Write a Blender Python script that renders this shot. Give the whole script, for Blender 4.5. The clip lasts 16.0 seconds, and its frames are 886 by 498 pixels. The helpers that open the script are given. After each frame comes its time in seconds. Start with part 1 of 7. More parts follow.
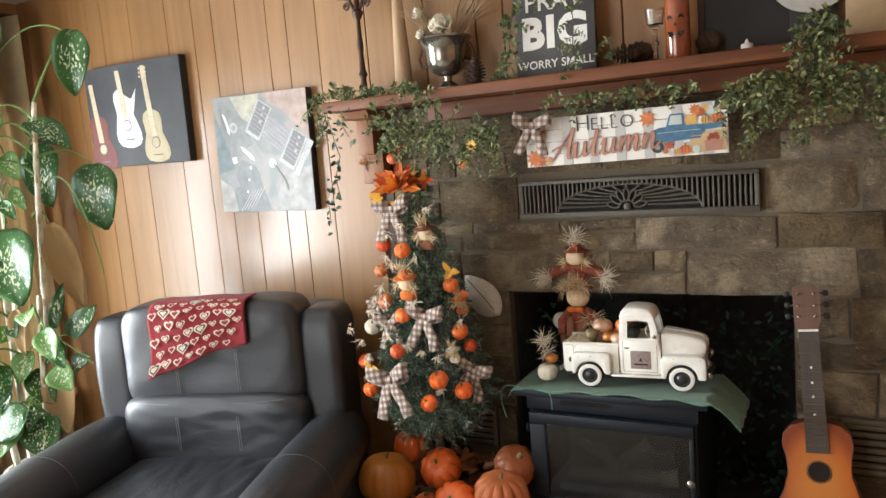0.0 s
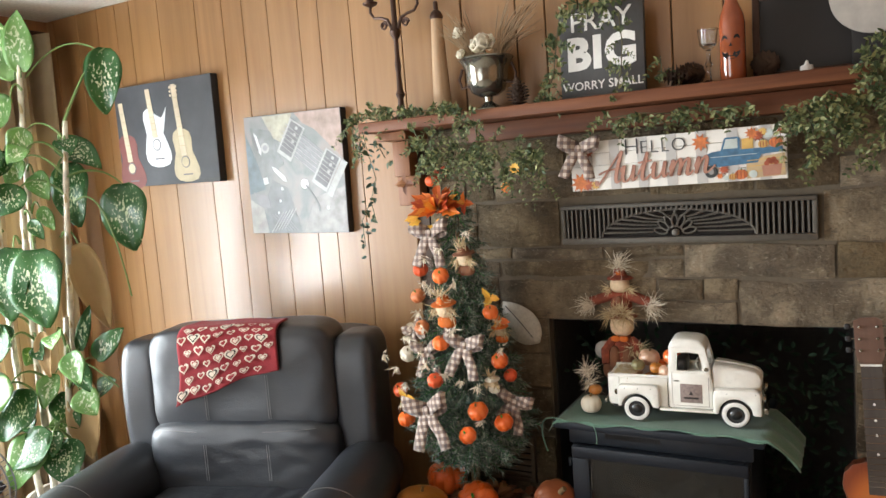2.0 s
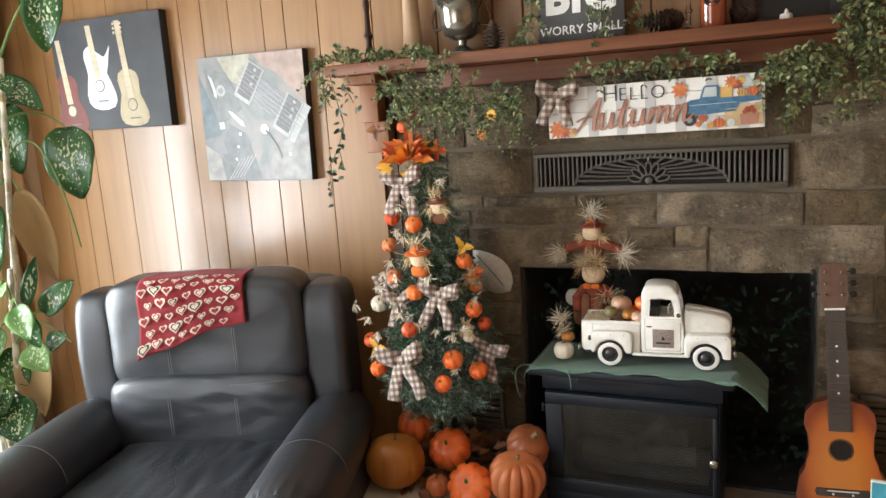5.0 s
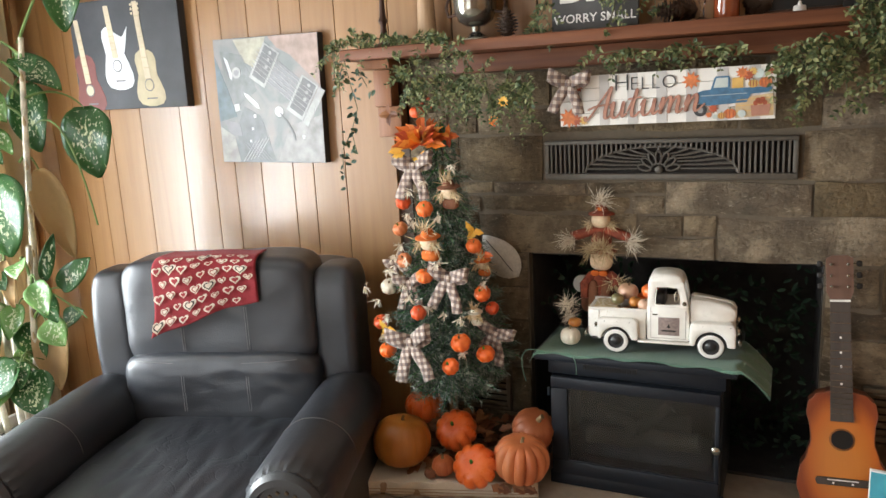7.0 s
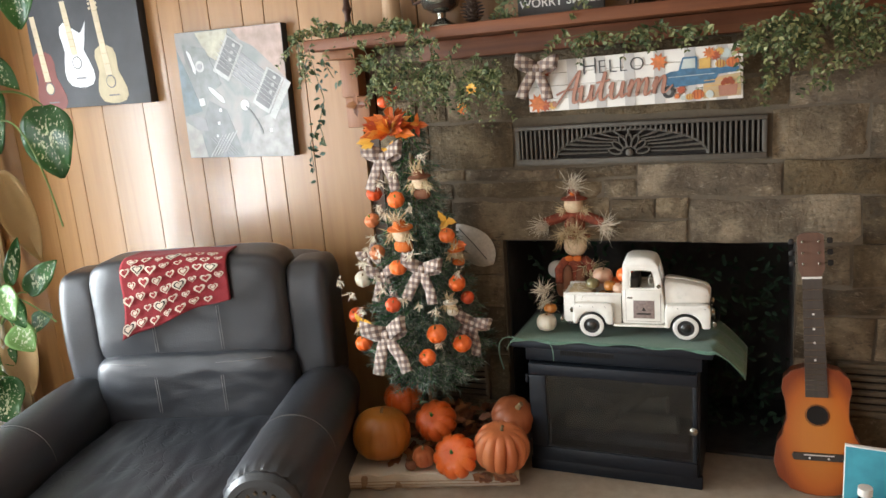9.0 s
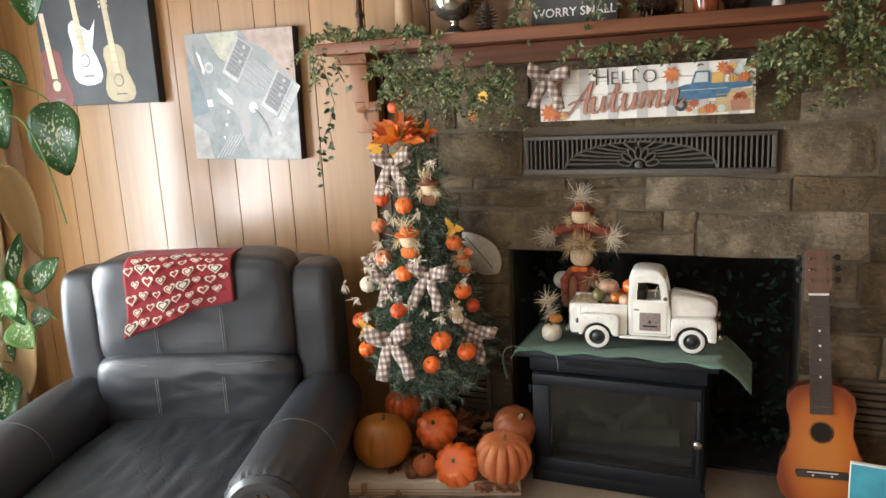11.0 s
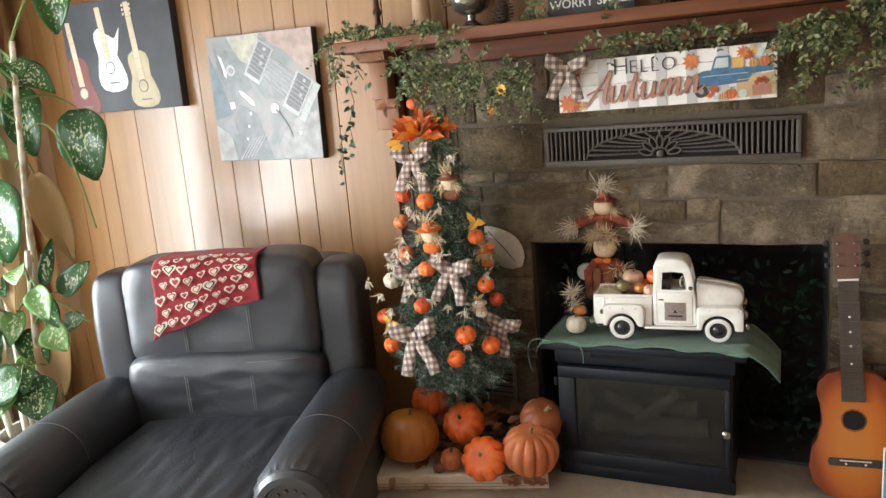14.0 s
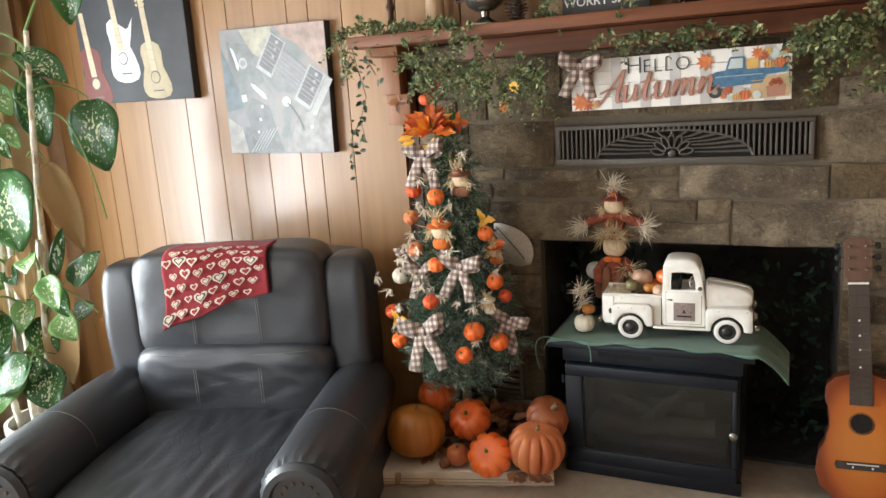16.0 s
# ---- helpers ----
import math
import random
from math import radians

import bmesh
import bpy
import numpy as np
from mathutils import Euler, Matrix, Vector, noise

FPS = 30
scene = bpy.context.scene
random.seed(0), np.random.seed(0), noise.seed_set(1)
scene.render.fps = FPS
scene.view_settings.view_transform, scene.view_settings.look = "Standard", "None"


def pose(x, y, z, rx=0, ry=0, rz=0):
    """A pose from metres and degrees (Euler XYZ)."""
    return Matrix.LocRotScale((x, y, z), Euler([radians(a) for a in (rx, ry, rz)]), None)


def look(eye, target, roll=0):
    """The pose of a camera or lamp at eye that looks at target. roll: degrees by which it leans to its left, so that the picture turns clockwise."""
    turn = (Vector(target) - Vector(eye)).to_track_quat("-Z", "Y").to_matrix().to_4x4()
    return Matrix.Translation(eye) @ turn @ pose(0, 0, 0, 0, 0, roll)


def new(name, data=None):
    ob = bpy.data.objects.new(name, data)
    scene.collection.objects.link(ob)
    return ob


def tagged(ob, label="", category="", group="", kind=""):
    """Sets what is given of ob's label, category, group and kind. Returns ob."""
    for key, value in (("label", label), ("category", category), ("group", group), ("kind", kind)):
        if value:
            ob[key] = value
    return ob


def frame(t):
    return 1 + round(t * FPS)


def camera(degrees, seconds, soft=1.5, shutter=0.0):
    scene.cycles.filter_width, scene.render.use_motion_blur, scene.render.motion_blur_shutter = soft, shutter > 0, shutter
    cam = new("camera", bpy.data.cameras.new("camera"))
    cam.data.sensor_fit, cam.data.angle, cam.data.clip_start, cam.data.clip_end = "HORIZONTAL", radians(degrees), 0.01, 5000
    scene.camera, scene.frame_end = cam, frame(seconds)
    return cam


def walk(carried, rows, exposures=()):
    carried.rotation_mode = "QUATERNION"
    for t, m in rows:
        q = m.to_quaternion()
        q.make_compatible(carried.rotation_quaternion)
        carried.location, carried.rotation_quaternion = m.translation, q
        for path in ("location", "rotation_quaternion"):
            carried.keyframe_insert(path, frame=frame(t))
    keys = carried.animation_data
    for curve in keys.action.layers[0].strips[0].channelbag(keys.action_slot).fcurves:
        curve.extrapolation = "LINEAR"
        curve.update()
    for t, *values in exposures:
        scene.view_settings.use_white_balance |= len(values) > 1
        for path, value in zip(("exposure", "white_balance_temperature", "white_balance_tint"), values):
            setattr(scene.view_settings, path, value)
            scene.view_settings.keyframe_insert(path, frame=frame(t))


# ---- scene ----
cam = camera(61.6, 16.0)
PATH = [
    (0, (1.002, -2.481, 1.486), (0.061, -0.735, 1.228), -4.8),
    (0.5, (0.988, -2.447, 1.491), (0.004, -0.721, 1.258), -3.8),
    (1, (0.977, -2.433, 1.49), (-0.112, -0.772, 1.255), -4.2),
    (1.5, (0.973, -2.397, 1.452), (-0.099, -0.722, 1.24), -3.5),
    (2, (0.886, -2.447, 1.507), (-0.086, -0.711, 1.3), -4.4),
    (2.5, (0.78, -2.506, 1.518), (-0.123, -0.74, 1.264), -4.4),
    (3, (0.725, -2.552, 1.5), (-0.157, -0.782, 1.204), -4.2),
    (3.5, (0.734, -2.52, 1.527), (-0.155, -0.762, 1.182), -5.0),
    (4, (0.742, -2.475, 1.499), (-0.101, -0.7, 1.13), -4.2),
    (4.2, (0.741, -2.468, 1.504), (-0.083, -0.682, 1.141), -4.4),
    (6.3, (0.757, -2.496, 1.52), (-0.044, -0.698, 1.163), -3.2),
    (6.5, (0.757, -2.499, 1.538), (-0.064, -0.714, 1.159), -3.0),
    (7, (0.764, -2.499, 1.523), (-0.072, -0.727, 1.123), -3.0),
    (7.5, (0.773, -2.494, 1.502), (-0.016, -0.707, 1.073), -3.7),
    (8, (0.775, -2.478, 1.528), (-0.016, -0.693, 1.096), -4.8),
    (10.3, (0.751, -2.467, 1.528), (-0.022, -0.677, 1.084), -4.4),
    (10.5, (0.743, -2.482, 1.514), (-0.031, -0.684, 1.102), -4.3),
    (11, (0.731, -2.483, 1.516), (-0.038, -0.683, 1.106), -3.0),
    (11.5, (0.718, -2.487, 1.527), (-0.128, -0.725, 1.101), -2.8),
    (12, (0.705, -2.489, 1.519), (-0.169, -0.737, 1.111), -3.3),
    (12.5, (0.715, -2.489, 1.518), (-0.173, -0.746, 1.101), -4.5),
    (13, (0.725, -2.495, 1.52), (-0.174, -0.757, 1.108), -4.5),
    (13.5, (0.747, -2.492, 1.512), (-0.132, -0.743, 1.103), -5.2),
    (14, (0.75, -2.484, 1.502), (-0.087, -0.714, 1.094), -4.8),
    (14.5, (0.747, -2.484, 1.505), (-0.09, -0.713, 1.099), -4.3),
    (15, (0.75, -2.49, 1.504), (-0.1, -0.725, 1.102), -4.0),
    (15.5, (0.745, -2.487, 1.506), (-0.107, -0.726, 1.091), -3.8),
    (16, (0.737, -2.492, 1.506), (-0.112, -0.73, 1.087), -3.9),
]
walk(cam, [(t, look(eye, target, roll)) for t, eye, target, roll in PATH])

# ---- light and world ----
world = bpy.data.worlds.new("sky")
scene.world = world
world.use_nodes = True
wn = world.node_tree.nodes
sky = wn.new("ShaderNodeTexSky")
sky.sky_type, sky.sun_disc, sky.sun_elevation, sky.sun_rotation = "NISHITA", False, radians(38), radians(250)
world.node_tree.links.new(sky.outputs[0], wn["Background"].inputs[0])
wn["Background"].inputs[1].default_value = 0.1
scene.view_settings.exposure = 0.0


def area_lamp(name, m, sx, sy, watts, colour):
    d = bpy.data.lights.new(name, "AREA")
    d.shape, d.size, d.size_y, d.energy, d.color = "RECTANGLE", sx, sy, watts, colour
    ob = new(name, d)
    ob.matrix_world = m
    return ob


area_lamp("window_daylight", look((-2.72, -1.74, 1.15), (0, -1.74, 1.07)), 1.32, 1.4, 180, (0.87, 0.95, 0.99))
# Fill lamp added behind the viewpoint; no source is known there.
area_lamp("rear_fill_light", look((-1.5, -5.02, 1.0), (-1.1, 0, 0.8)), 1.9, 1.5, 62, (0.91, 0.955, 0.985))


# ---- mesh helpers ----
def box(sx, sy, sz, c=(0, 0, 0), bev=0.0, seg=2, m=None):
    bm = bmesh.new()
    bmesh.ops.create_cube(bm, size=1)
    bmesh.ops.scale(bm, vec=(sx, sy, sz), verts=bm.verts)
    if bev:
        bmesh.ops.bevel(bm, geom=bm.edges[:], offset=bev, segments=seg, affect="EDGES", profile=0.5)
    if m is not None:
        bm.transform(m)
    bmesh.ops.translate(bm, vec=c, verts=bm.verts)
    return bm


def span(x0, x1, y0, y1, z0, z1, bev=0.0, seg=2):
    return box(x1 - x0, y1 - y0, z1 - z0, ((x0 + x1) / 2, (y0 + y1) / 2, (z0 + z1) / 2), bev, seg)


def joined(*bms):
    out = bmesh.new()
    for b in bms:
        me = bpy.data.meshes.new("scratch")
        b.to_mesh(me)
        b.free()
        out.from_mesh(me)
        bpy.data.meshes.remove(me)
    return out


def lathe(profile, n=24, squash=1.0):
    bm = bmesh.new()
    rings = []
    for r, z in profile:
        rings.append([bm.verts.new((r * math.cos(2 * math.pi * k / n), squash * r * math.sin(2 * math.pi * k / n), z)) for k in range(n)])
    for a, b in zip(rings, rings[1:]):
        for k in range(n):
            bm.faces.new((a[k], a[(k + 1) % n], b[(k + 1) % n], b[k]))
    if profile[0][0] > 1e-4:
        bm.faces.new(rings[0][::-1])
    if profile[-1][0] > 1e-4:
        bm.faces.new(rings[-1])
    bmesh.ops.remove_doubles(bm, verts=bm.verts, dist=1e-5)
    return bm


def tube(points, radii, n=8):
    bm = bmesh.new()
    pts = [Vector(p) for p in points]
    if not hasattr(radii, "__len__"):
        radii = [radii] * len(pts)
    rings = []
    side = None
    for i, p in enumerate(pts):
        d = (pts[min(i + 1, len(pts) - 1)] - pts[max(i - 1, 0)]).normalized()
        if side is None:
            side = d.orthogonal().normalized()
        side = (side - d * side.dot(d)).normalized()
        up = d.cross(side)
        rings.append([bm.verts.new(p + radii[i] * (math.cos(2 * math.pi * k / n) * side + math.sin(2 * math.pi * k / n) * up)) for k in range(n)])
    for a, b in zip(rings, rings[1:]):
        for k in range(n):
            bm.faces.new((a[k], a[(k + 1) % n], b[(k + 1) % n], b[k]))
    bm.faces.new(rings[0][::-1])
    bm.faces.new(rings[-1])
    bmesh.ops.recalc_face_normals(bm, faces=bm.faces)
    return bm


def curve_points(a, b, c, n=8):
    a, b, c = Vector(a), Vector(b), Vector(c)
    return [(1 - t) ** 2 * a + 2 * t * (1 - t) * b + t * t * c for t in [k / n for k in range(n + 1)]]


def puff(sx, sy, sz, e=0.35, n=14, lumps=0.0, freq=6.0, c=(0, 0, 0), m=None):
    """A stuffed box: a superellipsoid with soft lumps. e: 1 is an ellipsoid, near 0 a box."""
    bm = bmesh.new()
    bmesh.ops.create_cube(bm, size=2)
    bmesh.ops.subdivide_edges(bm, edges=bm.edges[:], cuts=n, use_grid_fill=True)
    p = 2 / e
    for v in bm.verts:
        u = v.co.copy()
        k = (abs(u.x) ** p + abs(u.y) ** p + abs(u.z) ** p) ** (1 / p)
        u /= k
        v.co = Vector((u.x * sx / 2, u.y * sy / 2, u.z * sz / 2))
        if lumps:
            v.co += lumps * noise.noise(v.co * freq + Vector(c)) * u.normalized()
    if m is not None:
        bm.transform(m)
    bmesh.ops.translate(bm, vec=c, verts=bm.verts)
    return bm


def wrinkled(bm, amount, freq, seed, squash=(1, 1, 1), way=(0, -1, 0.4)):
    for v in bm.verts:
        p = Vector((v.co.x * squash[0], v.co.y * squash[1], v.co.z * squash[2])) * freq + Vector((seed, seed, seed))
        v.co += Vector(way) * amount * (0.5 - abs(noise.noise(p)))
    return bm


def shape(points, depth, m=None):
    """A flat outline in x and z, given a thickness along y (front at y = 0)."""
    bm = bmesh.new()
    f = bm.faces.new([bm.verts.new((x, 0, z)) for x, z in points])
    if depth:
        got = bmesh.ops.extrude_face_region(bm, geom=[f])
        bmesh.ops.translate(bm, vec=(0, depth, 0), verts=[v for v in got["geom"] if isinstance(v, bmesh.types.BMVert)])
    bmesh.ops.recalc_face_normals(bm, faces=bm.faces)
    if m is not None:
        bm.transform(m)
    return bm


def thing(name, m, label, category, group="", kind=""):
    ob = new(name)
    ob.empty_display_size = 0.05
    ob.matrix_world = m
    return tagged(ob, label, category, group, kind)


def finish(bm, name, mat, smooth=True, angle=40):
    me = bpy.data.meshes.new(name)
    bm.to_mesh(me)
    bm.free()
    for one in mat if isinstance(mat, (list, tuple)) else [mat]:
        me.materials.append(one)
    if smooth:
        me.shade_smooth()
        me.set_sharp_from_angle(angle=radians(angle))
    return me


def part(name, bm, mat, parent, label="", m=None, smooth=True, kind=""):
    ob = new(name, finish(bm, name, mat, smooth))
    ob.parent = parent
    if m is not None:
        ob.matrix_local = m
    return tagged(ob, label, kind=kind)


def single(name, bm, mat, m, label, category, group="", kind="", smooth=True):
    ob = new(name, finish(bm, name, mat, smooth))
    ob.matrix_world = m
    return tagged(ob, label, category, group, kind)


# ---- materials ----
class Nodes:
    """A short hand for building one node material."""

    def __init__(self, name):
        self.mat = bpy.data.materials.new(name)
        self.mat.use_nodes = True
        self.tree = self.mat.node_tree
        self.bsdf = self.tree.nodes["Principled BSDF"]
        self.coord = self.tree.nodes.new("ShaderNodeTexCoord").outputs["Object"]

    def add(self, kind, **inputs):
        n = self.tree.nodes.new("ShaderNode" + kind)
        for key, v in inputs.items():
            self.put(n.inputs[key.replace("_", " ")], v)
        return n

    def put(self, socket, v):
        if isinstance(v, bpy.types.NodeSocket):
            self.tree.links.new(v, socket)
        else:
            socket.default_value = v

    def stretched(self, sx, sy, sz, shift=True):
        n = self.add("Mapping", Vector=self.coord)
        n.inputs["Scale"].default_value = (sx, sy, sz)
        if shift:
            info = self.tree.nodes.new("ShaderNodeObjectInfo").outputs["Random"]
            k = self.add("VectorMath")
            k.operation = "SCALE"
            k.inputs[0].default_value = (7.0, 11.0, 5.0)
            self.put(k.inputs["Scale"], info)
            self.put(n.inputs["Location"], k.outputs[0])
        return n.outputs[0]

    def noise(self, scale, detail=4.0, vector=None, rough=0.55, warp=0.0):
        n = self.add("TexNoise", Scale=scale, Detail=detail, Roughness=rough, Distortion=warp)
        self.put(n.inputs["Vector"], vector or self.coord)
        return n.outputs[0]

    def ramp(self, fac, stops):
        n = self.add("ValToRGB", Fac=fac)
        e = n.color_ramp.elements
        while len(e) < len(stops):
            e.new(0.5)
        for el, (p, c) in zip(e, stops):
            el.position, el.color = p, (*c, 1)
        return n.outputs[0]

    def mix(self, fac, a, b, how="MIX"):
        n = self.tree.nodes.new("ShaderNodeMix")
        n.data_type, n.blend_type = "RGBA", how
        self.put(n.inputs[0], fac)
        self.put(n.inputs[6], a if isinstance(a, bpy.types.NodeSocket) else (*a, 1))
        self.put(n.inputs[7], b if isinstance(b, bpy.types.NodeSocket) else (*b, 1))
        return n.outputs[2]

    def value(self, fac, lo, hi):
        n = self.add("MapRange", Value=fac)
        n.inputs["To Min"].default_value, n.inputs["To Max"].default_value = lo, hi
        return n.outputs[0]

    def bump(self, height, strength, distance=0.002):
        n = self.add("Bump", Strength=strength, Distance=distance, Height=height)
        self.put(self.bsdf.inputs["Normal"], n.outputs[0])

    def set(self, **k):
        for key, v in k.items():
            s = self.bsdf.inputs[key.replace("_", " ")]
            self.put(s, (*v, 1) if isinstance(v, tuple) else v)
        return self


def plain(name, colour, rough=0.6, metal=0.0, vary=0.12, scale=30.0, bump=0.15, spec=0.5, sheen=0.0, coat=0.0, trans=0.0):
    n = Nodes(name)
    dark, light = tuple(c * (1 - vary) for c in colour), tuple(min(1, c * (1 + vary)) for c in colour)
    fine, broad = n.noise(scale, 5), n.noise(scale / 7, 3)
    base = n.ramp(fine, [(0.3, dark), (0.7, light)])
    base = n.mix(n.value(broad, 0, 0.5), base, n.mix(1.0, base, (0.8, 0.8, 0.8), "MULTIPLY"))
    n.set(Base_Color=base, Roughness=n.value(fine, max(0.02, rough - 0.08), min(1, rough + 0.08)), Metallic=metal, Specular_IOR_Level=spec, Sheen_Weight=sheen, Coat_Weight=coat)
    if bump:
        n.bump(fine, bump)
    if trans:
        n.set(Transmission_Weight=trans)
    return n.mat


def wood(name, dark, mid, light, along="z", rough=0.4, grain=1.0, bump=0.15, random_tone=0.15, spec=0.5):
    n = Nodes(name)
    s = {"x": (1.2, 22, 22), "y": (22, 1.2, 22), "z": (22, 22, 1.2)}[along]
    v = n.stretched(*(a * grain for a in s))
    g = n.noise(1.6, 6, v, 0.6, 0.6)
    fine = n.noise(7.0, 4, v, 0.7)
    base = n.ramp(g, [(0.25, dark), (0.5, mid), (0.75, light)])
    base = n.mix(n.value(fine, 0.0, 0.28), base, dark)
    info = n.tree.nodes.new("ShaderNodeObjectInfo").outputs["Random"]
    tone = n.add("HueSaturation", Color=base, Value=n.value(info, 1 - random_tone, 1 + random_tone))
    n.set(Base_Color=tone.outputs[0], Roughness=n.value(g, rough - 0.07, rough + 0.1), Specular_IOR_Level=spec)
    n.bump(fine, bump, 0.001)
    return n.mat


M = {}
M["panel"] = wood("honey_panelling", (0.228, 0.11, 0.037), (0.3, 0.152, 0.054), (0.36, 0.188, 0.072), "z", 0.42, 0.5, 0.08, 0.07)
M["panel"].node_tree.nodes["Principled BSDF"].inputs["Coat Weight"].default_value = 0.42
M["panel"].node_tree.nodes["Principled BSDF"].inputs["Coat Roughness"].default_value = 0.2
M["panel_dark"] = plain("panel_groove", (0.06, 0.03, 0.015), 0.7)
M["mantel"] = wood("stained_mantel_wood", (0.095, 0.029, 0.01), (0.16, 0.053, 0.02), (0.235, 0.086, 0.034), "x", 0.55, 0.9, spec=0.3)
M["post"] = wood("stained_post_wood", (0.22, 0.088, 0.036), (0.29, 0.122, 0.054), (0.35, 0.16, 0.076), "z", 0.5, 0.9, spec=0.35)


def stone_mat():
    n = Nodes("sandstone")
    v = n.stretched(1, 1, 1)
    big, fine, band = n.noise(5.5, 7, v, 0.62, 0.5), n.noise(60, 8, v, 0.65), n.noise(2.2, 5, n.stretched(0.8, 1, 9), 0.6, 0.4)
    base = n.ramp(big, [(0.36, (0.05, 0.036, 0.021)), (0.49, (0.125, 0.092, 0.053)), (0.62, (0.25, 0.188, 0.112))])
    base = n.mix(n.value(band, 0, 0.45), base, (0.15, 0.105, 0.065))
    pit = n.noise(38, 9, n.stretched(1, 1, 2.4), 0.75, 0.8)
    base = n.mix(n.ramp(pit, [(0.53, (0, 0, 0)), (0.66, (0.75, 0.75, 0.75))]), base, (0.055, 0.043, 0.03))
    base = n.mix(n.ramp(pit, [(0.33, (0.5, 0.5, 0.5)), (0.43, (0, 0, 0))]), base, (0.42, 0.35, 0.25))
    info = n.tree.nodes.new("ShaderNodeObjectInfo").outputs["Random"]
    tone = n.add("HueSaturation", Color=base, Value=n.value(info, 0.6, 1.3), Saturation=n.value(info, 1.15, 0.8))
    n.set(Base_Color=tone.outputs[0], Roughness=0.82, Specular_IOR_Level=0.35)
    h = n.add("Math")
    h.operation = "ADD"
    n.put(h.inputs[0], fine)
    n.put(h.inputs[1], n.noise(14, 9, v, 0.68))
    n.bump(h.outputs[0], 0.95, 0.013)
    return n.mat


M["stone"] = stone_mat()
M["mortar"] = plain("old_mortar", (0.12, 0.094, 0.064), 0.9, scale=80, bump=0.5)
M["soot"] = plain("sooty_shaded_firebox", (0.04, 0.038, 0.036), 0.9, vary=0.4, scale=20, bump=0.4)
M["iron"] = plain("painted_cast_iron", (0.1, 0.088, 0.072), 0.55, 0.2, scale=60, bump=0.3)
M["black_metal"] = plain("black_enamel", (0.009, 0.012, 0.018), 0.45, 0.0, scale=40, bump=0.08, spec=0.3)
M["black_glass"] = plain("smoked_glass", (0.01, 0.011, 0.012), 0.07, scale=5, bump=0.0)
# Floor is out of view; its pale colour is raised to bounce light upward.
M["floor"] = plain("pale_bounce_floor", (0.44, 0.38, 0.3), 0.95, scale=200, bump=0.6)
M["plaster"] = plain("off_white_ceiling", (0.7, 0.66, 0.6), 0.85, scale=60, bump=0.3)
M["hearth"] = plain("hearth_stone", (0.38, 0.31, 0.24), 0.7, scale=25, bump=0.3)


def leather_mat(name, creased):
    n = Nodes(name)
    cell = n.add("TexVoronoi", Scale=260.0, Vector=n.coord)
    fold, wear = n.noise(9, 6, n.stretched(1, 1, 2.2), 0.62, 0.5), n.noise(3.0, 4)
    base = n.ramp(wear, [(0.3, (0.018, 0.02, 0.025)), (0.7, (0.032, 0.035, 0.042))])
    n.set(Base_Color=base, Roughness=n.value(wear, 0.32, 0.46), Specular_IOR_Level=0.65)
    warp = n.add("VectorMath", Vector=n.coord)
    warp.operation = "MULTIPLY_ADD"
    warp.inputs[1].default_value = (1.0, 1.0, 1.5)
    bend = n.add("TexNoise", Scale=7.0, Detail=3.0, Vector=n.coord)
    soft = n.add("VectorMath", Vector=bend.outputs["Color"])
    soft.operation = "SCALE"
    soft.inputs["Scale"].default_value = 0.22
    n.put(warp.inputs[2], soft.outputs[0])
    crack = n.add("TexVoronoi", Scale=13.0, Vector=warp.outputs[0])
    crack.feature = "DISTANCE_TO_EDGE"
    line = n.ramp(crack.outputs["Distance"], [(0.0, (0, 0, 0)), (0.07, (1, 1, 1))])
    worn = n.ramp(n.noise(4.2, 2, n.stretched(1, 1, 1)), [(0.5, (1, 1, 1)), (0.62, (0, 0, 0))])
    crease = n.mix(worn, line, (1.0, 1.0, 1.0))
    deep = n.add("Math")
    deep.operation = "MULTIPLY_ADD"
    n.put(deep.inputs[0], crease)
    deep.inputs[1].default_value = creased
    n.put(deep.inputs[2], fold)
    h = n.add("Math")
    h.operation = "MULTIPLY_ADD"
    n.put(h.inputs[0], deep.outputs[0])
    h.inputs[1].default_value = 5.0
    n.put(h.inputs[2], cell.outputs[0])
    n.bump(h.outputs[0], 0.22, 0.0016)
    return n.mat


M["leather"] = leather_mat("black_leather", 0.0)
M["leather_worn"] = leather_mat("creased_black_leather", 0.65)
M["thread"] = plain("grey_thread", (0.17, 0.165, 0.16), 0.8)
M["brass_nail"] = plain("dark_brass", (0.12, 0.09, 0.06), 0.35, 0.9)
M["cream"] = plain("cream_paint", (0.85, 0.83, 0.77), 0.3, scale=40, bump=0.05, coat=0.2, vary=0.05)


def pumpkin_mat(name, lo, mid, hi, rough=0.35):
    n = Nodes(name)
    a, b = n.noise(9, 4, n.stretched(1, 1, 0.4)), n.noise(50, 5)
    base = n.ramp(a, [(0.3, lo), (0.5, mid), (0.75, hi)])
    base = n.mix(n.value(b, 0, 0.2), base, hi)
    n.set(Base_Color=base, Roughness=n.value(b, rough - 0.08, rough + 0.1))
    n.bump(b, 0.12, 0.001)
    return n.mat


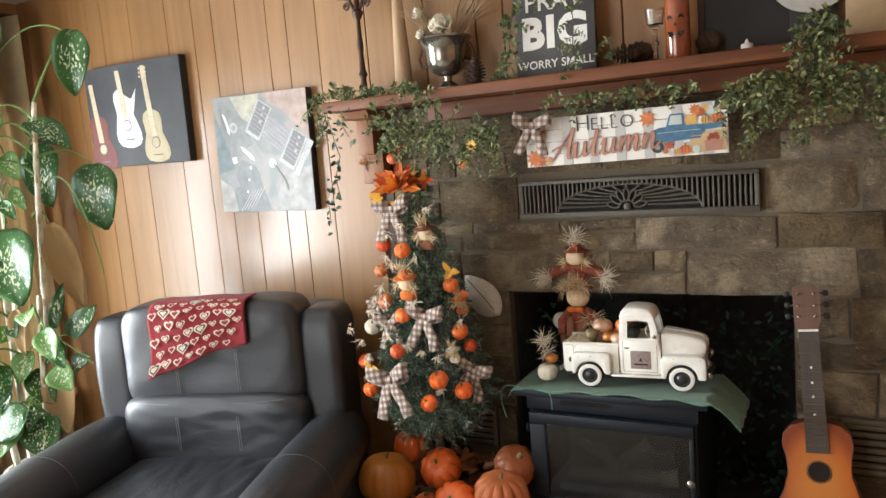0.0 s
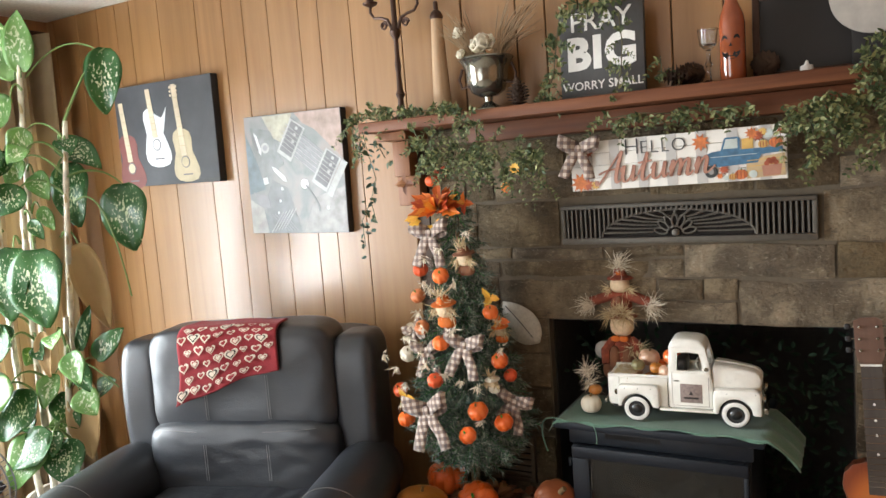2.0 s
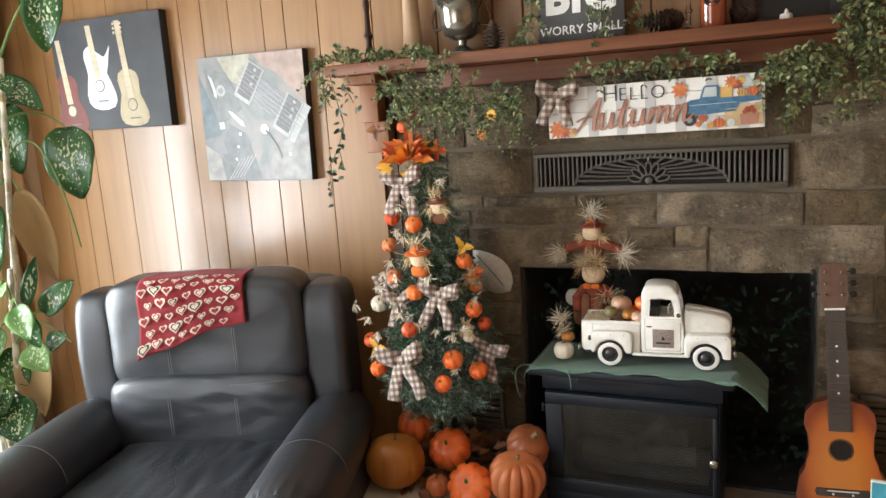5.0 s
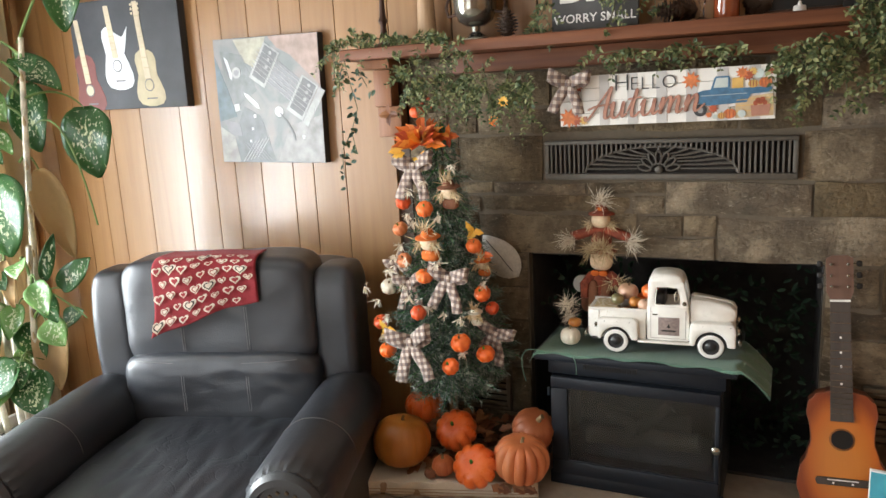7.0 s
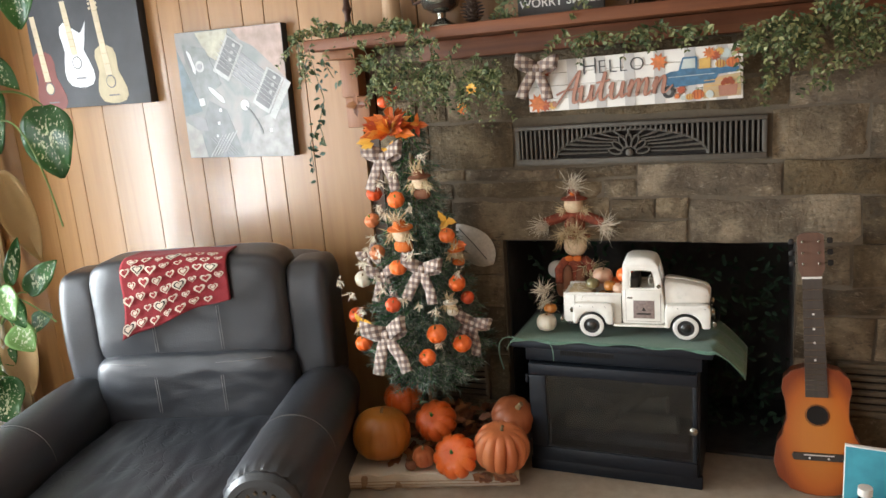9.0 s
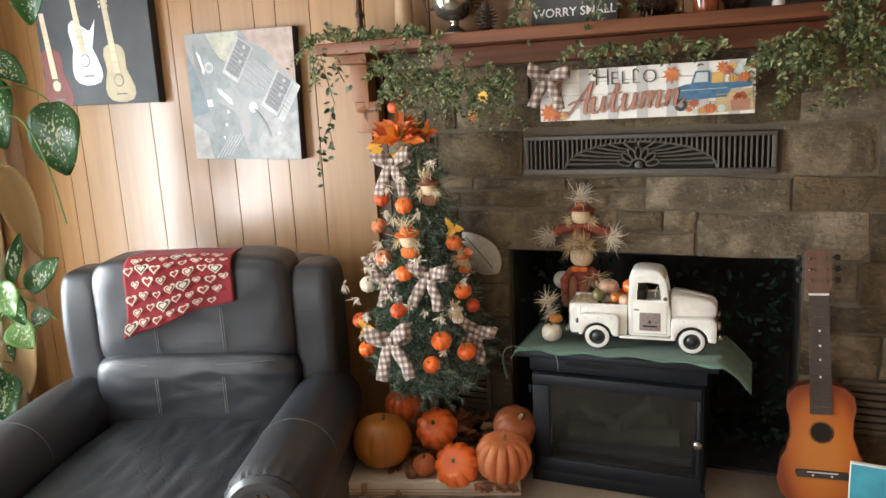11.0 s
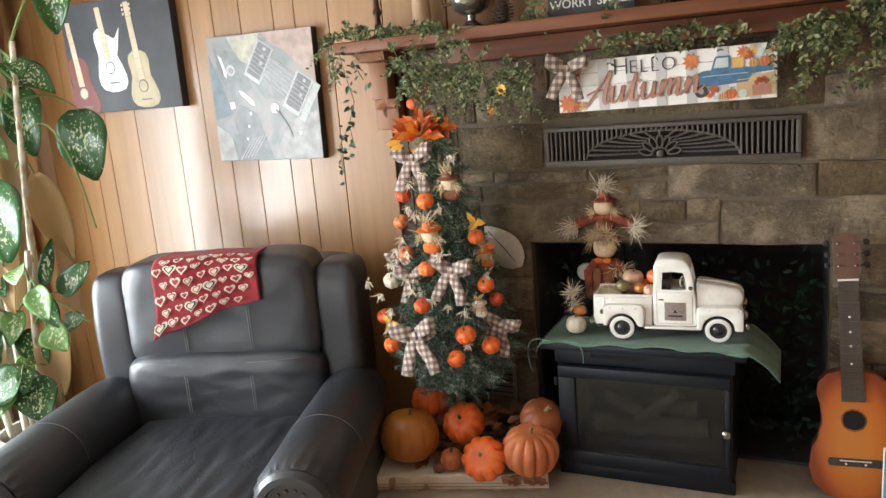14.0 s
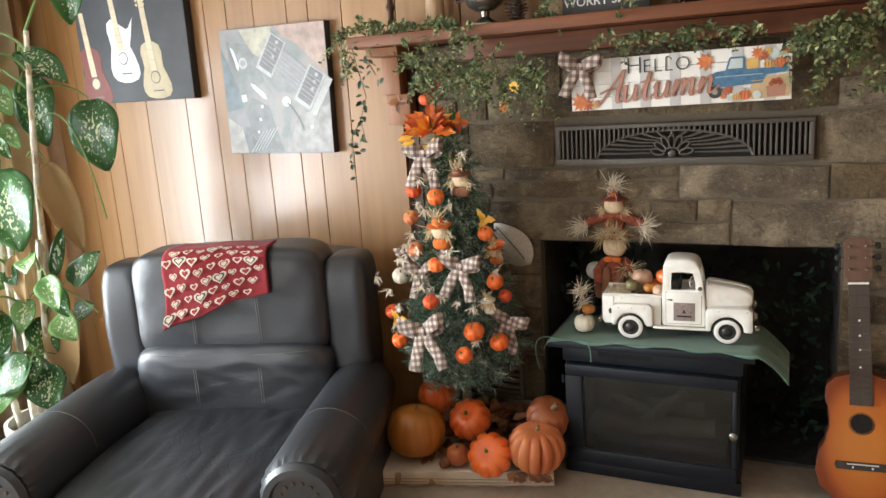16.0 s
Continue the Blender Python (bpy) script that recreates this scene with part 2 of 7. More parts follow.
M["pumpkin"] = pumpkin_mat("orange_pumpkin", (0.74, 0.11, 0.016), (0.85, 0.155, 0.028), (0.88, 0.22, 0.06), 0.28)
M["pumpkin_tan"] = pumpkin_mat("tan_pumpkin", (0.34, 0.115, 0.018), (0.42, 0.15, 0.025), (0.5, 0.2, 0.038))
M["pumpkin_pink"] = pumpkin_mat("faded_pumpkin", (0.42, 0.1, 0.03), (0.55, 0.16, 0.055), (0.66, 0.26, 0.11), 0.45)
M["pumpkin_rust"] = pumpkin_mat("dull_rust_pumpkin", (0.22, 0.06, 0.02), (0.32, 0.09, 0.03), (0.4, 0.13, 0.045), 0.5)
M["stem_green"] = plain("green_stem", (0.04, 0.26, 0.035), 0.4)
M["stem_brown"] = plain("dry_stem", (0.2, 0.13, 0.06), 0.8)

# ---- setting ----
GROOVES = [-2.6, -2.42, -2.27, -2.139, -2.04, -1.854, -1.624, -1.465, -1.352, -1.216, -1.057, -0.958, -0.808, -0.581]
wall_north = single("wall_north", joined(span(-2.75, -0.53, -0.004, 0.12, 0, 2.4), span(-0.53, 2.65, -0.004, 0.12, 1.665, 2.4)), M["panel_dark"], Matrix(), "honey-coloured wood panelled wall with dark grooves", "wall", kind="structure", smooth=False)
for a, b in zip([-2.75] + GROOVES, GROOVES):
    part("plank", span(a + 0.0011, b - 0.0011, -0.02, -0.004, 0.0, 2.4, 0.0012, 1), M["panel"], wall_north, smooth=False)
UPPER = [-0.581, -0.327, -0.12, -0.014, 0.1, 0.31, 0.397, 0.55, 0.7, 0.8, 0.96, 1.12, 1.22, 1.4, 1.6, 1.8, 2.1, 2.4, 2.65]
for a, b in zip(UPPER, UPPER[1:]):
    part("plank", span(a + 0.0022, b - 0.0022, -0.02, -0.004, 1.665, 2.4, 0.002, 1), M["panel"], wall_north, smooth=False)
floor = single("floor", span(-2.75, 2.75, -5.1, 0.6, -0.05, 0), M["floor"], Matrix(), "plain pale floor, kept light to bounce fill upward", "floor", kind="structure")
ceiling = single("ceiling", span(-2.75, 2.75, -5.1, 0.6, 2.4, 2.45), M["plaster"], Matrix(), "plain off-white ceiling", "ceiling", kind="structure")
M["panel_back"] = wood("panelled_room_wall", (0.34, 0.165, 0.07), (0.44, 0.225, 0.1), (0.52, 0.29, 0.14), "z", 0.4, 0.5, 0.08, 0.05)
single("wall_east", span(2.65, 2.75, -5.0, 0.1, 0, 2.4), M["panel_back"], Matrix(), "plain wood panelled side wall", "wall", kind="structure")
# Unseen wall; its opening is made only to let the rear fill in.
single("wall_south", joined(span(-2.65, -2.5, -5.1, -5, 0, 2.4), span(-0.5, 2.65, -5.1, -5, 0, 2.4), span(-2.5, -0.5, -5.1, -5, 0, 0.2), span(-2.5, -0.5, -5.1, -5, 1.8, 2.4)), M["panel_back"], Matrix(), "plain unseen panelled wall with an opening for the rear fill", "wall", kind="structure")
single("wall_west", joined(span(-2.75, -2.65, -5.1, -2.4, 0, 2.4), span(-2.75, -2.65, -0.12, 0.1, 0, 2.4), span(-2.75, -2.65, -2.4, -0.12, 0, 0.42), span(-2.75, -2.65, -2.4, -0.12, 1.9, 2.4)), M["panel_back"], Matrix(), "wood panelled wall with a bright window opening", "wall", kind="structure")

# Chimney breast: mortar body with an opening, and stones laid on it
OX0, OX1, OZ = -0.077, 0.877, 0.958
chimney = single("wall_chimney", joined(span(-0.53, OX0, 0.006, 0.6, 0, 1.66), span(OX1, 2.65, 0.006, 0.6, 0, 1.66), span(OX0, OX1, 0.006, 0.6, OZ, 1.66)), M["mortar"], Matrix(), "grey-brown sandstone block chimney breast with recessed mortar joints", "wall", kind="structure", smooth=False)
# Sooty back; the floor slab's dark colour also stands in for the recess's shade.
single("firebox", joined(span(OX0, OX1, 0.5, 0.55, 0.2, OZ), span(OX0 + 0.004, OX1 - 0.004, 0.03, 0.5, 0.2, 0.212)), M["soot"], Matrix(), "black sooty firebox back and a floor slab darkened for shade", "firebox", kind="structure")
single("hearth", span(-0.6, 1.9, -0.62, 0.5, 0, 0.2, 0.008), M["hearth"], Matrix(), "raised beige stone hearth", "hearth", kind="structure")

# ---- helpers for repeated shapes ----
def lettering(body, size, m, mat, parent, name="lettering", depth=0.0006, shear=0.0, weight=0.0, label="", spacing=1.0):
    c = bpy.data.curves.new(name, "FONT")
    c.body, c.size, c.extrude, c.shear, c.offset, c.align_x, c.align_y = body, size, depth, shear, weight, "CENTER", "CENTER"
    c.space_character = spacing
    c.resolution_u = 3
    ob = new(name, c)
    me = bpy.data.meshes.new_from_object(ob.evaluated_get(bpy.context.evaluated_depsgraph_get()))
    bpy.data.objects.remove(ob)
    me.materials.clear()
    me.materials.append(mat)
    made = new(name, me)
    made.parent = parent
    made.matrix_local = m @ pose(0, 0, 0, 90)
    return tagged(made, label)


def pumpkin_mesh(r, h, ribs=10, depth=0.09, n=None, rings=12):
    n = n or ribs * 6
    bm = bmesh.new()
    rows = []
    for i in range(rings + 1):
        a = math.pi * i / rings
        rr, z = r * math.sin(a) ** 0.8 if 0 < i < rings else 0.0, -math.cos(a) * h / 2
        if i == 0 or i == rings:
            rows.append([bm.verts.new((0, 0, z * 0.8))])
            continue
        z *= 1 - 0.22 * (1 - math.sin(a)) ** 2
        row = []
        for k in range(n):
            t = 2 * math.pi * k / n
            g = 1 - depth * (1 - abs(math.sin(ribs * t / 2))) ** 2 * math.sin(a)
            row.append(bm.verts.new((rr * g * math.cos(t), rr * g * math.sin(t), z * (0.94 + 0.06 * g))))
        rows.append(row)
    for a, b in zip(rows, rows[1:]):
        for k in range(n):
            p, q = (a[k % len(a)], a[(k + 1) % len(a)]), (b[k % len(b)], b[(k + 1) % len(b)])
            f = [p[0]] + ([p[1]] if p[1] is not p[0] else []) + ([q[1]] if q[1] is not q[0] else []) + [q[0]]
            bm.faces.new(f)
    bmesh.ops.recalc_face_normals(bm, faces=bm.faces)
    return bm


def pumpkin(name, m, r, h, mat, stem_mat, label, category="pumpkin", group="", ribs=10, stem=1.0, depth=0.09):
    t = thing(name, m, label, category, group)
    small = r < 0.04
    part("flesh", pumpkin_mesh(r, h, ribs, depth, ribs * (4 if small else 6), 8 if small else 14), mat, t)
    if stem:
        s = r * stem
        part("stem", tube([(0, 0, h * 0.36), (0, 0.02 * s, h * 0.42 + 0.12 * s), (0.06 * s, 0.05 * s, h * 0.42 + 0.3 * s)], [0.17 * s, 0.1 * s, 0.12 * s], 7), stem_mat, t)
    return t


def add_leaf(bm, base, tip, width, face, fold=0.25, droop=0.15, nu=4, serrate=0.0, shape_pow=0.75):
    """One leaf blade of a real outline, folded along its midrib, with its upper side turned towards face."""
    base, tip, face = Vector(base), Vector(tip), Vector(face)
    d = tip - base
    ln = d.length
    d.normalize()
    nrm = (face - d * face.dot(d)).normalized()
    side = d.cross(nrm)
    rows = []
    for i in range(nu + 1):
        u = i / nu
        w = width / 2 * math.sin(math.pi * min(1, max(0.0, u)) ** shape_pow) ** 0.8
        if serrate and i % 2:
            w *= 1 - serrate
        c = base + d * ln * u - nrm * droop * ln * u * u
        if i in (0, nu):
            rows.append([bm.verts.new(c)])
        else:
            rows.append([bm.verts.new(c - side * w + nrm * fold * w), bm.verts.new(c), bm.verts.new(c + side * w + nrm * fold * w)])
    for a, b in zip(rows, rows[1:]):
        if len(a) == 1:
            bm.faces.new((a[0], b[1], b[0]))
            bm.faces.new((a[0], b[2], b[1]))
        elif len(b) == 1:
            bm.faces.new((a[0], a[1], b[0]))
            bm.faces.new((a[1], a[2], b[0]))
        else:
            bm.faces.new((a[0], a[1], b[1], b[0]))
            bm.faces.new((a[1], a[2], b[2], b[1]))


def along(points, step):
    pts = [Vector(p) for p in points]
    out = []
    for a, b in zip(pts, pts[1:]):
        n = max(1, int((b - a).length / step))
        out += [a.lerp(b, k / n) for k in range(n)]
    return out + [pts[-1]]


def bushy(rng, bm, points, size, count, spread, down=0.25):
    """Leaves crowded along a strand."""
    for p in along(points, 0.012):
        for _ in range(count):
            o = Vector((rng.gauss(0, spread), rng.gauss(0, spread * 0.6), rng.gauss(0, spread)))
            d = Vector((rng.gauss(0, 1), rng.gauss(-0.35, 0.6), rng.gauss(-down, 0.8))).normalized()
            s = size * rng.uniform(0.6, 1.3)
            b = p + o
            add_leaf(bm, b, b + d * s, s * rng.uniform(0.4, 0.62), (rng.gauss(0.2, 0.5), -1, rng.gauss(0.5, 0.5)), 0.2, 0.2, 4)


def leaf_mat(name, dark, mid, light, rough=0.45, through_light=0.15):
    n = Nodes(name)
    geo = n.tree.nodes.new("ShaderNodeNewGeometry").outputs["Random Per Island"]
    spot = n.noise(70, 4)
    base = n.ramp(geo, [(0.1, dark), (0.55, mid), (0.95, light)])
    base = n.mix(n.value(spot, 0, 0.35), base, dark)
    n.set(Base_Color=base, Roughness=rough, Subsurface_Weight=0.0)
    if through_light:
        tr = n.add("BsdfTranslucent", Color=base)
        mixer = n.add("MixShader", Fac=through_light)
        out = n.tree.nodes["Material Output"]
        n.tree.links.new(n.bsdf.outputs[0], mixer.inputs[1])
        n.tree.links.new(tr.outputs[0], mixer.inputs[2])
        n.tree.links.new(mixer.outputs[0], out.inputs[0])
    return n.mat


M["garland"] = leaf_mat("garland_leaf", (0.04, 0.065, 0.022), (0.12, 0.155, 0.058), (0.36, 0.37, 0.16), 0.6, 0.25)
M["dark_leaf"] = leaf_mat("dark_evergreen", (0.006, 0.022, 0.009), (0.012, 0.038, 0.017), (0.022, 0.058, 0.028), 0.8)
M["needle"] = leaf_mat("fir_needle", (0.025, 0.06, 0.04), (0.1, 0.16, 0.12), (0.5, 0.54, 0.46), 0.55, 0.05)
M["autumn_leaf"] = leaf_mat("autumn_leaf", (0.45, 0.06, 0.012), (0.75, 0.2, 0.02), (0.85, 0.42, 0.06), 0.5)
M["yellow_leaf"] = leaf_mat("yellow_leaf", (0.7, 0.32, 0.03), (0.8, 0.45, 0.05), (0.85, 0.55, 0.1), 0.5)
M["brown_leaf"] = leaf_mat("brown_leaf", (0.1, 0.035, 0.015), (0.22, 0.08, 0.03), (0.36, 0.16, 0.06), 0.6)
M["husk"] = leaf_mat("straw", (0.45, 0.33, 0.17), (0.6, 0.47, 0.28), (0.72, 0.6, 0.4), 0.7)
M["husk_white"] = leaf_mat("bleached_husk", (0.6, 0.52, 0.4), (0.72, 0.65, 0.52), (0.8, 0.74, 0.62), 0.7)
M["vine"] = plain("vine_stem", (0.1, 0.09, 0.04), 0.7)
M["charcoal"] = plain("charcoal_paint", (0.065, 0.062, 0.06), 0.7, scale=60)
M["white_ink"] = plain("white_paint", (0.78, 0.76, 0.72), 0.6, vary=0.05)
M["black_ink"] = plain("black_print", (0.03, 0.03, 0.03), 0.6)
M["copper"] = plain("copper_paint", (0.4, 0.19, 0.13), 0.45, 0.2)
M["bronze"] = plain("dark_bronze_iron", (0.06, 0.03, 0.02), 0.45, 0.6, scale=80, bump=0.3)
M["silver"] = plain("tarnished_silver", (0.3, 0.29, 0.25), 0.16, 0.85, vary=0.3, scale=18, bump=0.05)
M["cone"] = plain("pine_cone", (0.07, 0.04, 0.024), 0.7, vary=0.3)
M["glaze"] = plain("orange_brown_glaze", (0.27, 0.066, 0.025), 0.12, vary=0.15, scale=14, bump=0.02, coat=0.6)
M["white_petal"] = plain("ivory_petal", (0.76, 0.7, 0.56), 0.6, vary=0.06)
M["twig"] = plain("dried_grass", (0.3, 0.2, 0.11), 0.8)
M["light_wood"] = wood("pale_turned_wood", (0.25, 0.15, 0.08), (0.36, 0.23, 0.13), (0.45, 0.31, 0.19), "z", 0.5)

# ---- mantel ----
mantel = thing("mantel_shelf", Matrix(), "reddish-brown stained wooden mantel shelf on a thick beam", "mantel")
part("shelf", span(-0.67, 1.75, -0.225, -0.022, 1.662, 1.7, 0.006), M["mantel"], mantel)
part("beam", span(-0.3, 1.7, -0.1, -0.022, 1.598, 1.661, 0.006), M["mantel"], mantel)
part("moulding", span(-0.625, -0.5, -0.18, -0.022, 1.63, 1.661, 0.004), M["post"], mantel)
part("bracket", span(-0.62, -0.55, -0.085, -0.022, 1.5, 1.63, 0.004), M["post"], mantel)
part("corbel_block", span(-0.615, -0.52, -0.075, -0.022, 1.39, 1.4995, 0.004), M["post"], mantel)
TOP = 1.7

# candelabra
cand = thing("candelabra", pose(-0.55, -0.11, TOP), "dark bronze wrought candelabra with scrolled arms", "candelabra")
part("foot", lathe([(0.055, 0), (0.05, 0.008), (0.02, 0.02), (0.012, 0.05)], 20), M["bronze"], cand)
part("column", lathe([(0.012, 0.05), (0.01, 0.08), (0.017, 0.095), (0.011, 0.11), (0.0085, 0.17), (0.012, 0.2), (0.0085, 0.23), (0.008, 0.29), (0.017, 0.305), (0.021, 0.32), (0.012, 0.335), (0.01, 0.36), (0.01, 0.52), (0.018, 0.54), (0.02, 0.56), (0.0, 0.565)], 14), M["bronze"], cand)
for s in (-1, 1):
    part("arm", tube([(s * 0.01, 0, 0.325), (s * 0.03, 0, 0.365), (s * 0.055, 0, 0.375), (s * 0.085, 0, 0.38), (s * 0.1, 0, 0.4), (s * 0.098, 0, 0.43)], [0.007, 0.006, 0.005, 0.005, 0.005, 0.006], 8), M["bronze"], cand)
    part("scroll", tube([(s * 0.045 + 0.016 * (1 - k / 18) * math.cos(k * 0.75), 0, 0.345 + 0.016 * (1 - k / 18) * math.sin(k * 0.75)) for k in range(14)], 0.004, 6), M["bronze"], cand)
    part("cup", lathe([(0.008, 0.42), (0.026, 0.43), (0.028, 0.436), (0.014, 0.44), (0.016, 0.475), (0.012, 0.475)], 14), M["bronze"], cand, m=pose(s * 0.098, 0, 0))

# turned wooden candlestick
spin = thing("wooden_candlestick", pose(-0.392, -0.085, TOP), "tall turned pale wooden candlestick with a dark cap", "candlestick")
part("shaft", lathe([(0.034, 0), (0.033, 0.05), (0.027, 0.2), (0.022, 0.3), (0.02, 0.34)], 18), M["light_wood"], spin)
part("cap", lathe([(0.022, 0.34), (0.024, 0.35), (0.017, 0.365), (0.008, 0.372), (0.008, 0.4), (0.0, 0.405)], 14), M["bronze"], spin)

# urn with flowers and dried grass
rng = random.Random(3)
urn = thing("urn", pose(-0.197, -0.115, TOP), "tarnished silver footed urn holding ivory roses and dried grass", "urn")
part("bowl", lathe([(0.0, 0.045), (0.03, 0.048), (0.058, 0.065), (0.07, 0.1), (0.072, 0.135), (0.086, 0.165), (0.094, 0.172), (0.09, 0.178), (0.066, 0.15), (0.0, 0.14)], 28), M["silver"], urn)
part("foot", lathe([(0.05, 0), (0.048, 0.008), (0.03, 0.018), (0.014, 0.03), (0.016, 0.046), (0.0, 0.05)], 20), M["silver"], urn)
for s in (-1, 1):
    part("handle", tube([(s * 0.07, 0, 0.09), (s * 0.098, 0, 0.085), (s * 0.106, 0, 0.115), (s * 0.092, 0, 0.15)], 0.005, 6), M["bronze"], urn)


def rose(m, r, label):
    b = bmesh.new()
    for ring, (n, rr, up) in enumerate([(7, 1.0, 0.35), (6, 0.75, 0.6), (5, 0.5, 0.85), (3, 0.25, 1.1)]):
        for k in range(n):
            a = 2 * math.pi * (k + 0.5 * ring) / n + rng.uniform(-0.2, 0.2)
            o = Vector((math.cos(a), math.sin(a), 0))
            add_leaf(b, o * r * 0.1 * rr, o * r * rr + Vector((0, 0, r * up)), r * 0.95, o * -0.6 + Vector((0, 0, 1)), -0.35, -0.25, 5, 0, 1.2)
    t = thing("silk_rose", m, label, "flower", "mantel flowers")
    ob = part("petals", b, M["white_petal"], t)
    ob.modifiers.new("thick", "SOLIDIFY").thickness = 0.0015
    part("stalk", tube([(0, 0, 0.01), (0, 0.01, -0.06)], 0.003, 6), M["vine"], t)
    return t


rose(pose(-0.187, -0.15, 1.905, 42, 0, 8), 0.05, "large ivory silk rose in the silver urn")
rose(pose(-0.283, -0.125, 1.962, 35, 0, -25), 0.03, "small ivory silk rose in the silver urn")
rose(pose(-0.275, -0.14, 1.895, 60, 0, -20), 0.02, "tiny ivory silk rosebud at the urn rim")
b = bmesh.new()
for k in range(90):
    s = rng.choice((-1, 1))
    base = Vector((s * rng.uniform(0.01, 0.05), rng.uniform(-0.03, 0.03), 0.15))
    tip = Vector((s * rng.uniform(0.07, 0.21 if s > 0 else 0.16), rng.uniform(-0.05, 0.06), rng.uniform(0.24, 0.36)))
    mid = base.lerp(tip, 0.5) + Vector((0, 0, 0.03))
    t_ = tube(curve_points(base, mid, tip, 4), [0.0014, 0.0013, 0.0012, 0.002, 0.0006], 4)
    b = joined(b, t_)
part("dried_grass", b, M["twig"], urn, "dried brown grass plumes", kind="stuff")


def pine_cone(m, r, h, group="mantel pine cones"):
    t = thing("pine_cone", m, "brown open pine cone lying on the mantel", "pine cone", group)
    bm = lathe([(0.0, 0), (r * 0.4, 0.1 * h), (r * 0.5, 0.4 * h), (r * 0.3, 0.8 * h), (0, h)], 10)
    part("core", bm, M["cone"], t)
    bm = bmesh.new()
    for i in range(9):
        z = h * (0.06 + 0.1 * i)
        w = r * math.sin(math.pi * min(0.98, 0.25 + i / 11.5))
        for k in range(9):
            a = 2 * math.pi * (k + 0.5 * (i % 2)) / 9
            o = Vector((math.cos(a), math.sin(a), 0))
            add_leaf(bm, o * w * 0.4 + Vector((0, 0, z)), o * w + Vector((0, 0, z + h * 0.07)), w * 0.5, (0, 0, 1), 0.3, 0.0, 3, 0, 1.5)
    part("cone_scale", bm, M["cone"], t, kind="stuff")
    return t


pine_cone(pose(-0.083, -0.13, 1.702, 0, 0, 0), 0.042, 0.1)
pine_cone(pose(0.47, -0.11, 1.735, 0, -86, 10), 0.036, 0.11)
pine_cone(pose(0.5, -0.06, 1.742, 0, -88, -15), 0.04, 0.12)

# black "pray big" board
board = thing("pray_board", pose(0.2, -0.125, TOP, -3), "charcoal wooden board with white painted lettering", "sign")
part("panel", span(-0.134, 0.134, 0, 0.022, 0, 0.285, 0.002), M["charcoal"], board)
lettering("PRAY", 0.083, pose(0, -0.001, 0.238), M["white_ink"], board, weight=0.0006)
lettering("BIG", 0.135, pose(0, -0.001, 0.137), M["white_ink"], board, weight=0.0065, spacing=1.1)
lettering("WORRY SMALL", 0.037, pose(0, -0.001, 0.04), M["white_ink"], board, weight=0.0004, spacing=1.02)

# glazed bottle with a carved jack-o'-lantern face
bottle = thing("glazed_bottle", pose(0.584, -0.115, TOP), "orange-brown glazed ceramic bottle with cut-out pumpkin face", "bottle")
part("vessel", lathe([(0.034, 0), (0.036, 0.006), (0.036, 0.165), (0.032, 0.19), (0.018, 0.225), (0.014, 0.25), (0.014, 0.3), (0.017, 0.305), (0.012, 0.31), (0.0, 0.31)], 28), M["glaze"], bottle)
M["hole"] = plain("dark_hole", (0.01, 0.006, 0.004), 0.9)


def on_bottle(points):
    bm = shape(points, 0.004)
    for v in bm.verts:
        r, a = 0.0372 - v.co.y, v.co.x / 0.036 - math.pi / 2
        v.co = Vector((r * math.cos(a), r * math.sin(a), v.co.z))
    return bm


arc = [math.pi * k / 10 for k in range(11)]
part("mouth", on_bottle([(-0.026 * math.cos(a), 0.085 - 0.024 * math.sin(a)) for a in arc] + [(0.014, 0.079), (0.009, 0.083), (0.004, 0.072), (-0.006, 0.072), (-0.01, 0.082), (-0.016, 0.079)]), M["hole"], bottle)
for s in (-1, 1):
    part("eye", on_bottle([(s * 0.017 + 0.009 * math.cos(a), 0.117 + 0.013 * math.sin(a)) for a in arc[::1]] + [(s * 0.017, 0.122)]), M["hole"], bottle)
part("nose", on_bottle([(-0.005, 0.098), (0.005, 0.098), (0, 0.108)]), M["hole"], bottle)
glass = Nodes("clear_glass").set(Base_Color=(0.95, 0.97, 0.97), Roughness=0.03, Transmission_Weight=1.0, IOR=1.45).mat
M["glass"] = glass
lamp = thing("glass_candle_holder", pose(0.515, -0.1, TOP), "clear glass stemmed candle holder on the mantel", "candle holder")
part("stem", lathe([(0.03, 0), (0.028, 0.005), (0.007, 0.015), (0.006, 0.05), (0.012, 0.06), (0.006, 0.07), (0.007, 0.1)], 16), M["glass"], lamp)
part("cup", lathe([(0.007, 0.1), (0.024, 0.115), (0.03, 0.16), (0.028, 0.162), (0.02, 0.118), (0.0, 0.112)], 18), M["glass"], lamp)
tea = thing("tea_light", pose(0.775, -0.12, TOP), "small white flameless tea light with a moulded tip", "candle")
part("cup", lathe([(0.017, 0), (0.018, 0.004), (0.016, 0.02), (0.013, 0.022), (0, 0.02)], 18), M["white_ink"], tea)
part("tip", lathe([(0.006, 0.02), (0.006, 0.026), (0.003, 0.033), (0, 0.036)], 10), M["white_ink"], tea)

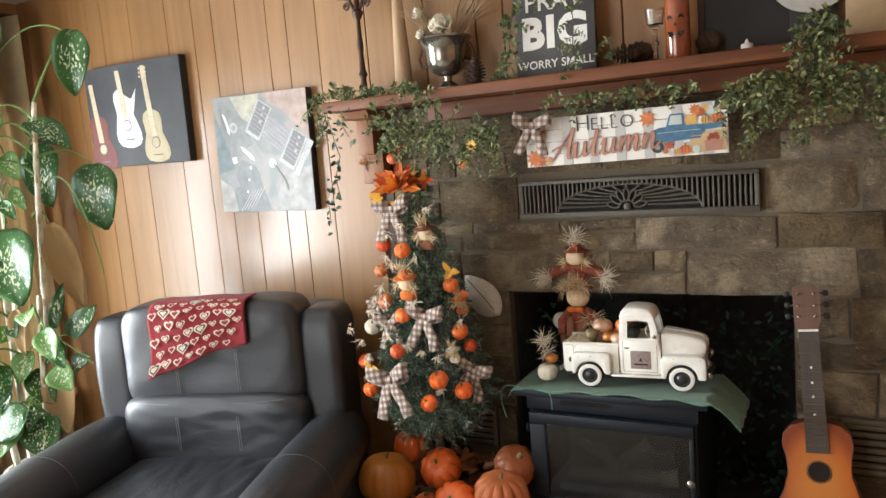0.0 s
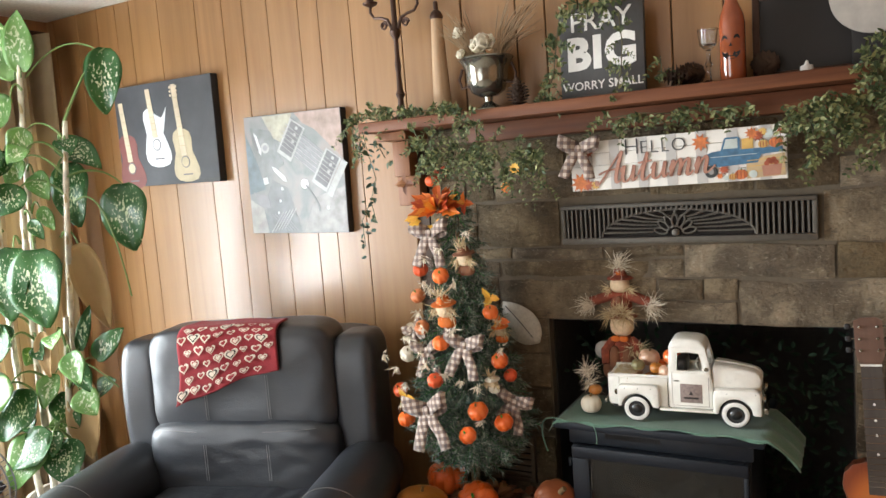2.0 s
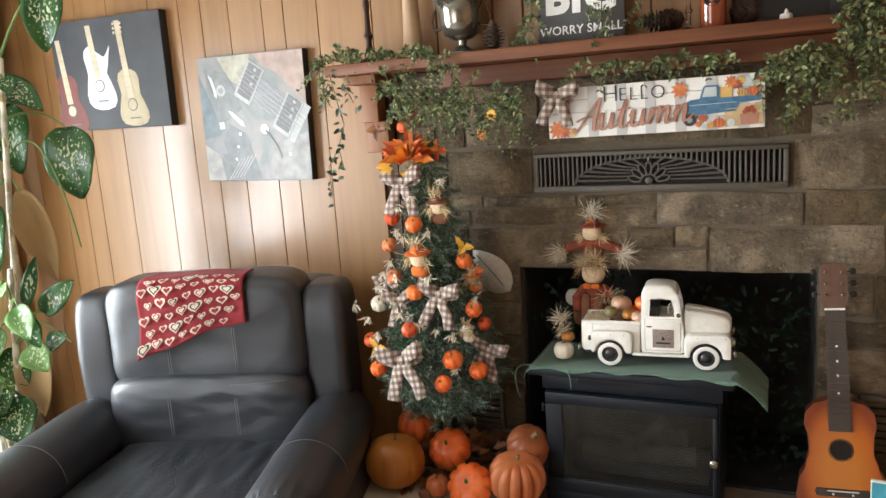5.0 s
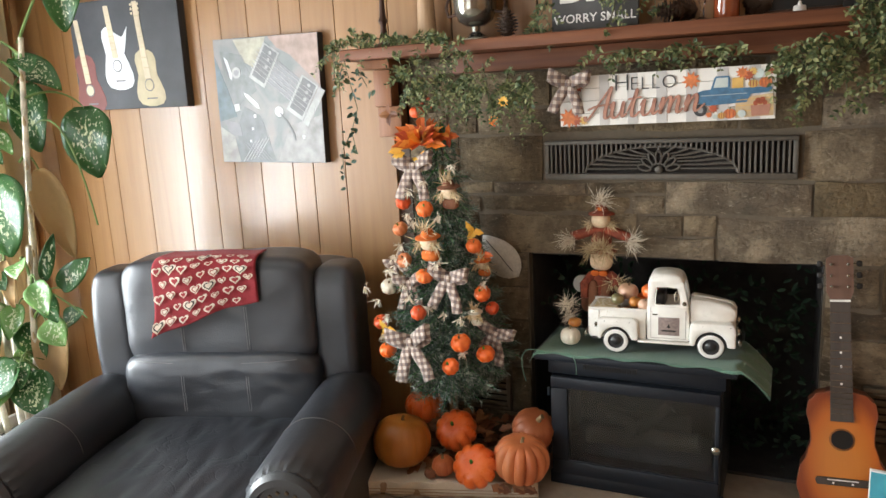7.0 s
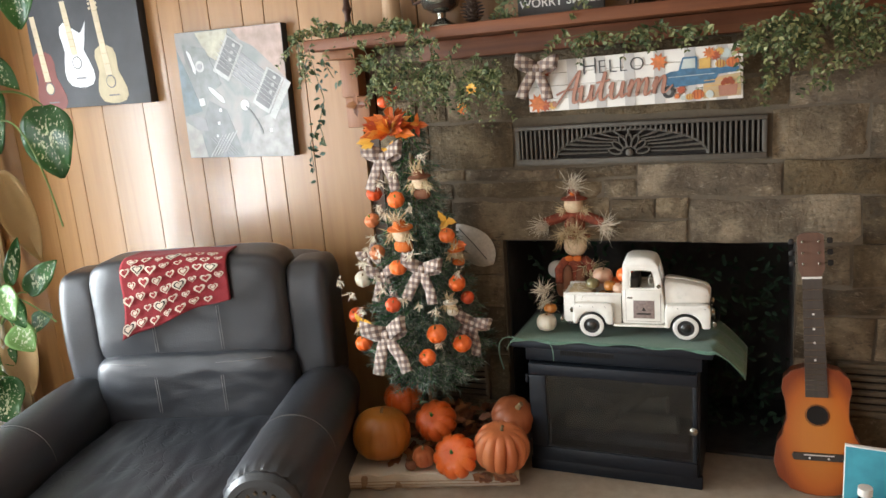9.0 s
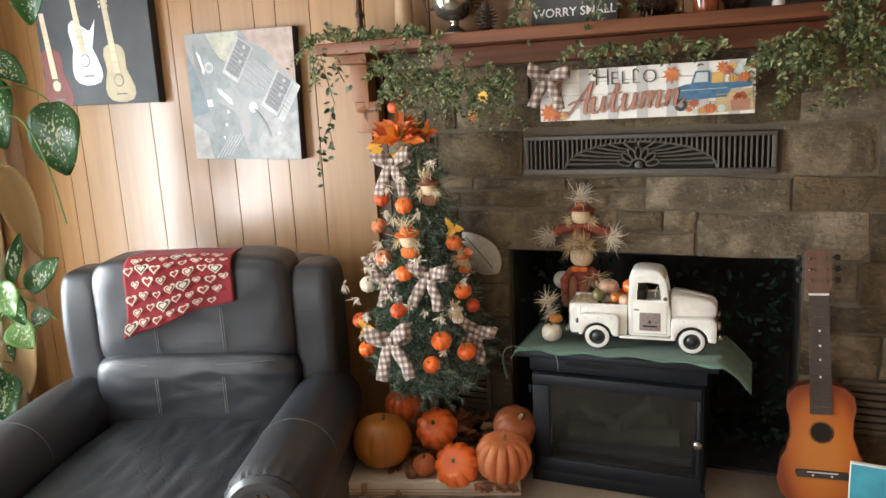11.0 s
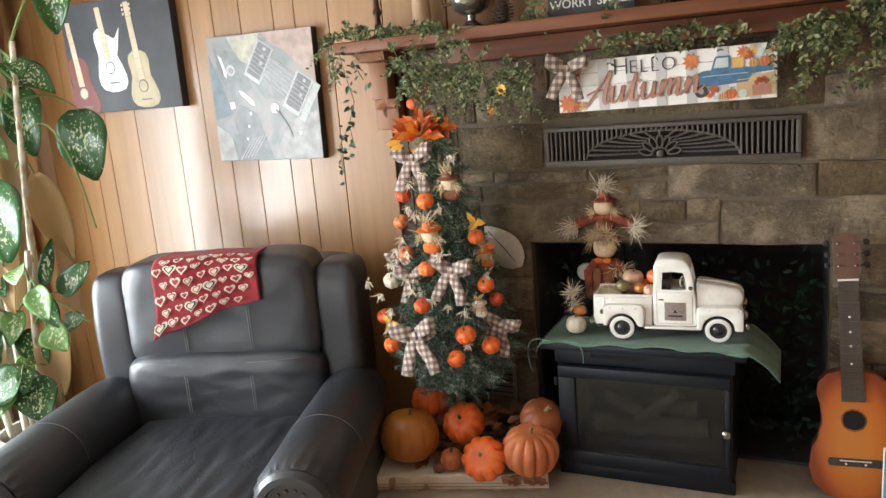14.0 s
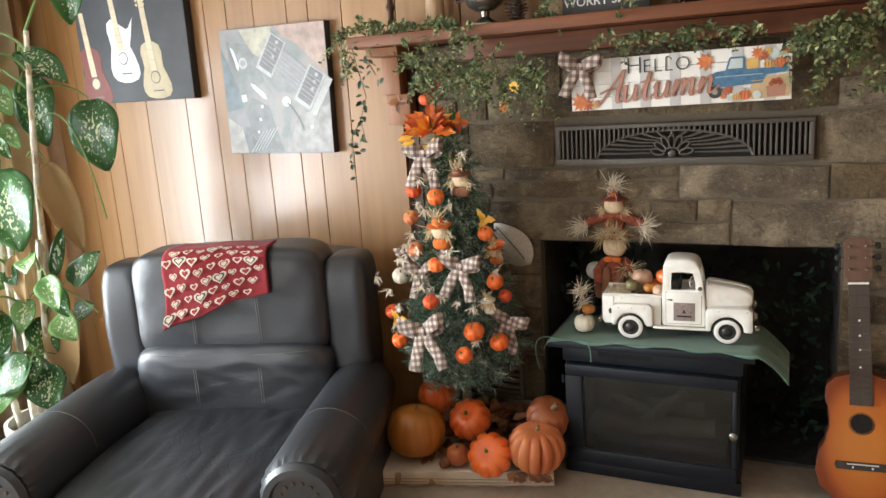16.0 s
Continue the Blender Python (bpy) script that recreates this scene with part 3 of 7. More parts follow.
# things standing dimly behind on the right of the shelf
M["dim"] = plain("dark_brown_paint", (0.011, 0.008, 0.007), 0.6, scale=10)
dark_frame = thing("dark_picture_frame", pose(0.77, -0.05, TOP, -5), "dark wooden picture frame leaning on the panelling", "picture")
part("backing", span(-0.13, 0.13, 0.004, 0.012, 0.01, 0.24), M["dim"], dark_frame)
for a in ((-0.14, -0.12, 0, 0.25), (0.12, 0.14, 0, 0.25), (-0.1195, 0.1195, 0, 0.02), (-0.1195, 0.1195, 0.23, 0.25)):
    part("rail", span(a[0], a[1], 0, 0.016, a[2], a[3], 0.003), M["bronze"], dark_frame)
pine_cone(pose(0.7, -0.09, 1.741, 0, -84, -35), 0.04, 0.1)
M["grey_wash"] = plain("whitewashed_wood", (0.42, 0.39, 0.35), 0.7, scale=25)
welcome = thing("welcome_plaque", pose(0.945, -0.075, 1.905), "round whitewashed plaque with dark script lettering", "sign")
part("disc", shape([(0.115 * math.cos(2 * math.pi * k / 40), 0.115 * math.sin(2 * math.pi * k / 40)) for k in range(40)], 0.012), M["grey_wash"], welcome)
lettering("Welcome", 0.052, pose(0, -0.001, 0.005), M["black_ink"], welcome, shear=0.3)
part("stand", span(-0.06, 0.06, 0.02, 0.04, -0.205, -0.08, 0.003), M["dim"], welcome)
M["kraft"] = plain("tan_board", (0.36, 0.24, 0.13), 0.75, scale=20)
single("tan_wooden_block", span(-0.05, 0.05, 0, 0.05, 0, 0.16, 0.004), M["kraft"], pose(1.075, -0.11, TOP, 0, 0, -6), "plain tan wooden block standing on the mantel", "wooden block")

# ---- garland ----
garland = thing("leaf_garland", Matrix(), "green artificial leaf garland draped over and under the mantel", "garland")
rng = random.Random(11)
strands = [
    ([(-0.72, -0.235, 1.68), (-0.66, -0.2, 1.72), (-0.57, -0.19, 1.73), (-0.48, -0.18, 1.73), (-0.4, -0.17, 1.72), (-0.33, -0.2, 1.715), (-0.22, -0.23, 1.69)], 0.026, 4, 0.015),
    ([(-0.43, -0.235, 1.65), (-0.39, -0.24, 1.57), (-0.3, -0.235, 1.58), (-0.2, -0.235, 1.56), (-0.1, -0.235, 1.53), (0.0, -0.24, 1.53), (0.04, -0.235, 1.55)], 0.026, 5, 0.024),
    ([(-0.2, -0.24, 1.67), (-0.18, -0.245, 1.55), (-0.19, -0.24, 1.47)], 0.022, 4, 0.02),
    ([(-0.13, -0.24, 1.62), (-0.1, -0.245, 1.48), (-0.07, -0.24, 1.43)], 0.02, 4, 0.018),
    ([(0.02, -0.24, 1.58), (0.02, -0.24, 1.49), (0.01, -0.235, 1.45)], 0.018, 3, 0.016),
    ([(0.2, -0.2, 1.625), (0.33, -0.2, 1.635), (0.41, -0.2, 1.625), (0.49, -0.2, 1.63), (0.57, -0.2, 1.625), (0.65, -0.205, 1.62)], 0.024, 3, 0.008),
    ([(0.72, -0.24, 1.6), (0.78, -0.245, 1.6), (0.84, -0.245, 1.61), (0.93, -0.24, 1.61), (1.03, -0.24, 1.62), (1.1, -0.24, 1.6)], 0.026, 3, 0.026),
    ([(0.77, -0.245, 1.62), (0.79, -0.25, 1.55), (0.8, -0.25, 1.48)], 0.024, 3, 0.012),
    ([(0.87, -0.245, 1.62), (0.89, -0.255, 1.53), (0.9, -0.25, 1.43)], 0.024, 3, 0.014),
    ([(1.1, -0.245, 1.62), (1.115, -0.25, 1.46)], 0.024, 3, 0.012),
    ([(0.9, -0.24, 1.62), (0.95, -0.24, 1.69), (0.975, -0.22, 1.76)], 0.026, 6, 0.024),
    ([(0.01, -0.15, 1.705), (0.05, -0.15, 1.78), (0.062, -0.15, 1.85), (0.075, -0.15, 1.93), (0.15, -0.15, 1.985), (0.27, -0.15, 1.98)], 0.026, 3, 0.012),
    ([(0.268, -0.15, 1.95), (0.277, -0.155, 1.85), (0.27, -0.16, 1.76), (0.262, -0.235, 1.68)], 0.02, 2, 0.006),
    ([(0.385, -0.14, 1.8), (0.388, -0.14, 1.72)], 0.024, 2, 0.01),
    ([(-0.36, -0.24, 1.66), (-0.37, -0.24, 1.54)], 0.022, 3, 0.018),
    ([(-0.28, -0.24, 1.62), (-0.27, -0.245, 1.5)], 0.02, 3, 0.018),
    ([(-0.05, -0.24, 1.6), (-0.04, -0.245, 1.47)], 0.02, 3, 0.016),
    ([(0.83, -0.245, 1.64), (0.84, -0.25, 1.5)], 0.022, 2, 0.012),
    ([(0.94, -0.245, 1.68), (0.965, -0.255, 1.5)], 0.024, 3, 0.014),
    ([(1.02, -0.245, 1.62), (1.03, -0.25, 1.54)], 0.022, 4, 0.02),
    ([(-0.68, -0.24, 1.69), (-0.69, -0.235, 1.6)], 0.022, 2, 0.014),
]


def sprig(rng, bm, root, way, ln, leaf):
    """A drooping shoot with pairs of small leaves; gives back its line."""
    way = Vector(way).normalized()
    line = [Vector(root) + way * ln * u + Vector((0, 0, -ln * 0.55 * u * u)) for u in (0, 0.25, 0.5, 0.75, 1)]
    pairs = max(4, int(ln / 0.009))
    for k in range(1, pairs + 1):
        u = k / pairs
        p = line[0].lerp(line[2], 2 * u) if u < 0.5 else line[2].lerp(line[4], 2 * u - 1)
        d = (line[-1] - line[0]).normalized()
        side = d.cross(Vector((rng.gauss(0, 0.4), -1, rng.gauss(0, 0.4)))).normalized()
        s = leaf * rng.uniform(0.7, 1.2) * (1.15 - 0.45 * u)
        for w in (-1, 1):
            o = (side * w * 0.85 + d * 0.55 + Vector((rng.gauss(0, 0.25), rng.gauss(-0.15, 0.3), rng.gauss(0, 0.25)))).normalized()
            add_leaf(bm, p, p + o * s, s * rng.uniform(0.42, 0.6), (rng.gauss(0.1, 0.5), -1, rng.gauss(0.5, 0.5)), 0.2, 0.2, 3)
    return line


b, stems = bmesh.new(), []
for pts, size, count, spread in strands:
    stems.append(tube(pts, 0.0018, 5))
    for p in along(pts, 0.028 / count):
        if rng.random() < (0.6 if p.z < 1.66 and p.x < 0.1 else 0.85):
            way = Vector((rng.gauss(0, 0.75), rng.gauss(-0.35, 0.35), rng.gauss(-0.35 if p.z < 1.69 else 0.25, 0.55)))
            o = Vector((rng.gauss(0, spread * 0.5), rng.gauss(0, 0.006), rng.gauss(0, spread * 0.5)))
            stems.append(tube(sprig(rng, b, p + o, way, rng.uniform(0.8, 1.8) * (0.024 + spread), size * 0.78), 0.0008, 3))
part("leaves", b, M["garland"], garland, kind="stuff", smooth=False)
part("vine", joined(*stems), M["vine"], garland, kind="stuff")
ivy = thing("ivy_strand", Matrix(), "trailing dark green ivy strand hanging from the mantel end", "garland")
b, stems = bmesh.new(), []
for pts, count in (([(-0.645, -0.235, 1.67), (-0.625, -0.24, 1.59), (-0.61, -0.225, 1.5), (-0.65, -0.21, 1.42), (-0.64, -0.2, 1.34)], 1), ([(-0.65, -0.21, 1.42), (-0.71, -0.19, 1.35), (-0.712, -0.18, 1.25)], 1), ([(-0.655, -0.235, 1.64), (-0.7, -0.23, 1.55)], 1), ([(-0.6, -0.22, 1.63), (-0.58, -0.2, 1.57)], 2)):
    bushy(rng, b, pts, 0.024, count, 0.012, 0.5)
    stems.append(tube(pts, 0.0016, 5))
M["ivy"] = leaf_mat("ivy_leaf", (0.015, 0.035, 0.015), (0.035, 0.07, 0.03), (0.09, 0.12, 0.05))
part("leaves", b, M["ivy"], ivy, kind="stuff", smooth=False)
part("vine", joined(*stems), M["vine"], ivy)
for x, z, mat, lab in ((-0.055, 1.5, "yellow_leaf", "small yellow cloth flower tucked into the garland"), (-0.09, 1.44, "autumn_leaf", "small red cloth flower tucked into the garland")):
    b = bmesh.new()
    for k in range(9):
        a = 2 * math.pi * k / 9
        add_leaf(b, (0, 0, 0), (0.018 * math.cos(a), -0.006, 0.018 * math.sin(a)), 0.012, (0, -1, 0))
    single("cloth_flower", b, M[mat], pose(x, -0.26, z), lab, "flower", smooth=False)

# ---- hello autumn sign ----
hello = thing("autumn_sign", pose(0.414, -0.185, 1.49, 2, -0.4, 0), "white plank sign with black and copper lettering and a blue pickup", "sign")
M["sign_white"] = plain("white_planks", (0.74, 0.71, 0.66), 0.6, vary=0.06, scale=15)
M["sign_check"] = plain("pale_grey_check", (0.48, 0.46, 0.44), 0.65, vary=0.05)
for k in range(4):
    part("plank", span(-0.31, 0.31, 0, 0.012, -0.076 + 0.038 * k, -0.076 + 0.038 * k + 0.0372, 0.001, 1), M["sign_white"], hello)
for k in range(7):
    part("check_stripe", span(-0.27 + 0.085 * k, -0.24 + 0.085 * k, -0.0012, 0.001, -0.0755, 0.0755), M["sign_check"], hello)
lettering("H", 0.07, pose(-0.116, -0.0025, 0.046), M["black_ink"], hello, weight=-0.0012)
lettering("ELLO", 0.056, pose(-0.024, -0.0025, 0.042), M["black_ink"], hello, spacing=1.12, weight=-0.001)
M["blue_print"] = plain("faded_blue_print", (0.05, 0.14, 0.24), 0.6, vary=0.3, scale=60)
M["orange_print"] = plain("orange_print", (0.55, 0.16, 0.045), 0.6, vary=0.3, scale=70)
M["yellow_print"] = plain("ochre_print", (0.6, 0.37, 0.1), 0.6)
M["pale_print"] = plain("pale_blue_print", (0.5, 0.55, 0.52), 0.6)
M["rust_print"] = plain("rust_print", (0.34, 0.075, 0.03), 0.6, vary=0.3)
M["green_print"] = plain("olive_print", (0.16, 0.18, 0.07), 0.6)
M["tan_print"] = plain("tan_print", (0.5, 0.36, 0.2), 0.6)
M["print_dull"] = plain("grey_print", (0.25, 0.25, 0.24), 0.6)


def printed(name, points, mat, y=-0.0035):
    return part(name, shape(points, 0.0006), mat, hello, m=pose(0, y, 0), smooth=False)


def smooth_line(points, n=6):
    pts = [Vector((*p, 0)) for p in points]
    out = []
    for i in range(len(pts) - 1):
        p0, p1, p2, p3 = pts[max(i - 1, 0)], pts[i], pts[i + 1], pts[min(i + 2, len(pts) - 1)]
        for k in range(n):
            t = k / n
            out.append(0.5 * (2 * p1 + (p2 - p0) * t + (2 * p0 - 5 * p1 + 4 * p2 - p3) * t * t + (3 * p1 - p0 - 3 * p2 + p3) * t ** 3))
    return out + [pts[-1]]


def brush(points, x0, z0, thick, size=1.0, slant=0.22):
    """One stroke of script, broad on the way down and fine on the way up."""
    line = [Vector((x0 + size * (p.x + slant * p.y), z0 + size * p.y + 0.045 * (x0 + size * p.x + 0.07), 0)) for p in smooth_line(points)]
    bm = bmesh.new()
    rows = []
    for i, p in enumerate(line):
        d = (line[min(i + 1, len(line) - 1)] - line[max(i - 1, 0)]).normalized()
        w = thick * (0.5 + 0.5 * max(0.0, -d.y)) * (0.55 if i in (0, len(line) - 1) else 1)
        rows.append([bm.verts.new((p.x - d.y * w * s, 0, p.y + d.x * w * s)) for s in (1, -1)])
    for a, c in zip(rows, rows[1:]):
        bm.faces.new((a[0], a[1], c[1], c[0]))
    got = bmesh.ops.extrude_face_region(bm, geom=bm.faces[:])
    bmesh.ops.translate(bm, vec=(0, -0.0012, 0), verts=[v for v in got["geom"] if isinstance(v, bmesh.types.BMVert)])
    bmesh.ops.recalc_face_normals(bm, faces=bm.faces)
    return bm


U1 = [(0, 0.03), (0.008, 0.048), (0.009, 0.03), (0.01, 0.01), (0.02, 0.0), (0.033, 0.012), (0.04, 0.048)]
U2 = [(0.04, 0.048), (0.04, 0.02), (0.044, 0.002), (0.056, 0.012)]
HUMP1, HUMP2 = [(0, 0.02), (0.007, 0.048), (0.008, 0.025), (0.008, 0.0)], [(0.008, 0.0), (0.015, 0.034), (0.025, 0.048), (0.031, 0.036), (0.031, 0.0)]
LAST = [(0.031, 0.0), (0.038, 0.034), (0.048, 0.048), (0.054, 0.036), (0.054, 0.008), (0.06, 0.0), (0.071, 0.012)]
SCRIPT = [
    (-0.232, [[(0, 0.012), (0.006, -0.002), (0.022, 0.02), (0.05, 0.072), (0.066, 0.096)], [(0.066, 0.096), (0.062, 0.06), (0.06, 0.02), (0.066, 0.0), (0.082, 0.012)], [(0.004, 0.03), (0.03, 0.04), (0.076, 0.042)]]),
    (-0.16, [U1, U2]),
    (-0.106, [[(0, 0.015), (0.014, 0.055), (0.02, 0.082)], [(0.02, 0.082), (0.015, 0.035), (0.017, 0.006), (0.027, 0.0), (0.04, 0.014)], [(-0.004, 0.052), (0.038, 0.056)]]),
    (-0.068, [U1, U2]),
    (-0.012, [HUMP1, HUMP2, LAST]),
    (0.06, [HUMP1, [(0.008, 0.0), (0.016, 0.034), (0.026, 0.048), (0.032, 0.036), (0.032, 0.01), (0.038, 0.0), (0.052, 0.012), (0.058, 0.02)]]),
]
M["copper_edge"] = plain("dark_copper_print", (0.16, 0.06, 0.04), 0.5)
for x0, strokes in SCRIPT:
    for nm, thick, y, mat in (("script_shadow", 0.0062, -0.0028, "copper_edge"), ("script_letter", 0.0047, -0.0042, "copper")):
        part(nm, joined(*[brush(p, x0, -0.052, thick) for p in strokes]), M[mat], hello, m=pose(0, y, 0), smooth=False)


def disc(x, z, r, n=16, sx=1.0):
    return [(x + sx * r * math.cos(2 * math.pi * k / n), z + r * math.sin(2 * math.pi * k / n)) for k in range(n)]


def maple(x, z, r, n=9, turn=0.0):
    return [(x + rr * math.cos(turn + math.pi * k / n), z + rr * math.sin(turn + math.pi * k / n)) for k in range(2 * n) for rr in (r if k % 2 else r * 0.55,)]


printed("pickup_body", [(0.095, -0.022), (0.1, 0.006), (0.115, 0.012), (0.14, 0.014), (0.3, 0.014), (0.3, 0.0), (0.245, -0.004), (0.235, -0.026), (0.13, -0.032)], M["blue_print"])
printed("pickup_cab", [(0.138, 0.014), (0.148, 0.046), (0.152, 0.05), (0.186, 0.05), (0.19, 0.046), (0.19, 0.014)], M["blue_print"], -0.003)
printed("pickup_window", [(0.145, 0.018), (0.153, 0.045), (0.184, 0.045), (0.184, 0.018)], M["pale_print"])
printed("pickup_trim", [(0.11, -0.004), (0.235, -0.002), (0.235, -0.0005), (0.11, -0.0025)], M["pale_print"], -0.0042)
printed("pickup_wheel", disc(0.11, -0.044, 0.018), M["black_ink"], -0.0042)
printed("pickup_hub", disc(0.11, -0.044, 0.008), M["print_dull"], -0.0048)
printed("hay", [(0.195, 0.014), (0.195, 0.042), (0.225, 0.046), (0.225, 0.014)], M["yellow_print"], -0.003)


def printed_pumpkin(x, z, r, mat):
    printed("printed_pumpkin", disc(x, z, r, 18, 1.25), mat, -0.0042)
    for k in (-0.55, 0.0, 0.55):
        printed("pumpkin_rib", disc(x + 1.25 * r * k, z, r * 0.9, 12, 0.13), M["rust_print"], -0.0046)
    printed("pumpkin_stem", [(x - r * 0.12, z + r * 0.85), (x + r * 0.12, z + r * 0.85), (x + r * 0.25, z + r * 1.35), (x, z + r * 1.35)], M["green_print"], -0.0046)


printed_pumpkin(0.283, 0.026, 0.014, M["orange_print"])
printed_pumpkin(0.251, 0.024, 0.011, M["yellow_print"])
printed_pumpkin(0.19, -0.057, 0.014, M["orange_print"])
printed_pumpkin(0.168, -0.062, 0.009, M["yellow_print"])
printed("printed_gourd", disc(0.265, 0.052, 0.013), M["pale_print"], -0.003)
printed("printed_gourd", disc(0.222, -0.058, 0.011), M["pale_print"], -0.0048)
printed("printed_gourd", disc(0.15, -0.064, 0.007), M["pale_print"], -0.0048)
printed("crate", [(0.205, -0.07), (0.305, -0.066), (0.305, -0.004), (0.25, -0.01), (0.205, -0.026)], M["tan_print"], -0.003)
for z in (-0.02, -0.036, -0.052):
    printed("crate_slat", [(0.207, z - 0.001), (0.304, z + 0.003), (0.304, z + 0.005), (0.207, z + 0.001)], M["yellow_print"], -0.0036)
printed("basket", [(0.248, -0.066), (0.293, -0.064), (0.297, -0.034), (0.245, -0.036)], M["copper"], -0.0042)
for x, z in ((0.258, -0.03), (0.27, -0.027), (0.282, -0.029), (0.264, -0.022), (0.276, -0.02)):
    printed("printed_apple", disc(x, z, 0.007, 10), M["rust_print"], -0.0048)
for x, z, r, t, mat in ((0.084, 0.043, 0.027, 0.2, "orange_print"), (0.222, 0.056, 0.019, 0.5, "orange_print"), (0.238, 0.048, 0.017, 1.1, "rust_print"), (0.25, 0.058, 0.014, 0.1, "yellow_print"), (0.296, 0.056, 0.011, 0.7, "rust_print"), (0.145, -0.04, 0.016, 0.3, "rust_print"), (0.133, -0.058, 0.01, 0.9, "orange_print"), (-0.282, -0.05, 0.032, 0.2, "orange_print"), (-0.26, -0.058, 0.022, 0.9, "rust_print"), (-0.235, -0.06, 0.016, 0.4, "yellow_print"), (-0.252, 0.042, 0.018, 0.2, "rust_print")):
    printed("printed_leaf", maple(x, z, r, 9, t), M[mat], -0.0034 - 0.004 * (r - 0.01))


def plaid_mat():
    n = Nodes("brown_plaid_cloth")
    sep = n.add("SeparateXYZ", Vector=n.coord)
    vals = []
    for axis in ("X", "Z"):
        m_ = n.add("Math", Value=sep.outputs[axis])
        m_.operation = "MULTIPLY"
        m_.inputs[1].default_value = 46.0
        f_ = n.add("Math")
        f_.operation = "FRACT"
        n.put(f_.inputs[0], m_.outputs[0])
        g_ = n.add("Math")
        g_.operation = "GREATER_THAN"
        n.put(g_.inputs[0], f_.outputs[0])
        g_.inputs[1].default_value = 0.5
        vals.append(g_.outputs[0])
    total = n.add("Math")
    total.operation = "ADD"
    n.put(total.inputs[0], vals[0])
    n.put(total.inputs[1], vals[1])
    half = n.value(total.outputs[0], 0, 1)
    half.node.inputs["From Max"].default_value = 2.0
    weave = n.noise(400, 3)
    base = n.ramp(half, [(0.0, (0.5, 0.42, 0.35)), (0.5, (0.22, 0.15, 0.12)), (1.0, (0.075, 0.05, 0.048))])
    n.set(Base_Color=n.mix(n.value(weave, 0, 0.3), base, (0.3, 0.22, 0.18)), Roughness=0.9, Sheen_Weight=0.2)
    n.bump(weave, 0.3, 0.001)
    return n.mat


M["plaid"] = plaid_mat()


def ribbon(points, width, across, n=3):
    bm = bmesh.new()
    pts = [Vector(p) for p in points]
    rows = [[bm.verts.new(p + Vector(across) * width * (k / n - 0.5) + Vector((0, -0.004 * math.sin(math.pi * k / n), 0))) for k in range(n + 1)] for p in pts]
    for a, c in zip(rows, rows[1:]):
        for k in range(n):
            bm.faces.new((a[k], a[k + 1], c[k + 1], c[k]))
    return bm


def bow(m, s, label, group):
    t = thing("plaid_bow", m, label, "bow", group)
    for side in (-1, 1):
        loop = [(0, -0.02 * s, 0), (side * 0.3 * s, -0.16 * s, 0.13 * s), (side * 0.56 * s, -0.2 * s, 0.24 * s), (side * 0.62 * s, -0.1 * s, 0.2 * s), (side * 0.5 * s, -0.02 * s, 0.1 * s), (side * 0.2 * s, 0, 0.0), (0, -0.01 * s, 0)]
        o = part("loop", ribbon(loop, 0.34 * s, (0.1, 0.0, 1)), M["plaid"], t)
        o.modifiers.new("thick", "SOLIDIFY").thickness = 0.0012
        tail = [(0, -0.03 * s, 0), (side * 0.14 * s, -0.08 * s, -0.25 * s), (side * 0.3 * s, -0.06 * s, -0.55 * s), (side * 0.4 * s, -0.1 * s, -0.85 * s)]
        o = part("tail", ribbon(tail, 0.3 * s, (1, 0, 0.25 * side)), M["plaid"], t)
        o.modifiers.new("thick", "SOLIDIFY").thickness = 0.0012
    part("knot", puff(0.2 * s, 0.16 * s, 0.22 * s, 0.7, 4, c=(0, -0.06 * s, 0)), M["plaid"], t)
    return t


bow(pose(0.142, -0.212, 1.545, 0, 6, 0), 0.108, "brown and cream plaid bow pinned on the sign", "plaid bows")

# ---- grille over the fireplace ----
grille = thing("vent_grille", pose(0.395, -0.006, 1.29), "dark cast metal warm-air grille with a sunburst pattern", "vent")
part("backing", span(-0.379, 0.379, 0.0015, 0.009, -0.045, 0.051), M["hole"], grille)
for a in ((-0.395, 0.395, 0.052, 0.066), (-0.395, 0.395, -0.066, -0.046), (-0.395, -0.38, -0.046, 0.052), (0.38, 0.395, -0.046, 0.052)):
    part("frame", span(a[0], a[1], -0.014, 0.012, a[2], a[3], 0.003), M["iron"], grille)
AW, AH, AC = 0.24, 0.086, -0.015
for k in range(48):
    x = -0.372 + 0.0158 * k
    low = -0.046
    if abs(x - AC) < AW:
        low = -0.046 + AH * math.sqrt(1 - ((x - AC) / AW) ** 2)
    if low < 0.046:
        part("bar", span(x - 0.0034, x + 0.0034, -0.012, 0.0, low, 0.052, 0.0012, 1), M["iron"], grille)
part("arch", tube([(AC + AW * math.cos(math.pi * k / 32), -0.006, -0.044 + AH * math.sin(math.pi * k / 32)) for k in range(33)], 0.0045, 6), M["iron"], grille)
for k in range(1, 16):
    a = math.pi * k / 16
    part("ray", tube([(AC + 0.07 * math.cos(a), -0.006, -0.042 + 0.062 * math.sin(a)), (AC + 0.15 * math.cos(a), -0.008, -0.044 + 0.07 * math.sin(a)), (AC + AW * math.cos(a), -0.006, -0.046 + AH * math.sin(a))], [0.0025, 0.0032, 0.0045], 6), M["iron"], grille)
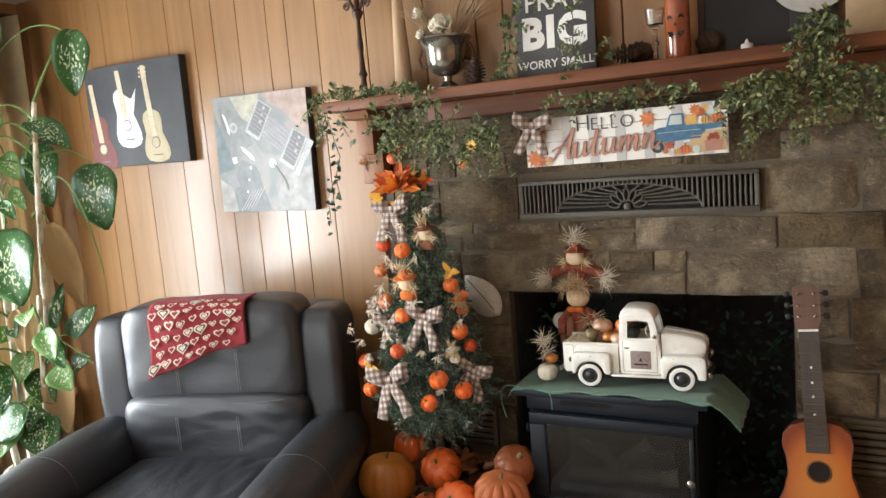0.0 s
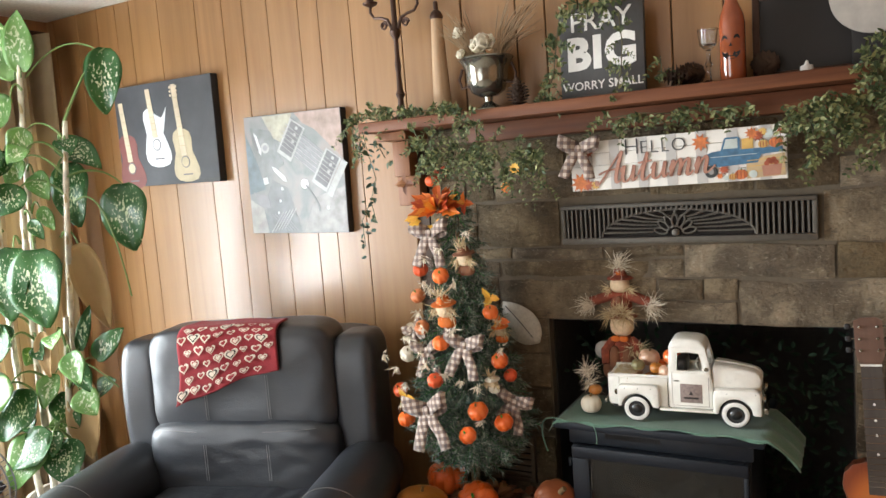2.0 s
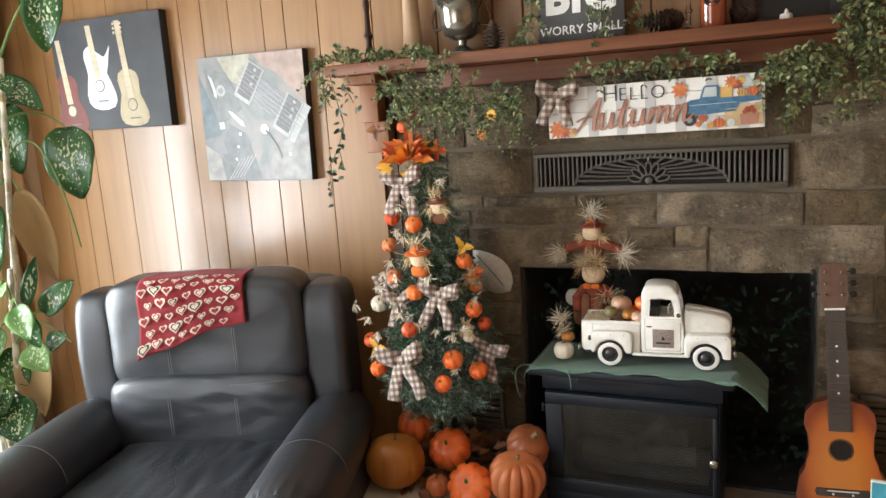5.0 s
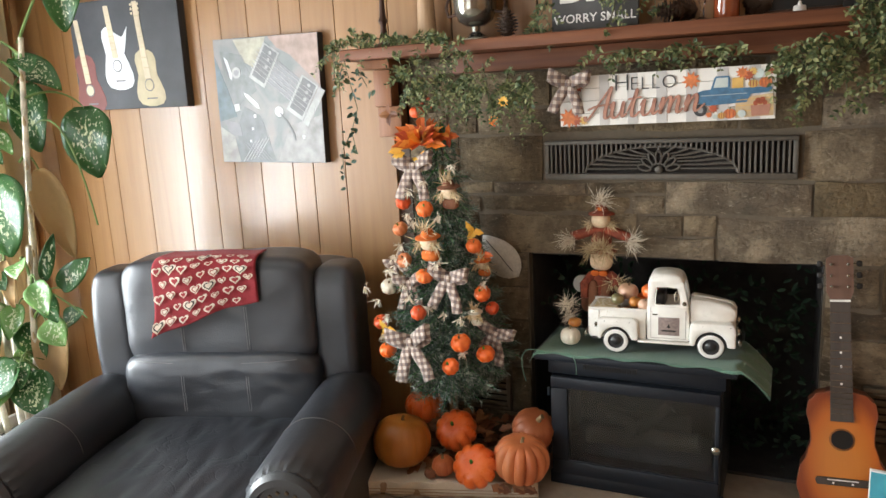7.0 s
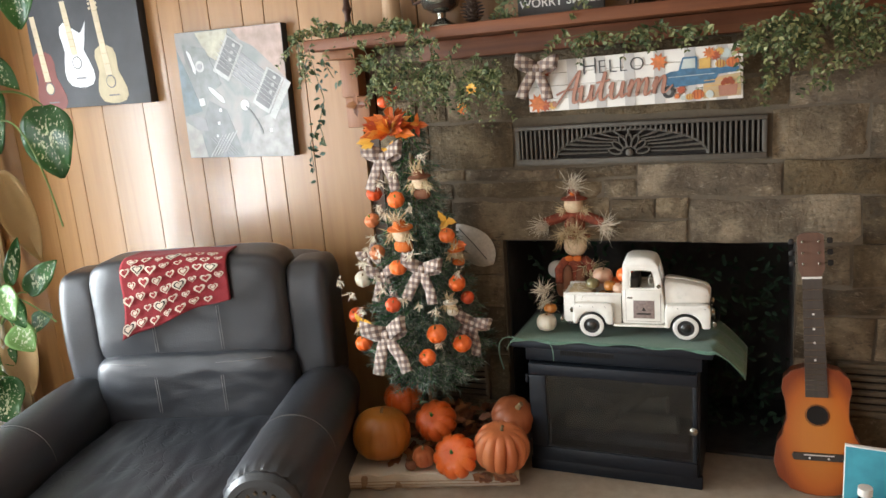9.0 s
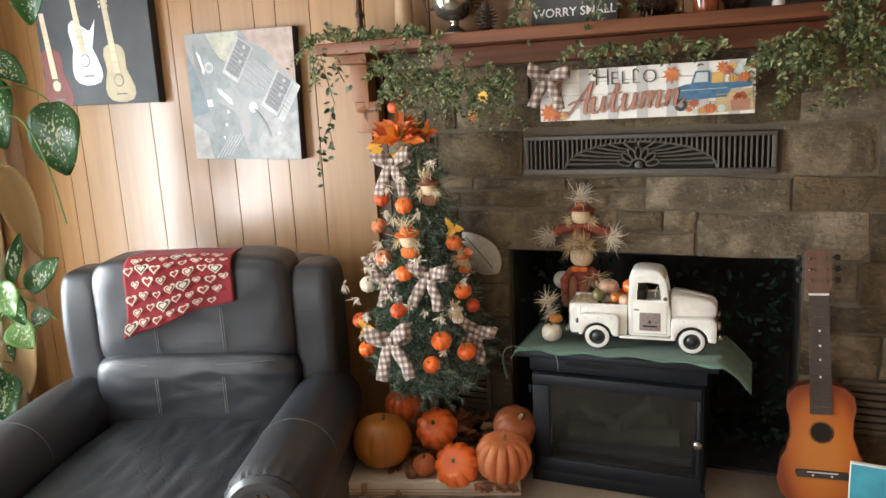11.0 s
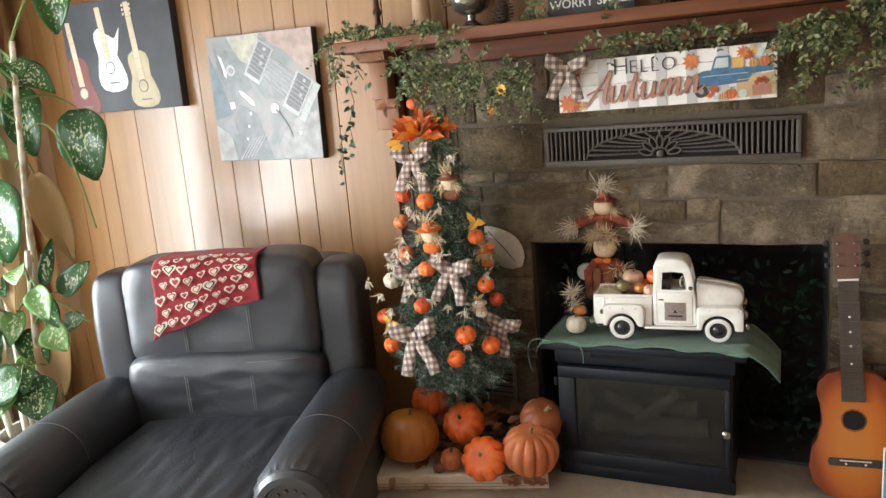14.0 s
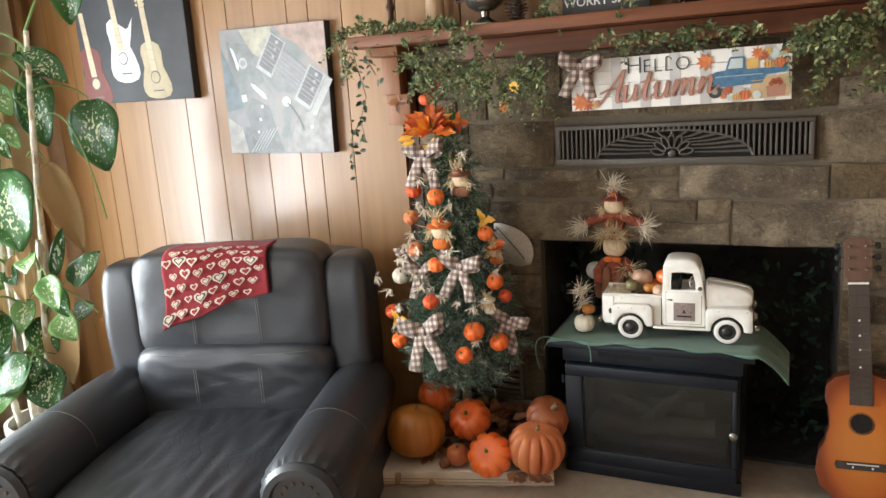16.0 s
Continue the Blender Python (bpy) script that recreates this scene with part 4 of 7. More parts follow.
for k in range(7):
    a = math.pi * (k + 0.5) / 7
    c = Vector((AC + 0.046 * math.cos(a), -0.007, -0.036 + 0.042 * math.sin(a)))
    part("petal", tube([(c.x + 0.021 * math.cos(a) * math.cos(q) - 0.0095 * math.sin(a) * math.sin(q), c.y - 0.003, max(-0.046, c.z + 0.021 * math.sin(a) * math.cos(q) + 0.0095 * math.cos(a) * math.sin(q))) for q in [2 * math.pi * j / 14 for j in range(15)]], 0.0034, 5), M["iron"], grille)
part("hub", lathe([(0.012, 0), (0.012, 0.008), (0.006, 0.012), (0, 0.012)], 16), M["iron"], grille, m=pose(AC, 0.0, -0.034, 90))
for x0, z0, w, h in ((1.0, 0.41, 0.27, 0.17), (-0.41, 0.34, 0.25, 0.17)):
    lv = thing("air_intake_grille", pose(x0, -0.01, z0), "tan metal air intake grille with horizontal louvres", "vent", "air intake grilles")
    part("backing", span(0.012, w - 0.012, 0.004, 0.012, 0.012, h - 0.012), M["hole"], lv)
    for a in ((0, w, 0, 0.014), (0, w, h - 0.014, h), (0, 0.014, 0.0145, h - 0.0145), (w - 0.014, w, 0.0145, h - 0.0145)):
        part("frame", span(a[0], a[1], -0.006, 0.012, a[2], a[3], 0.002), M["mortar"], lv)
    for k in range(6):
        part("louvre", box(w - 0.03, 0.012, 0.015, (w / 2, 0.0, 0.026 + k * (h - 0.05) / 5), 0.002, 1, pose(0, 0, 0, 25)), M["mortar"], lv)

# ---- electric stove ----
stove = thing("electric_stove", pose(0.332, -0.225, 0.2), "small black freestanding electric stove with a glass door", "stove")
BM_ = M["black_metal"]
part("carcass", joined(span(-0.268, -0.25, 0.012, 0.36, 0.0, 0.452, 0.006), span(0.26, 0.278, 0.012, 0.36, 0.0, 0.452, 0.006), span(-0.25, 0.26, 0.34, 0.36, 0.0, 0.452), span(-0.25, 0.26, 0.021, 0.34, 0.07, 0.09), span(-0.25, 0.26, 0.021, 0.34, 0.43, 0.452)), BM_, stove)
part("top_plate", span(-0.318, 0.318, -0.03, 0.38, 0.4525, 0.478, 0.006), BM_, stove)
part("plinth", span(-0.275, 0.285, 0.0, 0.02, 0.0, 0.045, 0.004), BM_, stove)
part("upper_panel", span(-0.275, 0.285, 0.002, 0.02, 0.4, 0.4515, 0.003), BM_, stove)
for k in range(22):
    part("air_slot", span(-0.155 + 0.008 * k, -0.151 + 0.008 * k, -0.0005, 0.004, 0.425, 0.44), M["hole"], stove)
door = part("door", joined(span(-0.262, -0.2, -0.006, 0.011, 0.05, 0.396, 0.003), span(0.254, 0.272, -0.006, 0.011, 0.05, 0.396, 0.003), span(-0.2, 0.254, -0.006, 0.011, 0.05, 0.106), span(-0.2, 0.254, -0.006, 0.011, 0.352, 0.396)), BM_, stove)
for a in ((-0.262, 0.272, 0.358, 0.396), (-0.262, 0.272, 0.05, 0.1), (-0.262, -0.205, 0.101, 0.357), (0.258, 0.272, 0.101, 0.357)):
    part("door_rail", span(a[0], a[1], -0.02, -0.007, a[2], a[3], 0.004), BM_, door)
M["stove_glass"] = plain("smoked_stove_glass", (0.3, 0.31, 0.32), 0.1, scale=6, bump=0.0, vary=0.2, trans=1.0)
part("pane", span(-0.2045, 0.2575, -0.012, -0.008, 0.1015, 0.3565), M["stove_glass"], door, "smoked glass pane").visible_shadow = False
part("knob", lathe([(0.004, 0), (0.004, 0.008), (0.012, 0.012), (0.013, 0.02), (0.007, 0.026), (0, 0.027)], 14), M["silver"], door, "small silver knob", m=pose(0.262, -0.02, 0.22, 90))
for z in (0.13, 0.34):
    part("hinge", lathe([(0.005, -0.014), (0.006, -0.012), (0.006, 0.012), (0.005, 0.014)], 10), BM_, stove, m=pose(-0.27, -0.012, z))
M["log"] = plain("grey_fake_log", (0.09, 0.075, 0.055), 0.9, vary=0.5, scale=20, bump=0.6)
M["ember_bed"] = plain("grey_ember_bed", (0.07, 0.07, 0.07), 0.9, vary=0.4, scale=40, bump=0.6)
part("ember_bed", span(-0.2, 0.24, 0.06, 0.24, 0.0905, 0.125, 0.012), M["ember_bed"], stove, "grey ember bed behind the glass")
part("back_plate", span(-0.249, 0.259, 0.325, 0.339, 0.0905, 0.429), M["ember_bed"], stove)
for a, b_, r in (((-0.17, 0.1, 0.15), (0.2, 0.13, 0.155), 0.03), ((-0.12, 0.17, 0.2), (0.16, 0.19, 0.19), 0.028), ((-0.03, 0.09, 0.17), (0.1, 0.17, 0.255), 0.022), ((-0.14, 0.15, 0.23), (0.02, 0.1, 0.19), 0.02)):
    a, b_ = Vector(a), Vector(b_)
    part("log", tube([a.lerp(b_, k / 8) + Vector((0, 0.003 * math.sin(k * 2.1), 0.004 * math.sin(k * 1.7))) for k in range(9)], [r * (1 + 0.12 * math.sin(k * 2.6)) for k in range(9)], 12), M["log"], stove, "pale imitation log")

# green cloth over the stove top
cloth_mat = Nodes("green_gauze")
w_ = cloth_mat.noise(350, 3)
cloth_mat.set(Base_Color=cloth_mat.ramp(w_, [(0.3, (0.09, 0.19, 0.13)), (0.7, (0.18, 0.32, 0.24))]), Roughness=0.9, Sheen_Weight=0.3)
gap_ = cloth_mat.add("MixShader", Fac=cloth_mat.value(cloth_mat.noise(420, 2, cloth_mat.stretched(1, 1, 1)), 0.0, 0.5))
cloth_mat.tree.links.new(cloth_mat.bsdf.outputs[0], gap_.inputs[1])
cloth_mat.tree.links.new(cloth_mat.add("BsdfTransparent").outputs[0], gap_.inputs[2])
cloth_mat.tree.links.new(gap_.outputs[0], cloth_mat.tree.nodes["Material Output"].inputs[0])
cloth_mat.bump(w_, 0.4, 0.001)
M["gauze"] = cloth_mat.mat
bm = bmesh.new()
NX, NY = 60, 24
grid = []
for i in range(NX + 1):
    row = []
    for j in range(NY + 1):
        u, v = i / NX, j / NY
        x = -0.335 + 0.755 * u
        front = -0.225 - 0.034 - 0.005 * math.sin(9 * u) - 0.006 * math.sin(31 * u + 1)
        y = 0.03 + (front - 0.03) * v
        z = 0.6815 + 0.0015 * noise.noise((x * 18, y * 18, 0))
        over = max(0.0, -0.2565 - y)
        if over > 0:
            z -= over * 0.7
            y = -0.2595
        out = max(0.0, x - 0.312)
        if out > 0:
            z -= out * 0.55 + 1.6 * out * out
            x = 0.312 + out * 0.82
            z += 0.006 * math.sin(20 * v + 8 * u)
            y += 0.02 * out * math.sin(14 * v)
            y += -0.12 * out * (1 - v) * 2 + 0.35 * out * (1 - v) * -0.2
        left = max(0.0, -0.318 - x)
        z -= left * 2.0
        row.append(bm.verts.new((x + 0.34, y, z)))
    grid.append(row)
for i in range(NX):
    for j in range(NY):
        bm.faces.new((grid[i][j], grid[i + 1][j], grid[i + 1][j + 1], grid[i][j + 1]))
cl = single("table_cloth", bm, M["gauze"], Matrix(), "thin green gauze cloth draped over the stove top", "cloth")
cl.modifiers.new("thick", "SOLIDIFY").thickness = 0.0012
single("cloth_string", joined(tube(curve_points((0.06, -0.262, 0.684), (-0.06, -0.25, 0.715), (-0.03, -0.2, 0.55), 14), 0.0022, 6), tube(curve_points((0.12, -0.262, 0.686), (0.17, -0.27, 0.7), (0.165, -0.27, 0.62), 10), 0.0016, 6)), M["gauze"], Matrix(), "loose green cloth edge and thread hanging from the stove", "string")

# ---- toy pickup truck ----
truck = thing("toy_pickup", pose(0.418, -0.112, 0.6855, 0, 0, 3.5) @ Matrix.Diagonal((1, 0.82, 0.975, 1)), "cream white painted metal toy pickup truck", "toy truck")
CP = M["cream"]
M["plate"] = plain("faded_print", (0.26, 0.2, 0.18), 0.6, vary=0.3, scale=120)
W2 = 0.082
M["dark_hub"] = plain("dark_hub_metal", (0.05, 0.05, 0.05), 0.3, 0.6)


def slab(points, y0, y1, bev=0.006):
    bm = shape(points, y1 - y0, pose(0, y0, 0))
    bmesh.ops.bevel(bm, geom=bm.edges[:], offset=bev, segments=2, affect="EDGES", profile=0.5)
    return bm


def fender_line(x0, x1, zb, zt, cx, ra, r=0.018):
    """A pressed fender seen from the side, with rounded shoulders and a round wheel arch."""
    pts = [(x0, zb)] + [(x0 + r - r * math.cos(a), zt - r + r * math.sin(a)) for a in [math.pi / 2 * k / 5 for k in range(6)]]
    pts += [(x1 - r + r * math.sin(a), zt - r + r * math.cos(a)) for a in [math.pi / 2 * k / 5 for k in range(6)]] + [(x1, zb)]
    lift = math.asin(max(-1, min(1, (zb - 0.0425) / ra)))
    return pts + [(cx + ra * math.cos(a), 0.0425 + ra * math.sin(a)) for a in [lift + (math.pi - 2 * lift) * k / 14 for k in range(15)]]


def ring_panel(outer, inner, y0, y1):
    """A flat frame of sheet metal round an opening."""
    bm = bmesh.new()
    n = len(outer)
    loops = [[bm.verts.new((x, y, z)) for x, z in pts] for y in (y0, y1) for pts in (outer, inner)]
    for k in range(n):
        q = (k + 1) % n
        for a, b_ in ((0, 1), (1, 3), (3, 2), (2, 0)):
            bm.faces.new((loops[a][k], loops[a][q], loops[b_][q], loops[b_][k]))
    bmesh.ops.recalc_face_normals(bm, faces=bm.faces)
    bmesh.ops.bevel(bm, geom=bm.edges[:], offset=0.0022, segments=2, affect="EDGES", profile=0.5)
    return bm


part("chassis", slab([(-0.228, 0.034), (0.215, 0.034), (0.215, 0.05), (-0.228, 0.05)], -0.066, 0.066, 0.003), M["dark_hub"], truck)
bed = part("bed", slab([(-0.232, 0.046), (-0.052, 0.046), (-0.052, 0.142), (-0.232, 0.142)], -0.078, -0.071, 0.003), CP, truck)
part("bed_side", slab([(-0.232, 0.046), (-0.052, 0.046), (-0.052, 0.142), (-0.232, 0.142)], 0.071, 0.078, 0.003), CP, bed)
part("bed_floor", span(-0.23, -0.054, -0.0705, 0.0705, 0.051, 0.075), CP, bed)
part("tailgate", slab([(-0.237, 0.05), (-0.228, 0.05), (-0.228, 0.14), (-0.237, 0.14)], -0.0705, 0.0705, 0.003), CP, bed)
part("bed_front", span(-0.061, -0.053, -0.0705, 0.0705, 0.0755, 0.14, 0.002), CP, bed)
for y in (-0.0765, 0.0765):
    part("bed_rail", tube([(-0.234, y, 0.1435), (-0.14, y, 0.1442), (-0.05, y, 0.1435)], 0.0055, 10), CP, bed)
    part("stake_pocket", span(-0.205, -0.199, y - 0.0045, y + 0.0045, 0.112, 0.138, 0.001), CP, bed)
cab = part("cab", slab([(-0.05, 0.046), (0.08, 0.046), (0.08, 0.135), (0.074, 0.162), (-0.05, 0.162)], -W2, W2, 0.008), CP, truck)
WO = [(-0.048, 0.16), (0.012, 0.16), (0.076, 0.16), (0.0705, 0.2), (0.061, 0.238), (0.01, 0.244), (-0.044, 0.24), (-0.047, 0.2)]
WI = [(-0.024, 0.169), (0.012, 0.168), (0.051, 0.17), (0.048, 0.195), (0.042, 0.221), (0.01, 0.224), (-0.021, 0.222), (-0.024, 0.195)]
for sd in (-1, 1):
    bm = ring_panel(WO, WI, -0.079, -0.071)
    for v in bm.verts:
        v.co.y = (v.co.y + 0.12 * (v.co.z - 0.16)) * -sd
    bmesh.ops.recalc_face_normals(bm, faces=bm.faces)
    part("door_frame", bm, CP, cab)
    bm = tube([(x * 0.97 + 0.0004, sd * (0.0795 - 0.12 * (z - 0.16)), z) for x, z in WI + WI[:1]], 0.0014, 5)
    part("window_bead", bm, M["silver"], cab)
    part("door_plate", span(-0.014, 0.05, -0.0832 if sd < 0 else 0.0815, -0.0815 if sd < 0 else 0.0832, 0.066, 0.126, 0.0006), M["plate"], cab, "faded brown printed door plate")
    part("door_seam", tube([(-0.037, sd * 0.0822, 0.16), (-0.037, sd * 0.0822, 0.056), (0.069, sd * 0.0822, 0.056), (0.069, sd * 0.0822, 0.15)], 0.0009, 4), M["plate"], cab)
    part("handle", span(-0.032, -0.016, -0.086 if sd < 0 else 0.0815, -0.0815 if sd < 0 else 0.086, 0.133, 0.137, 0.001), M["silver"], cab)
    part("mirror", lathe([(0, 0), (0.006, 0.001), (0.007, 0.004), (0, 0.006)], 12), M["silver"], cab, m=pose(0.064, sd * 0.083, 0.175, 90))
bm = slab([(-0.047, 0.236), (0.062, 0.236), (0.058, 0.25), (0.046, 0.261), (0.02, 0.2655), (-0.02, 0.2655), (-0.04, 0.258)], -0.073, 0.073, 0.009)
for v in bm.verts:
    v.co.y *= 1 - 4.5 * max(0.0, v.co.z - 0.238)
part("roof", bm, CP, cab)
part("roof_seam", tube([(-0.046, -0.0718, 0.2395), (0.0, -0.0722, 0.2425), (0.061, -0.0718, 0.2385)], 0.0012, 5), CP, cab)
part("back_wall", ring_panel([(-0.062, 0.16), (0.062, 0.16), (0.056, 0.24), (-0.056, 0.24)], [(-0.04, 0.18), (0.04, 0.18), (0.036, 0.222), (-0.036, 0.222)], -0.003, 0.003), CP, cab, m=pose(-0.0445, 0, 0, 0, 0, 90))
part("windscreen_frame", ring_panel([(-0.066, 0.0), (0.066, 0.0), (0.058, 0.08), (-0.058, 0.08)], [(-0.055, 0.012), (0.055, 0.012), (0.048, 0.066), (-0.048, 0.066)], -0.003, 0.003), CP, cab, m=pose(0.073, 0, 0.16, 0, 0, 90) @ pose(0, 0, 0, -11))
part("seat", puff(0.04, 0.12, 0.05, 0.4, 4, c=(-0.015, 0, 0.175)), M["dark_hub"], cab)
part("steering_wheel", tube([(0.038 + 0.006 * math.cos(a), -0.03 + 0.018 * math.cos(a), 0.185 + 0.016 * math.sin(a)) for a in [2 * math.pi * k / 16 for k in range(17)]], 0.002, 5), M["cream"], cab)
part("plate_triangle", shape([(0.011, 0.092), (0.024, 0.092), (0.0175, 0.104)], 0.0008, pose(0, -0.0842, 0)), M["dim"], cab)
part("plate_bar", span(-0.004, 0.039, -0.0842, -0.0831, 0.079, 0.084), M["dim"], cab)
bm = slab([(0.078, 0.1), (0.205, 0.1), (0.216, 0.122), (0.2175, 0.142), (0.212, 0.156), (0.2, 0.165), (0.17, 0.1725), (0.13, 0.18), (0.1, 0.1845), (0.078, 0.186)], -0.07, 0.07, 0.014)
for v in bm.verts:
    v.co.y *= 1 - 1.7 * max(0.0, v.co.x - 0.078) - 2.2 * max(0.0, v.co.z - 0.15)
part("hood", bm, CP, truck)
part("hood_ridge", tube([(0.08, 0, 0.187), (0.14, 0, 0.1805), (0.2, 0, 0.168), (0.217, 0, 0.15)], 0.0025, 6), CP, truck)
for sd in (-1, 1):
    for nm, args, y0, y1 in (("rear_fender", (-0.204, -0.076, 0.046, 0.119, -0.144, 0.047), 0.0785, 0.103), ("front_fender", (0.081, 0.216, 0.04, 0.117, 0.144, 0.047), 0.056, 0.103)):
        part(nm, slab(fender_line(*args), *((-y1, -y0) if sd < 0 else (y0, y1)), 0.0055), CP, truck)
    for x in (-0.18, -0.14, -0.1, 0.12, 0.2):
        part("rivet", lathe([(0.0016, 0), (0.0012, 0.001), (0, 0.0014)], 6), M["dim"], truck, m=pose(x, sd * 0.1032, 0.107, 90 if sd < 0 else -90))
    part("running_board", span(-0.076, 0.082, -0.1 if sd < 0 else 0.076, -0.076 if sd < 0 else 0.1, 0.04, 0.047, 0.003), CP, truck)
    part("headlight", lathe([(0, 0), (0.013, 0.001), (0.016, 0.007), (0.013, 0.013), (0, 0.016)], 16), M["silver"], truck, m=pose(0.214, sd * 0.078, 0.092, 0, 90))
    part("tail_lamp", lathe([(0, 0), (0.008, 0.001), (0.009, 0.008), (0.0, 0.012)], 12), M["silver"], truck, m=pose(-0.203, sd * 0.092, 0.092, 0, -90))
for k in range(5):
    part("grille_bar", span(0.214, 0.221, -0.048, 0.048, 0.066 + 0.013 * k, 0.071 + 0.013 * k, 0.0015, 1), M["silver"], truck)
part("front_bumper", slab([(0.222, 0.046), (0.232, 0.046), (0.234, 0.056), (0.232, 0.066), (0.222, 0.066)], -0.098, 0.098, 0.003), M["silver"], truck)
part("rear_bumper", slab([(-0.248, 0.048), (-0.239, 0.048), (-0.239, 0.064), (-0.248, 0.064)], -0.085, 0.085, 0.003), M["silver"], truck)
M["tyre"] = plain("black_tyre", (0.02, 0.02, 0.02), 0.7)
for x in (-0.144, 0.144):
    for s in (-1, 1):
        wheel = part("wheel", lathe([(0.03, 0), (0.038, 0.001), (0.0415, 0.005), (0.0425, 0.011), (0.0415, 0.019), (0.038, 0.0225), (0.034, 0.0235), (0.03, 0.0225)], 32), M["tyre"], truck, m=pose(x, s * 0.081, 0.0425, -90 * s))
        part("whitewall", lathe([(0.0245, 0.02), (0.025, 0.0232), (0.029, 0.0248), (0.036, 0.0242), (0.0385, 0.0222), (0.03, 0.019)], 32), M["white_ink"], wheel, "white sidewall ring")
        part("rim", lathe([(0.0255, 0.012), (0.0255, 0.0246), (0.0235, 0.025), (0.021, 0.019), (0.0, 0.018)], 28), M["tyre"], wheel)
        part("hub_cap", lathe([(0.0155, 0.018), (0.0155, 0.023), (0.011, 0.0275), (0.005, 0.029), (0, 0.0293)], 20), M["dark_hub"], wheel)

M["white_pumpkin"] = pumpkin_mat("white_pumpkin", (0.6, 0.54, 0.42), (0.7, 0.64, 0.52), (0.78, 0.72, 0.6))
M["pumpkin_pale"] = pumpkin_mat("pale_peach_pumpkin", (0.5, 0.28, 0.17), (0.6, 0.36, 0.24), (0.68, 0.45, 0.32))
M["green_gourd"] = pumpkin_mat("green_gourd", (0.16, 0.14, 0.06), (0.24, 0.2, 0.09), (0.32, 0.28, 0.14))
for x, y, z, r, mat, lab in ((0.36, -0.19, 0.87, 0.03, "pumpkin", "small orange pumpkin in the toy truck bed"), (0.318, -0.23, 0.842, 0.022, "pumpkin_tan", "small brown pumpkin in the toy truck bed"), (0.285, -0.18, 0.862, 0.034, "pumpkin_pale", "small pale pink pumpkin in the toy truck bed"), (0.262, -0.235, 0.85, 0.022, "green_gourd", "small green gourd in the toy truck bed"), (0.352, -0.245, 0.838, 0.024, "pumpkin_pale", "small pink pumpkin in the toy truck bed"), (0.33, -0.16, 0.825, 0.035, "pumpkin", "small orange pumpkin low in the toy truck bed"), (0.3, -0.22, 0.8, 0.03, "pumpkin_tan", "small tan pumpkin low in the toy truck bed")):
    pumpkin("small_pumpkin", pose(x + 0.012, y + 0.09, z, 8, 5, 20), r, r * 1.6, M[mat], M["stem_brown"], lab, group="pumpkins in the toy truck", ribs=8, stem=0.8)
hay = thing("hay_bale", pose(0.236, -0.128, 0.76, 0, 0, 4), "small pale straw bale in the toy truck bed", "hay bale")
rng = random.Random(61)
b = box(0.076, 0.1, 0.072, (0, 0, 0.036), 0.006)
part("bale", b, M["husk"], hay)
b = bmesh.new()
for k in range(160):
    p = Vector((rng.uniform(-0.038, 0.038), rng.uniform(-0.05, 0.05), 0.072)) if k % 2 else Vector((rng.uniform(-0.038, 0.038), -0.05, rng.uniform(0.02, 0.072)))
    d = Vector((rng.gauss(0, 1), rng.gauss(-0.2, 0.5), rng.gauss(0.15, 0.3))).normalized() * rng.uniform(0.012, 0.026)
    add_leaf(b, p, p + d, 0.0022, (0, -0.6, 1), 0.1, 0.1, 3)
part("loose_straw", b, M["husk_white"], hay, kind="stuff", smooth=False)
pumpkin("small_pumpkin", pose(0.122, -0.175, 0.719), 0.034, 0.062, M["white_pumpkin"], M["stem_brown"], "small white ribbed pumpkin on the green cloth", group="pumpkins by the toy truck", ribs=9)
pumpkin("small_pumpkin", pose(0.132, -0.155, 0.762), 0.022, 0.034, M["pumpkin_tan"], M["stem_brown"], "small tan pumpkin behind the white pumpkin", group="pumpkins by the toy truck", ribs=8)


# ---- stacked scarecrow ornament, one plain shape ----
def straw(rng, bm, c, n, ln, way, spread, w=0.0019):
    for _ in range(int(n * 2.6)):
        c0 = Vector(c) + Vector((rng.gauss(0, 0.01), rng.gauss(0, 0.006), rng.gauss(0, 0.008))) * (ln / 0.055)
        d = (Vector(way) * rng.uniform(0.4, 1.2) + Vector((rng.gauss(0, spread), rng.gauss(0, spread), rng.gauss(0, spread)))).normalized()
        add_leaf(bm, c0, c0 + d * ln * rng.uniform(0.5, 1.2), w, (rng.gauss(0, 0.5), -1, rng.gauss(0, 0.5)), 0.1, rng.uniform(-0.9, 1.0), 5)


def joined_by_material(groups):
    """One mesh of several materials from (bmesh, slot) pairs."""
    out = bmesh.new()
    for b_, slot in groups:
        for f in b_.faces:
            f.material_index = slot
        me = bpy.data.meshes.new("scratch")
        b_.to_mesh(me)
        b_.free()
        out.from_mesh(me)
        bpy.data.meshes.remove(me)
    return out


M["orange_felt"] = plain("orange_felt", (0.6, 0.14, 0.02), 0.9)
M["red_cloth"] = plain("rust_red_cloth", (0.24, 0.055, 0.028), 0.9, scale=60, vary=0.4)
M["skin_cloth"] = plain("pale_burlap", (0.72, 0.55, 0.36), 0.9, scale=120)
M["brown_cloth"] = plain("brown_burlap", (0.2, 0.08, 0.04), 0.9, scale=90)
rng = random.Random(21)
husks, wisps = bmesh.new(), bmesh.new()
straw(rng, wisps, (0.0, -0.02, 0.462), 46, 0.05, (0.15, -0.2, 0.45), 0.75)
straw(rng, wisps, (-0.098, -0.03, 0.33), 44, 0.05, (-0.8, -0.2, -0.45), 0.6)
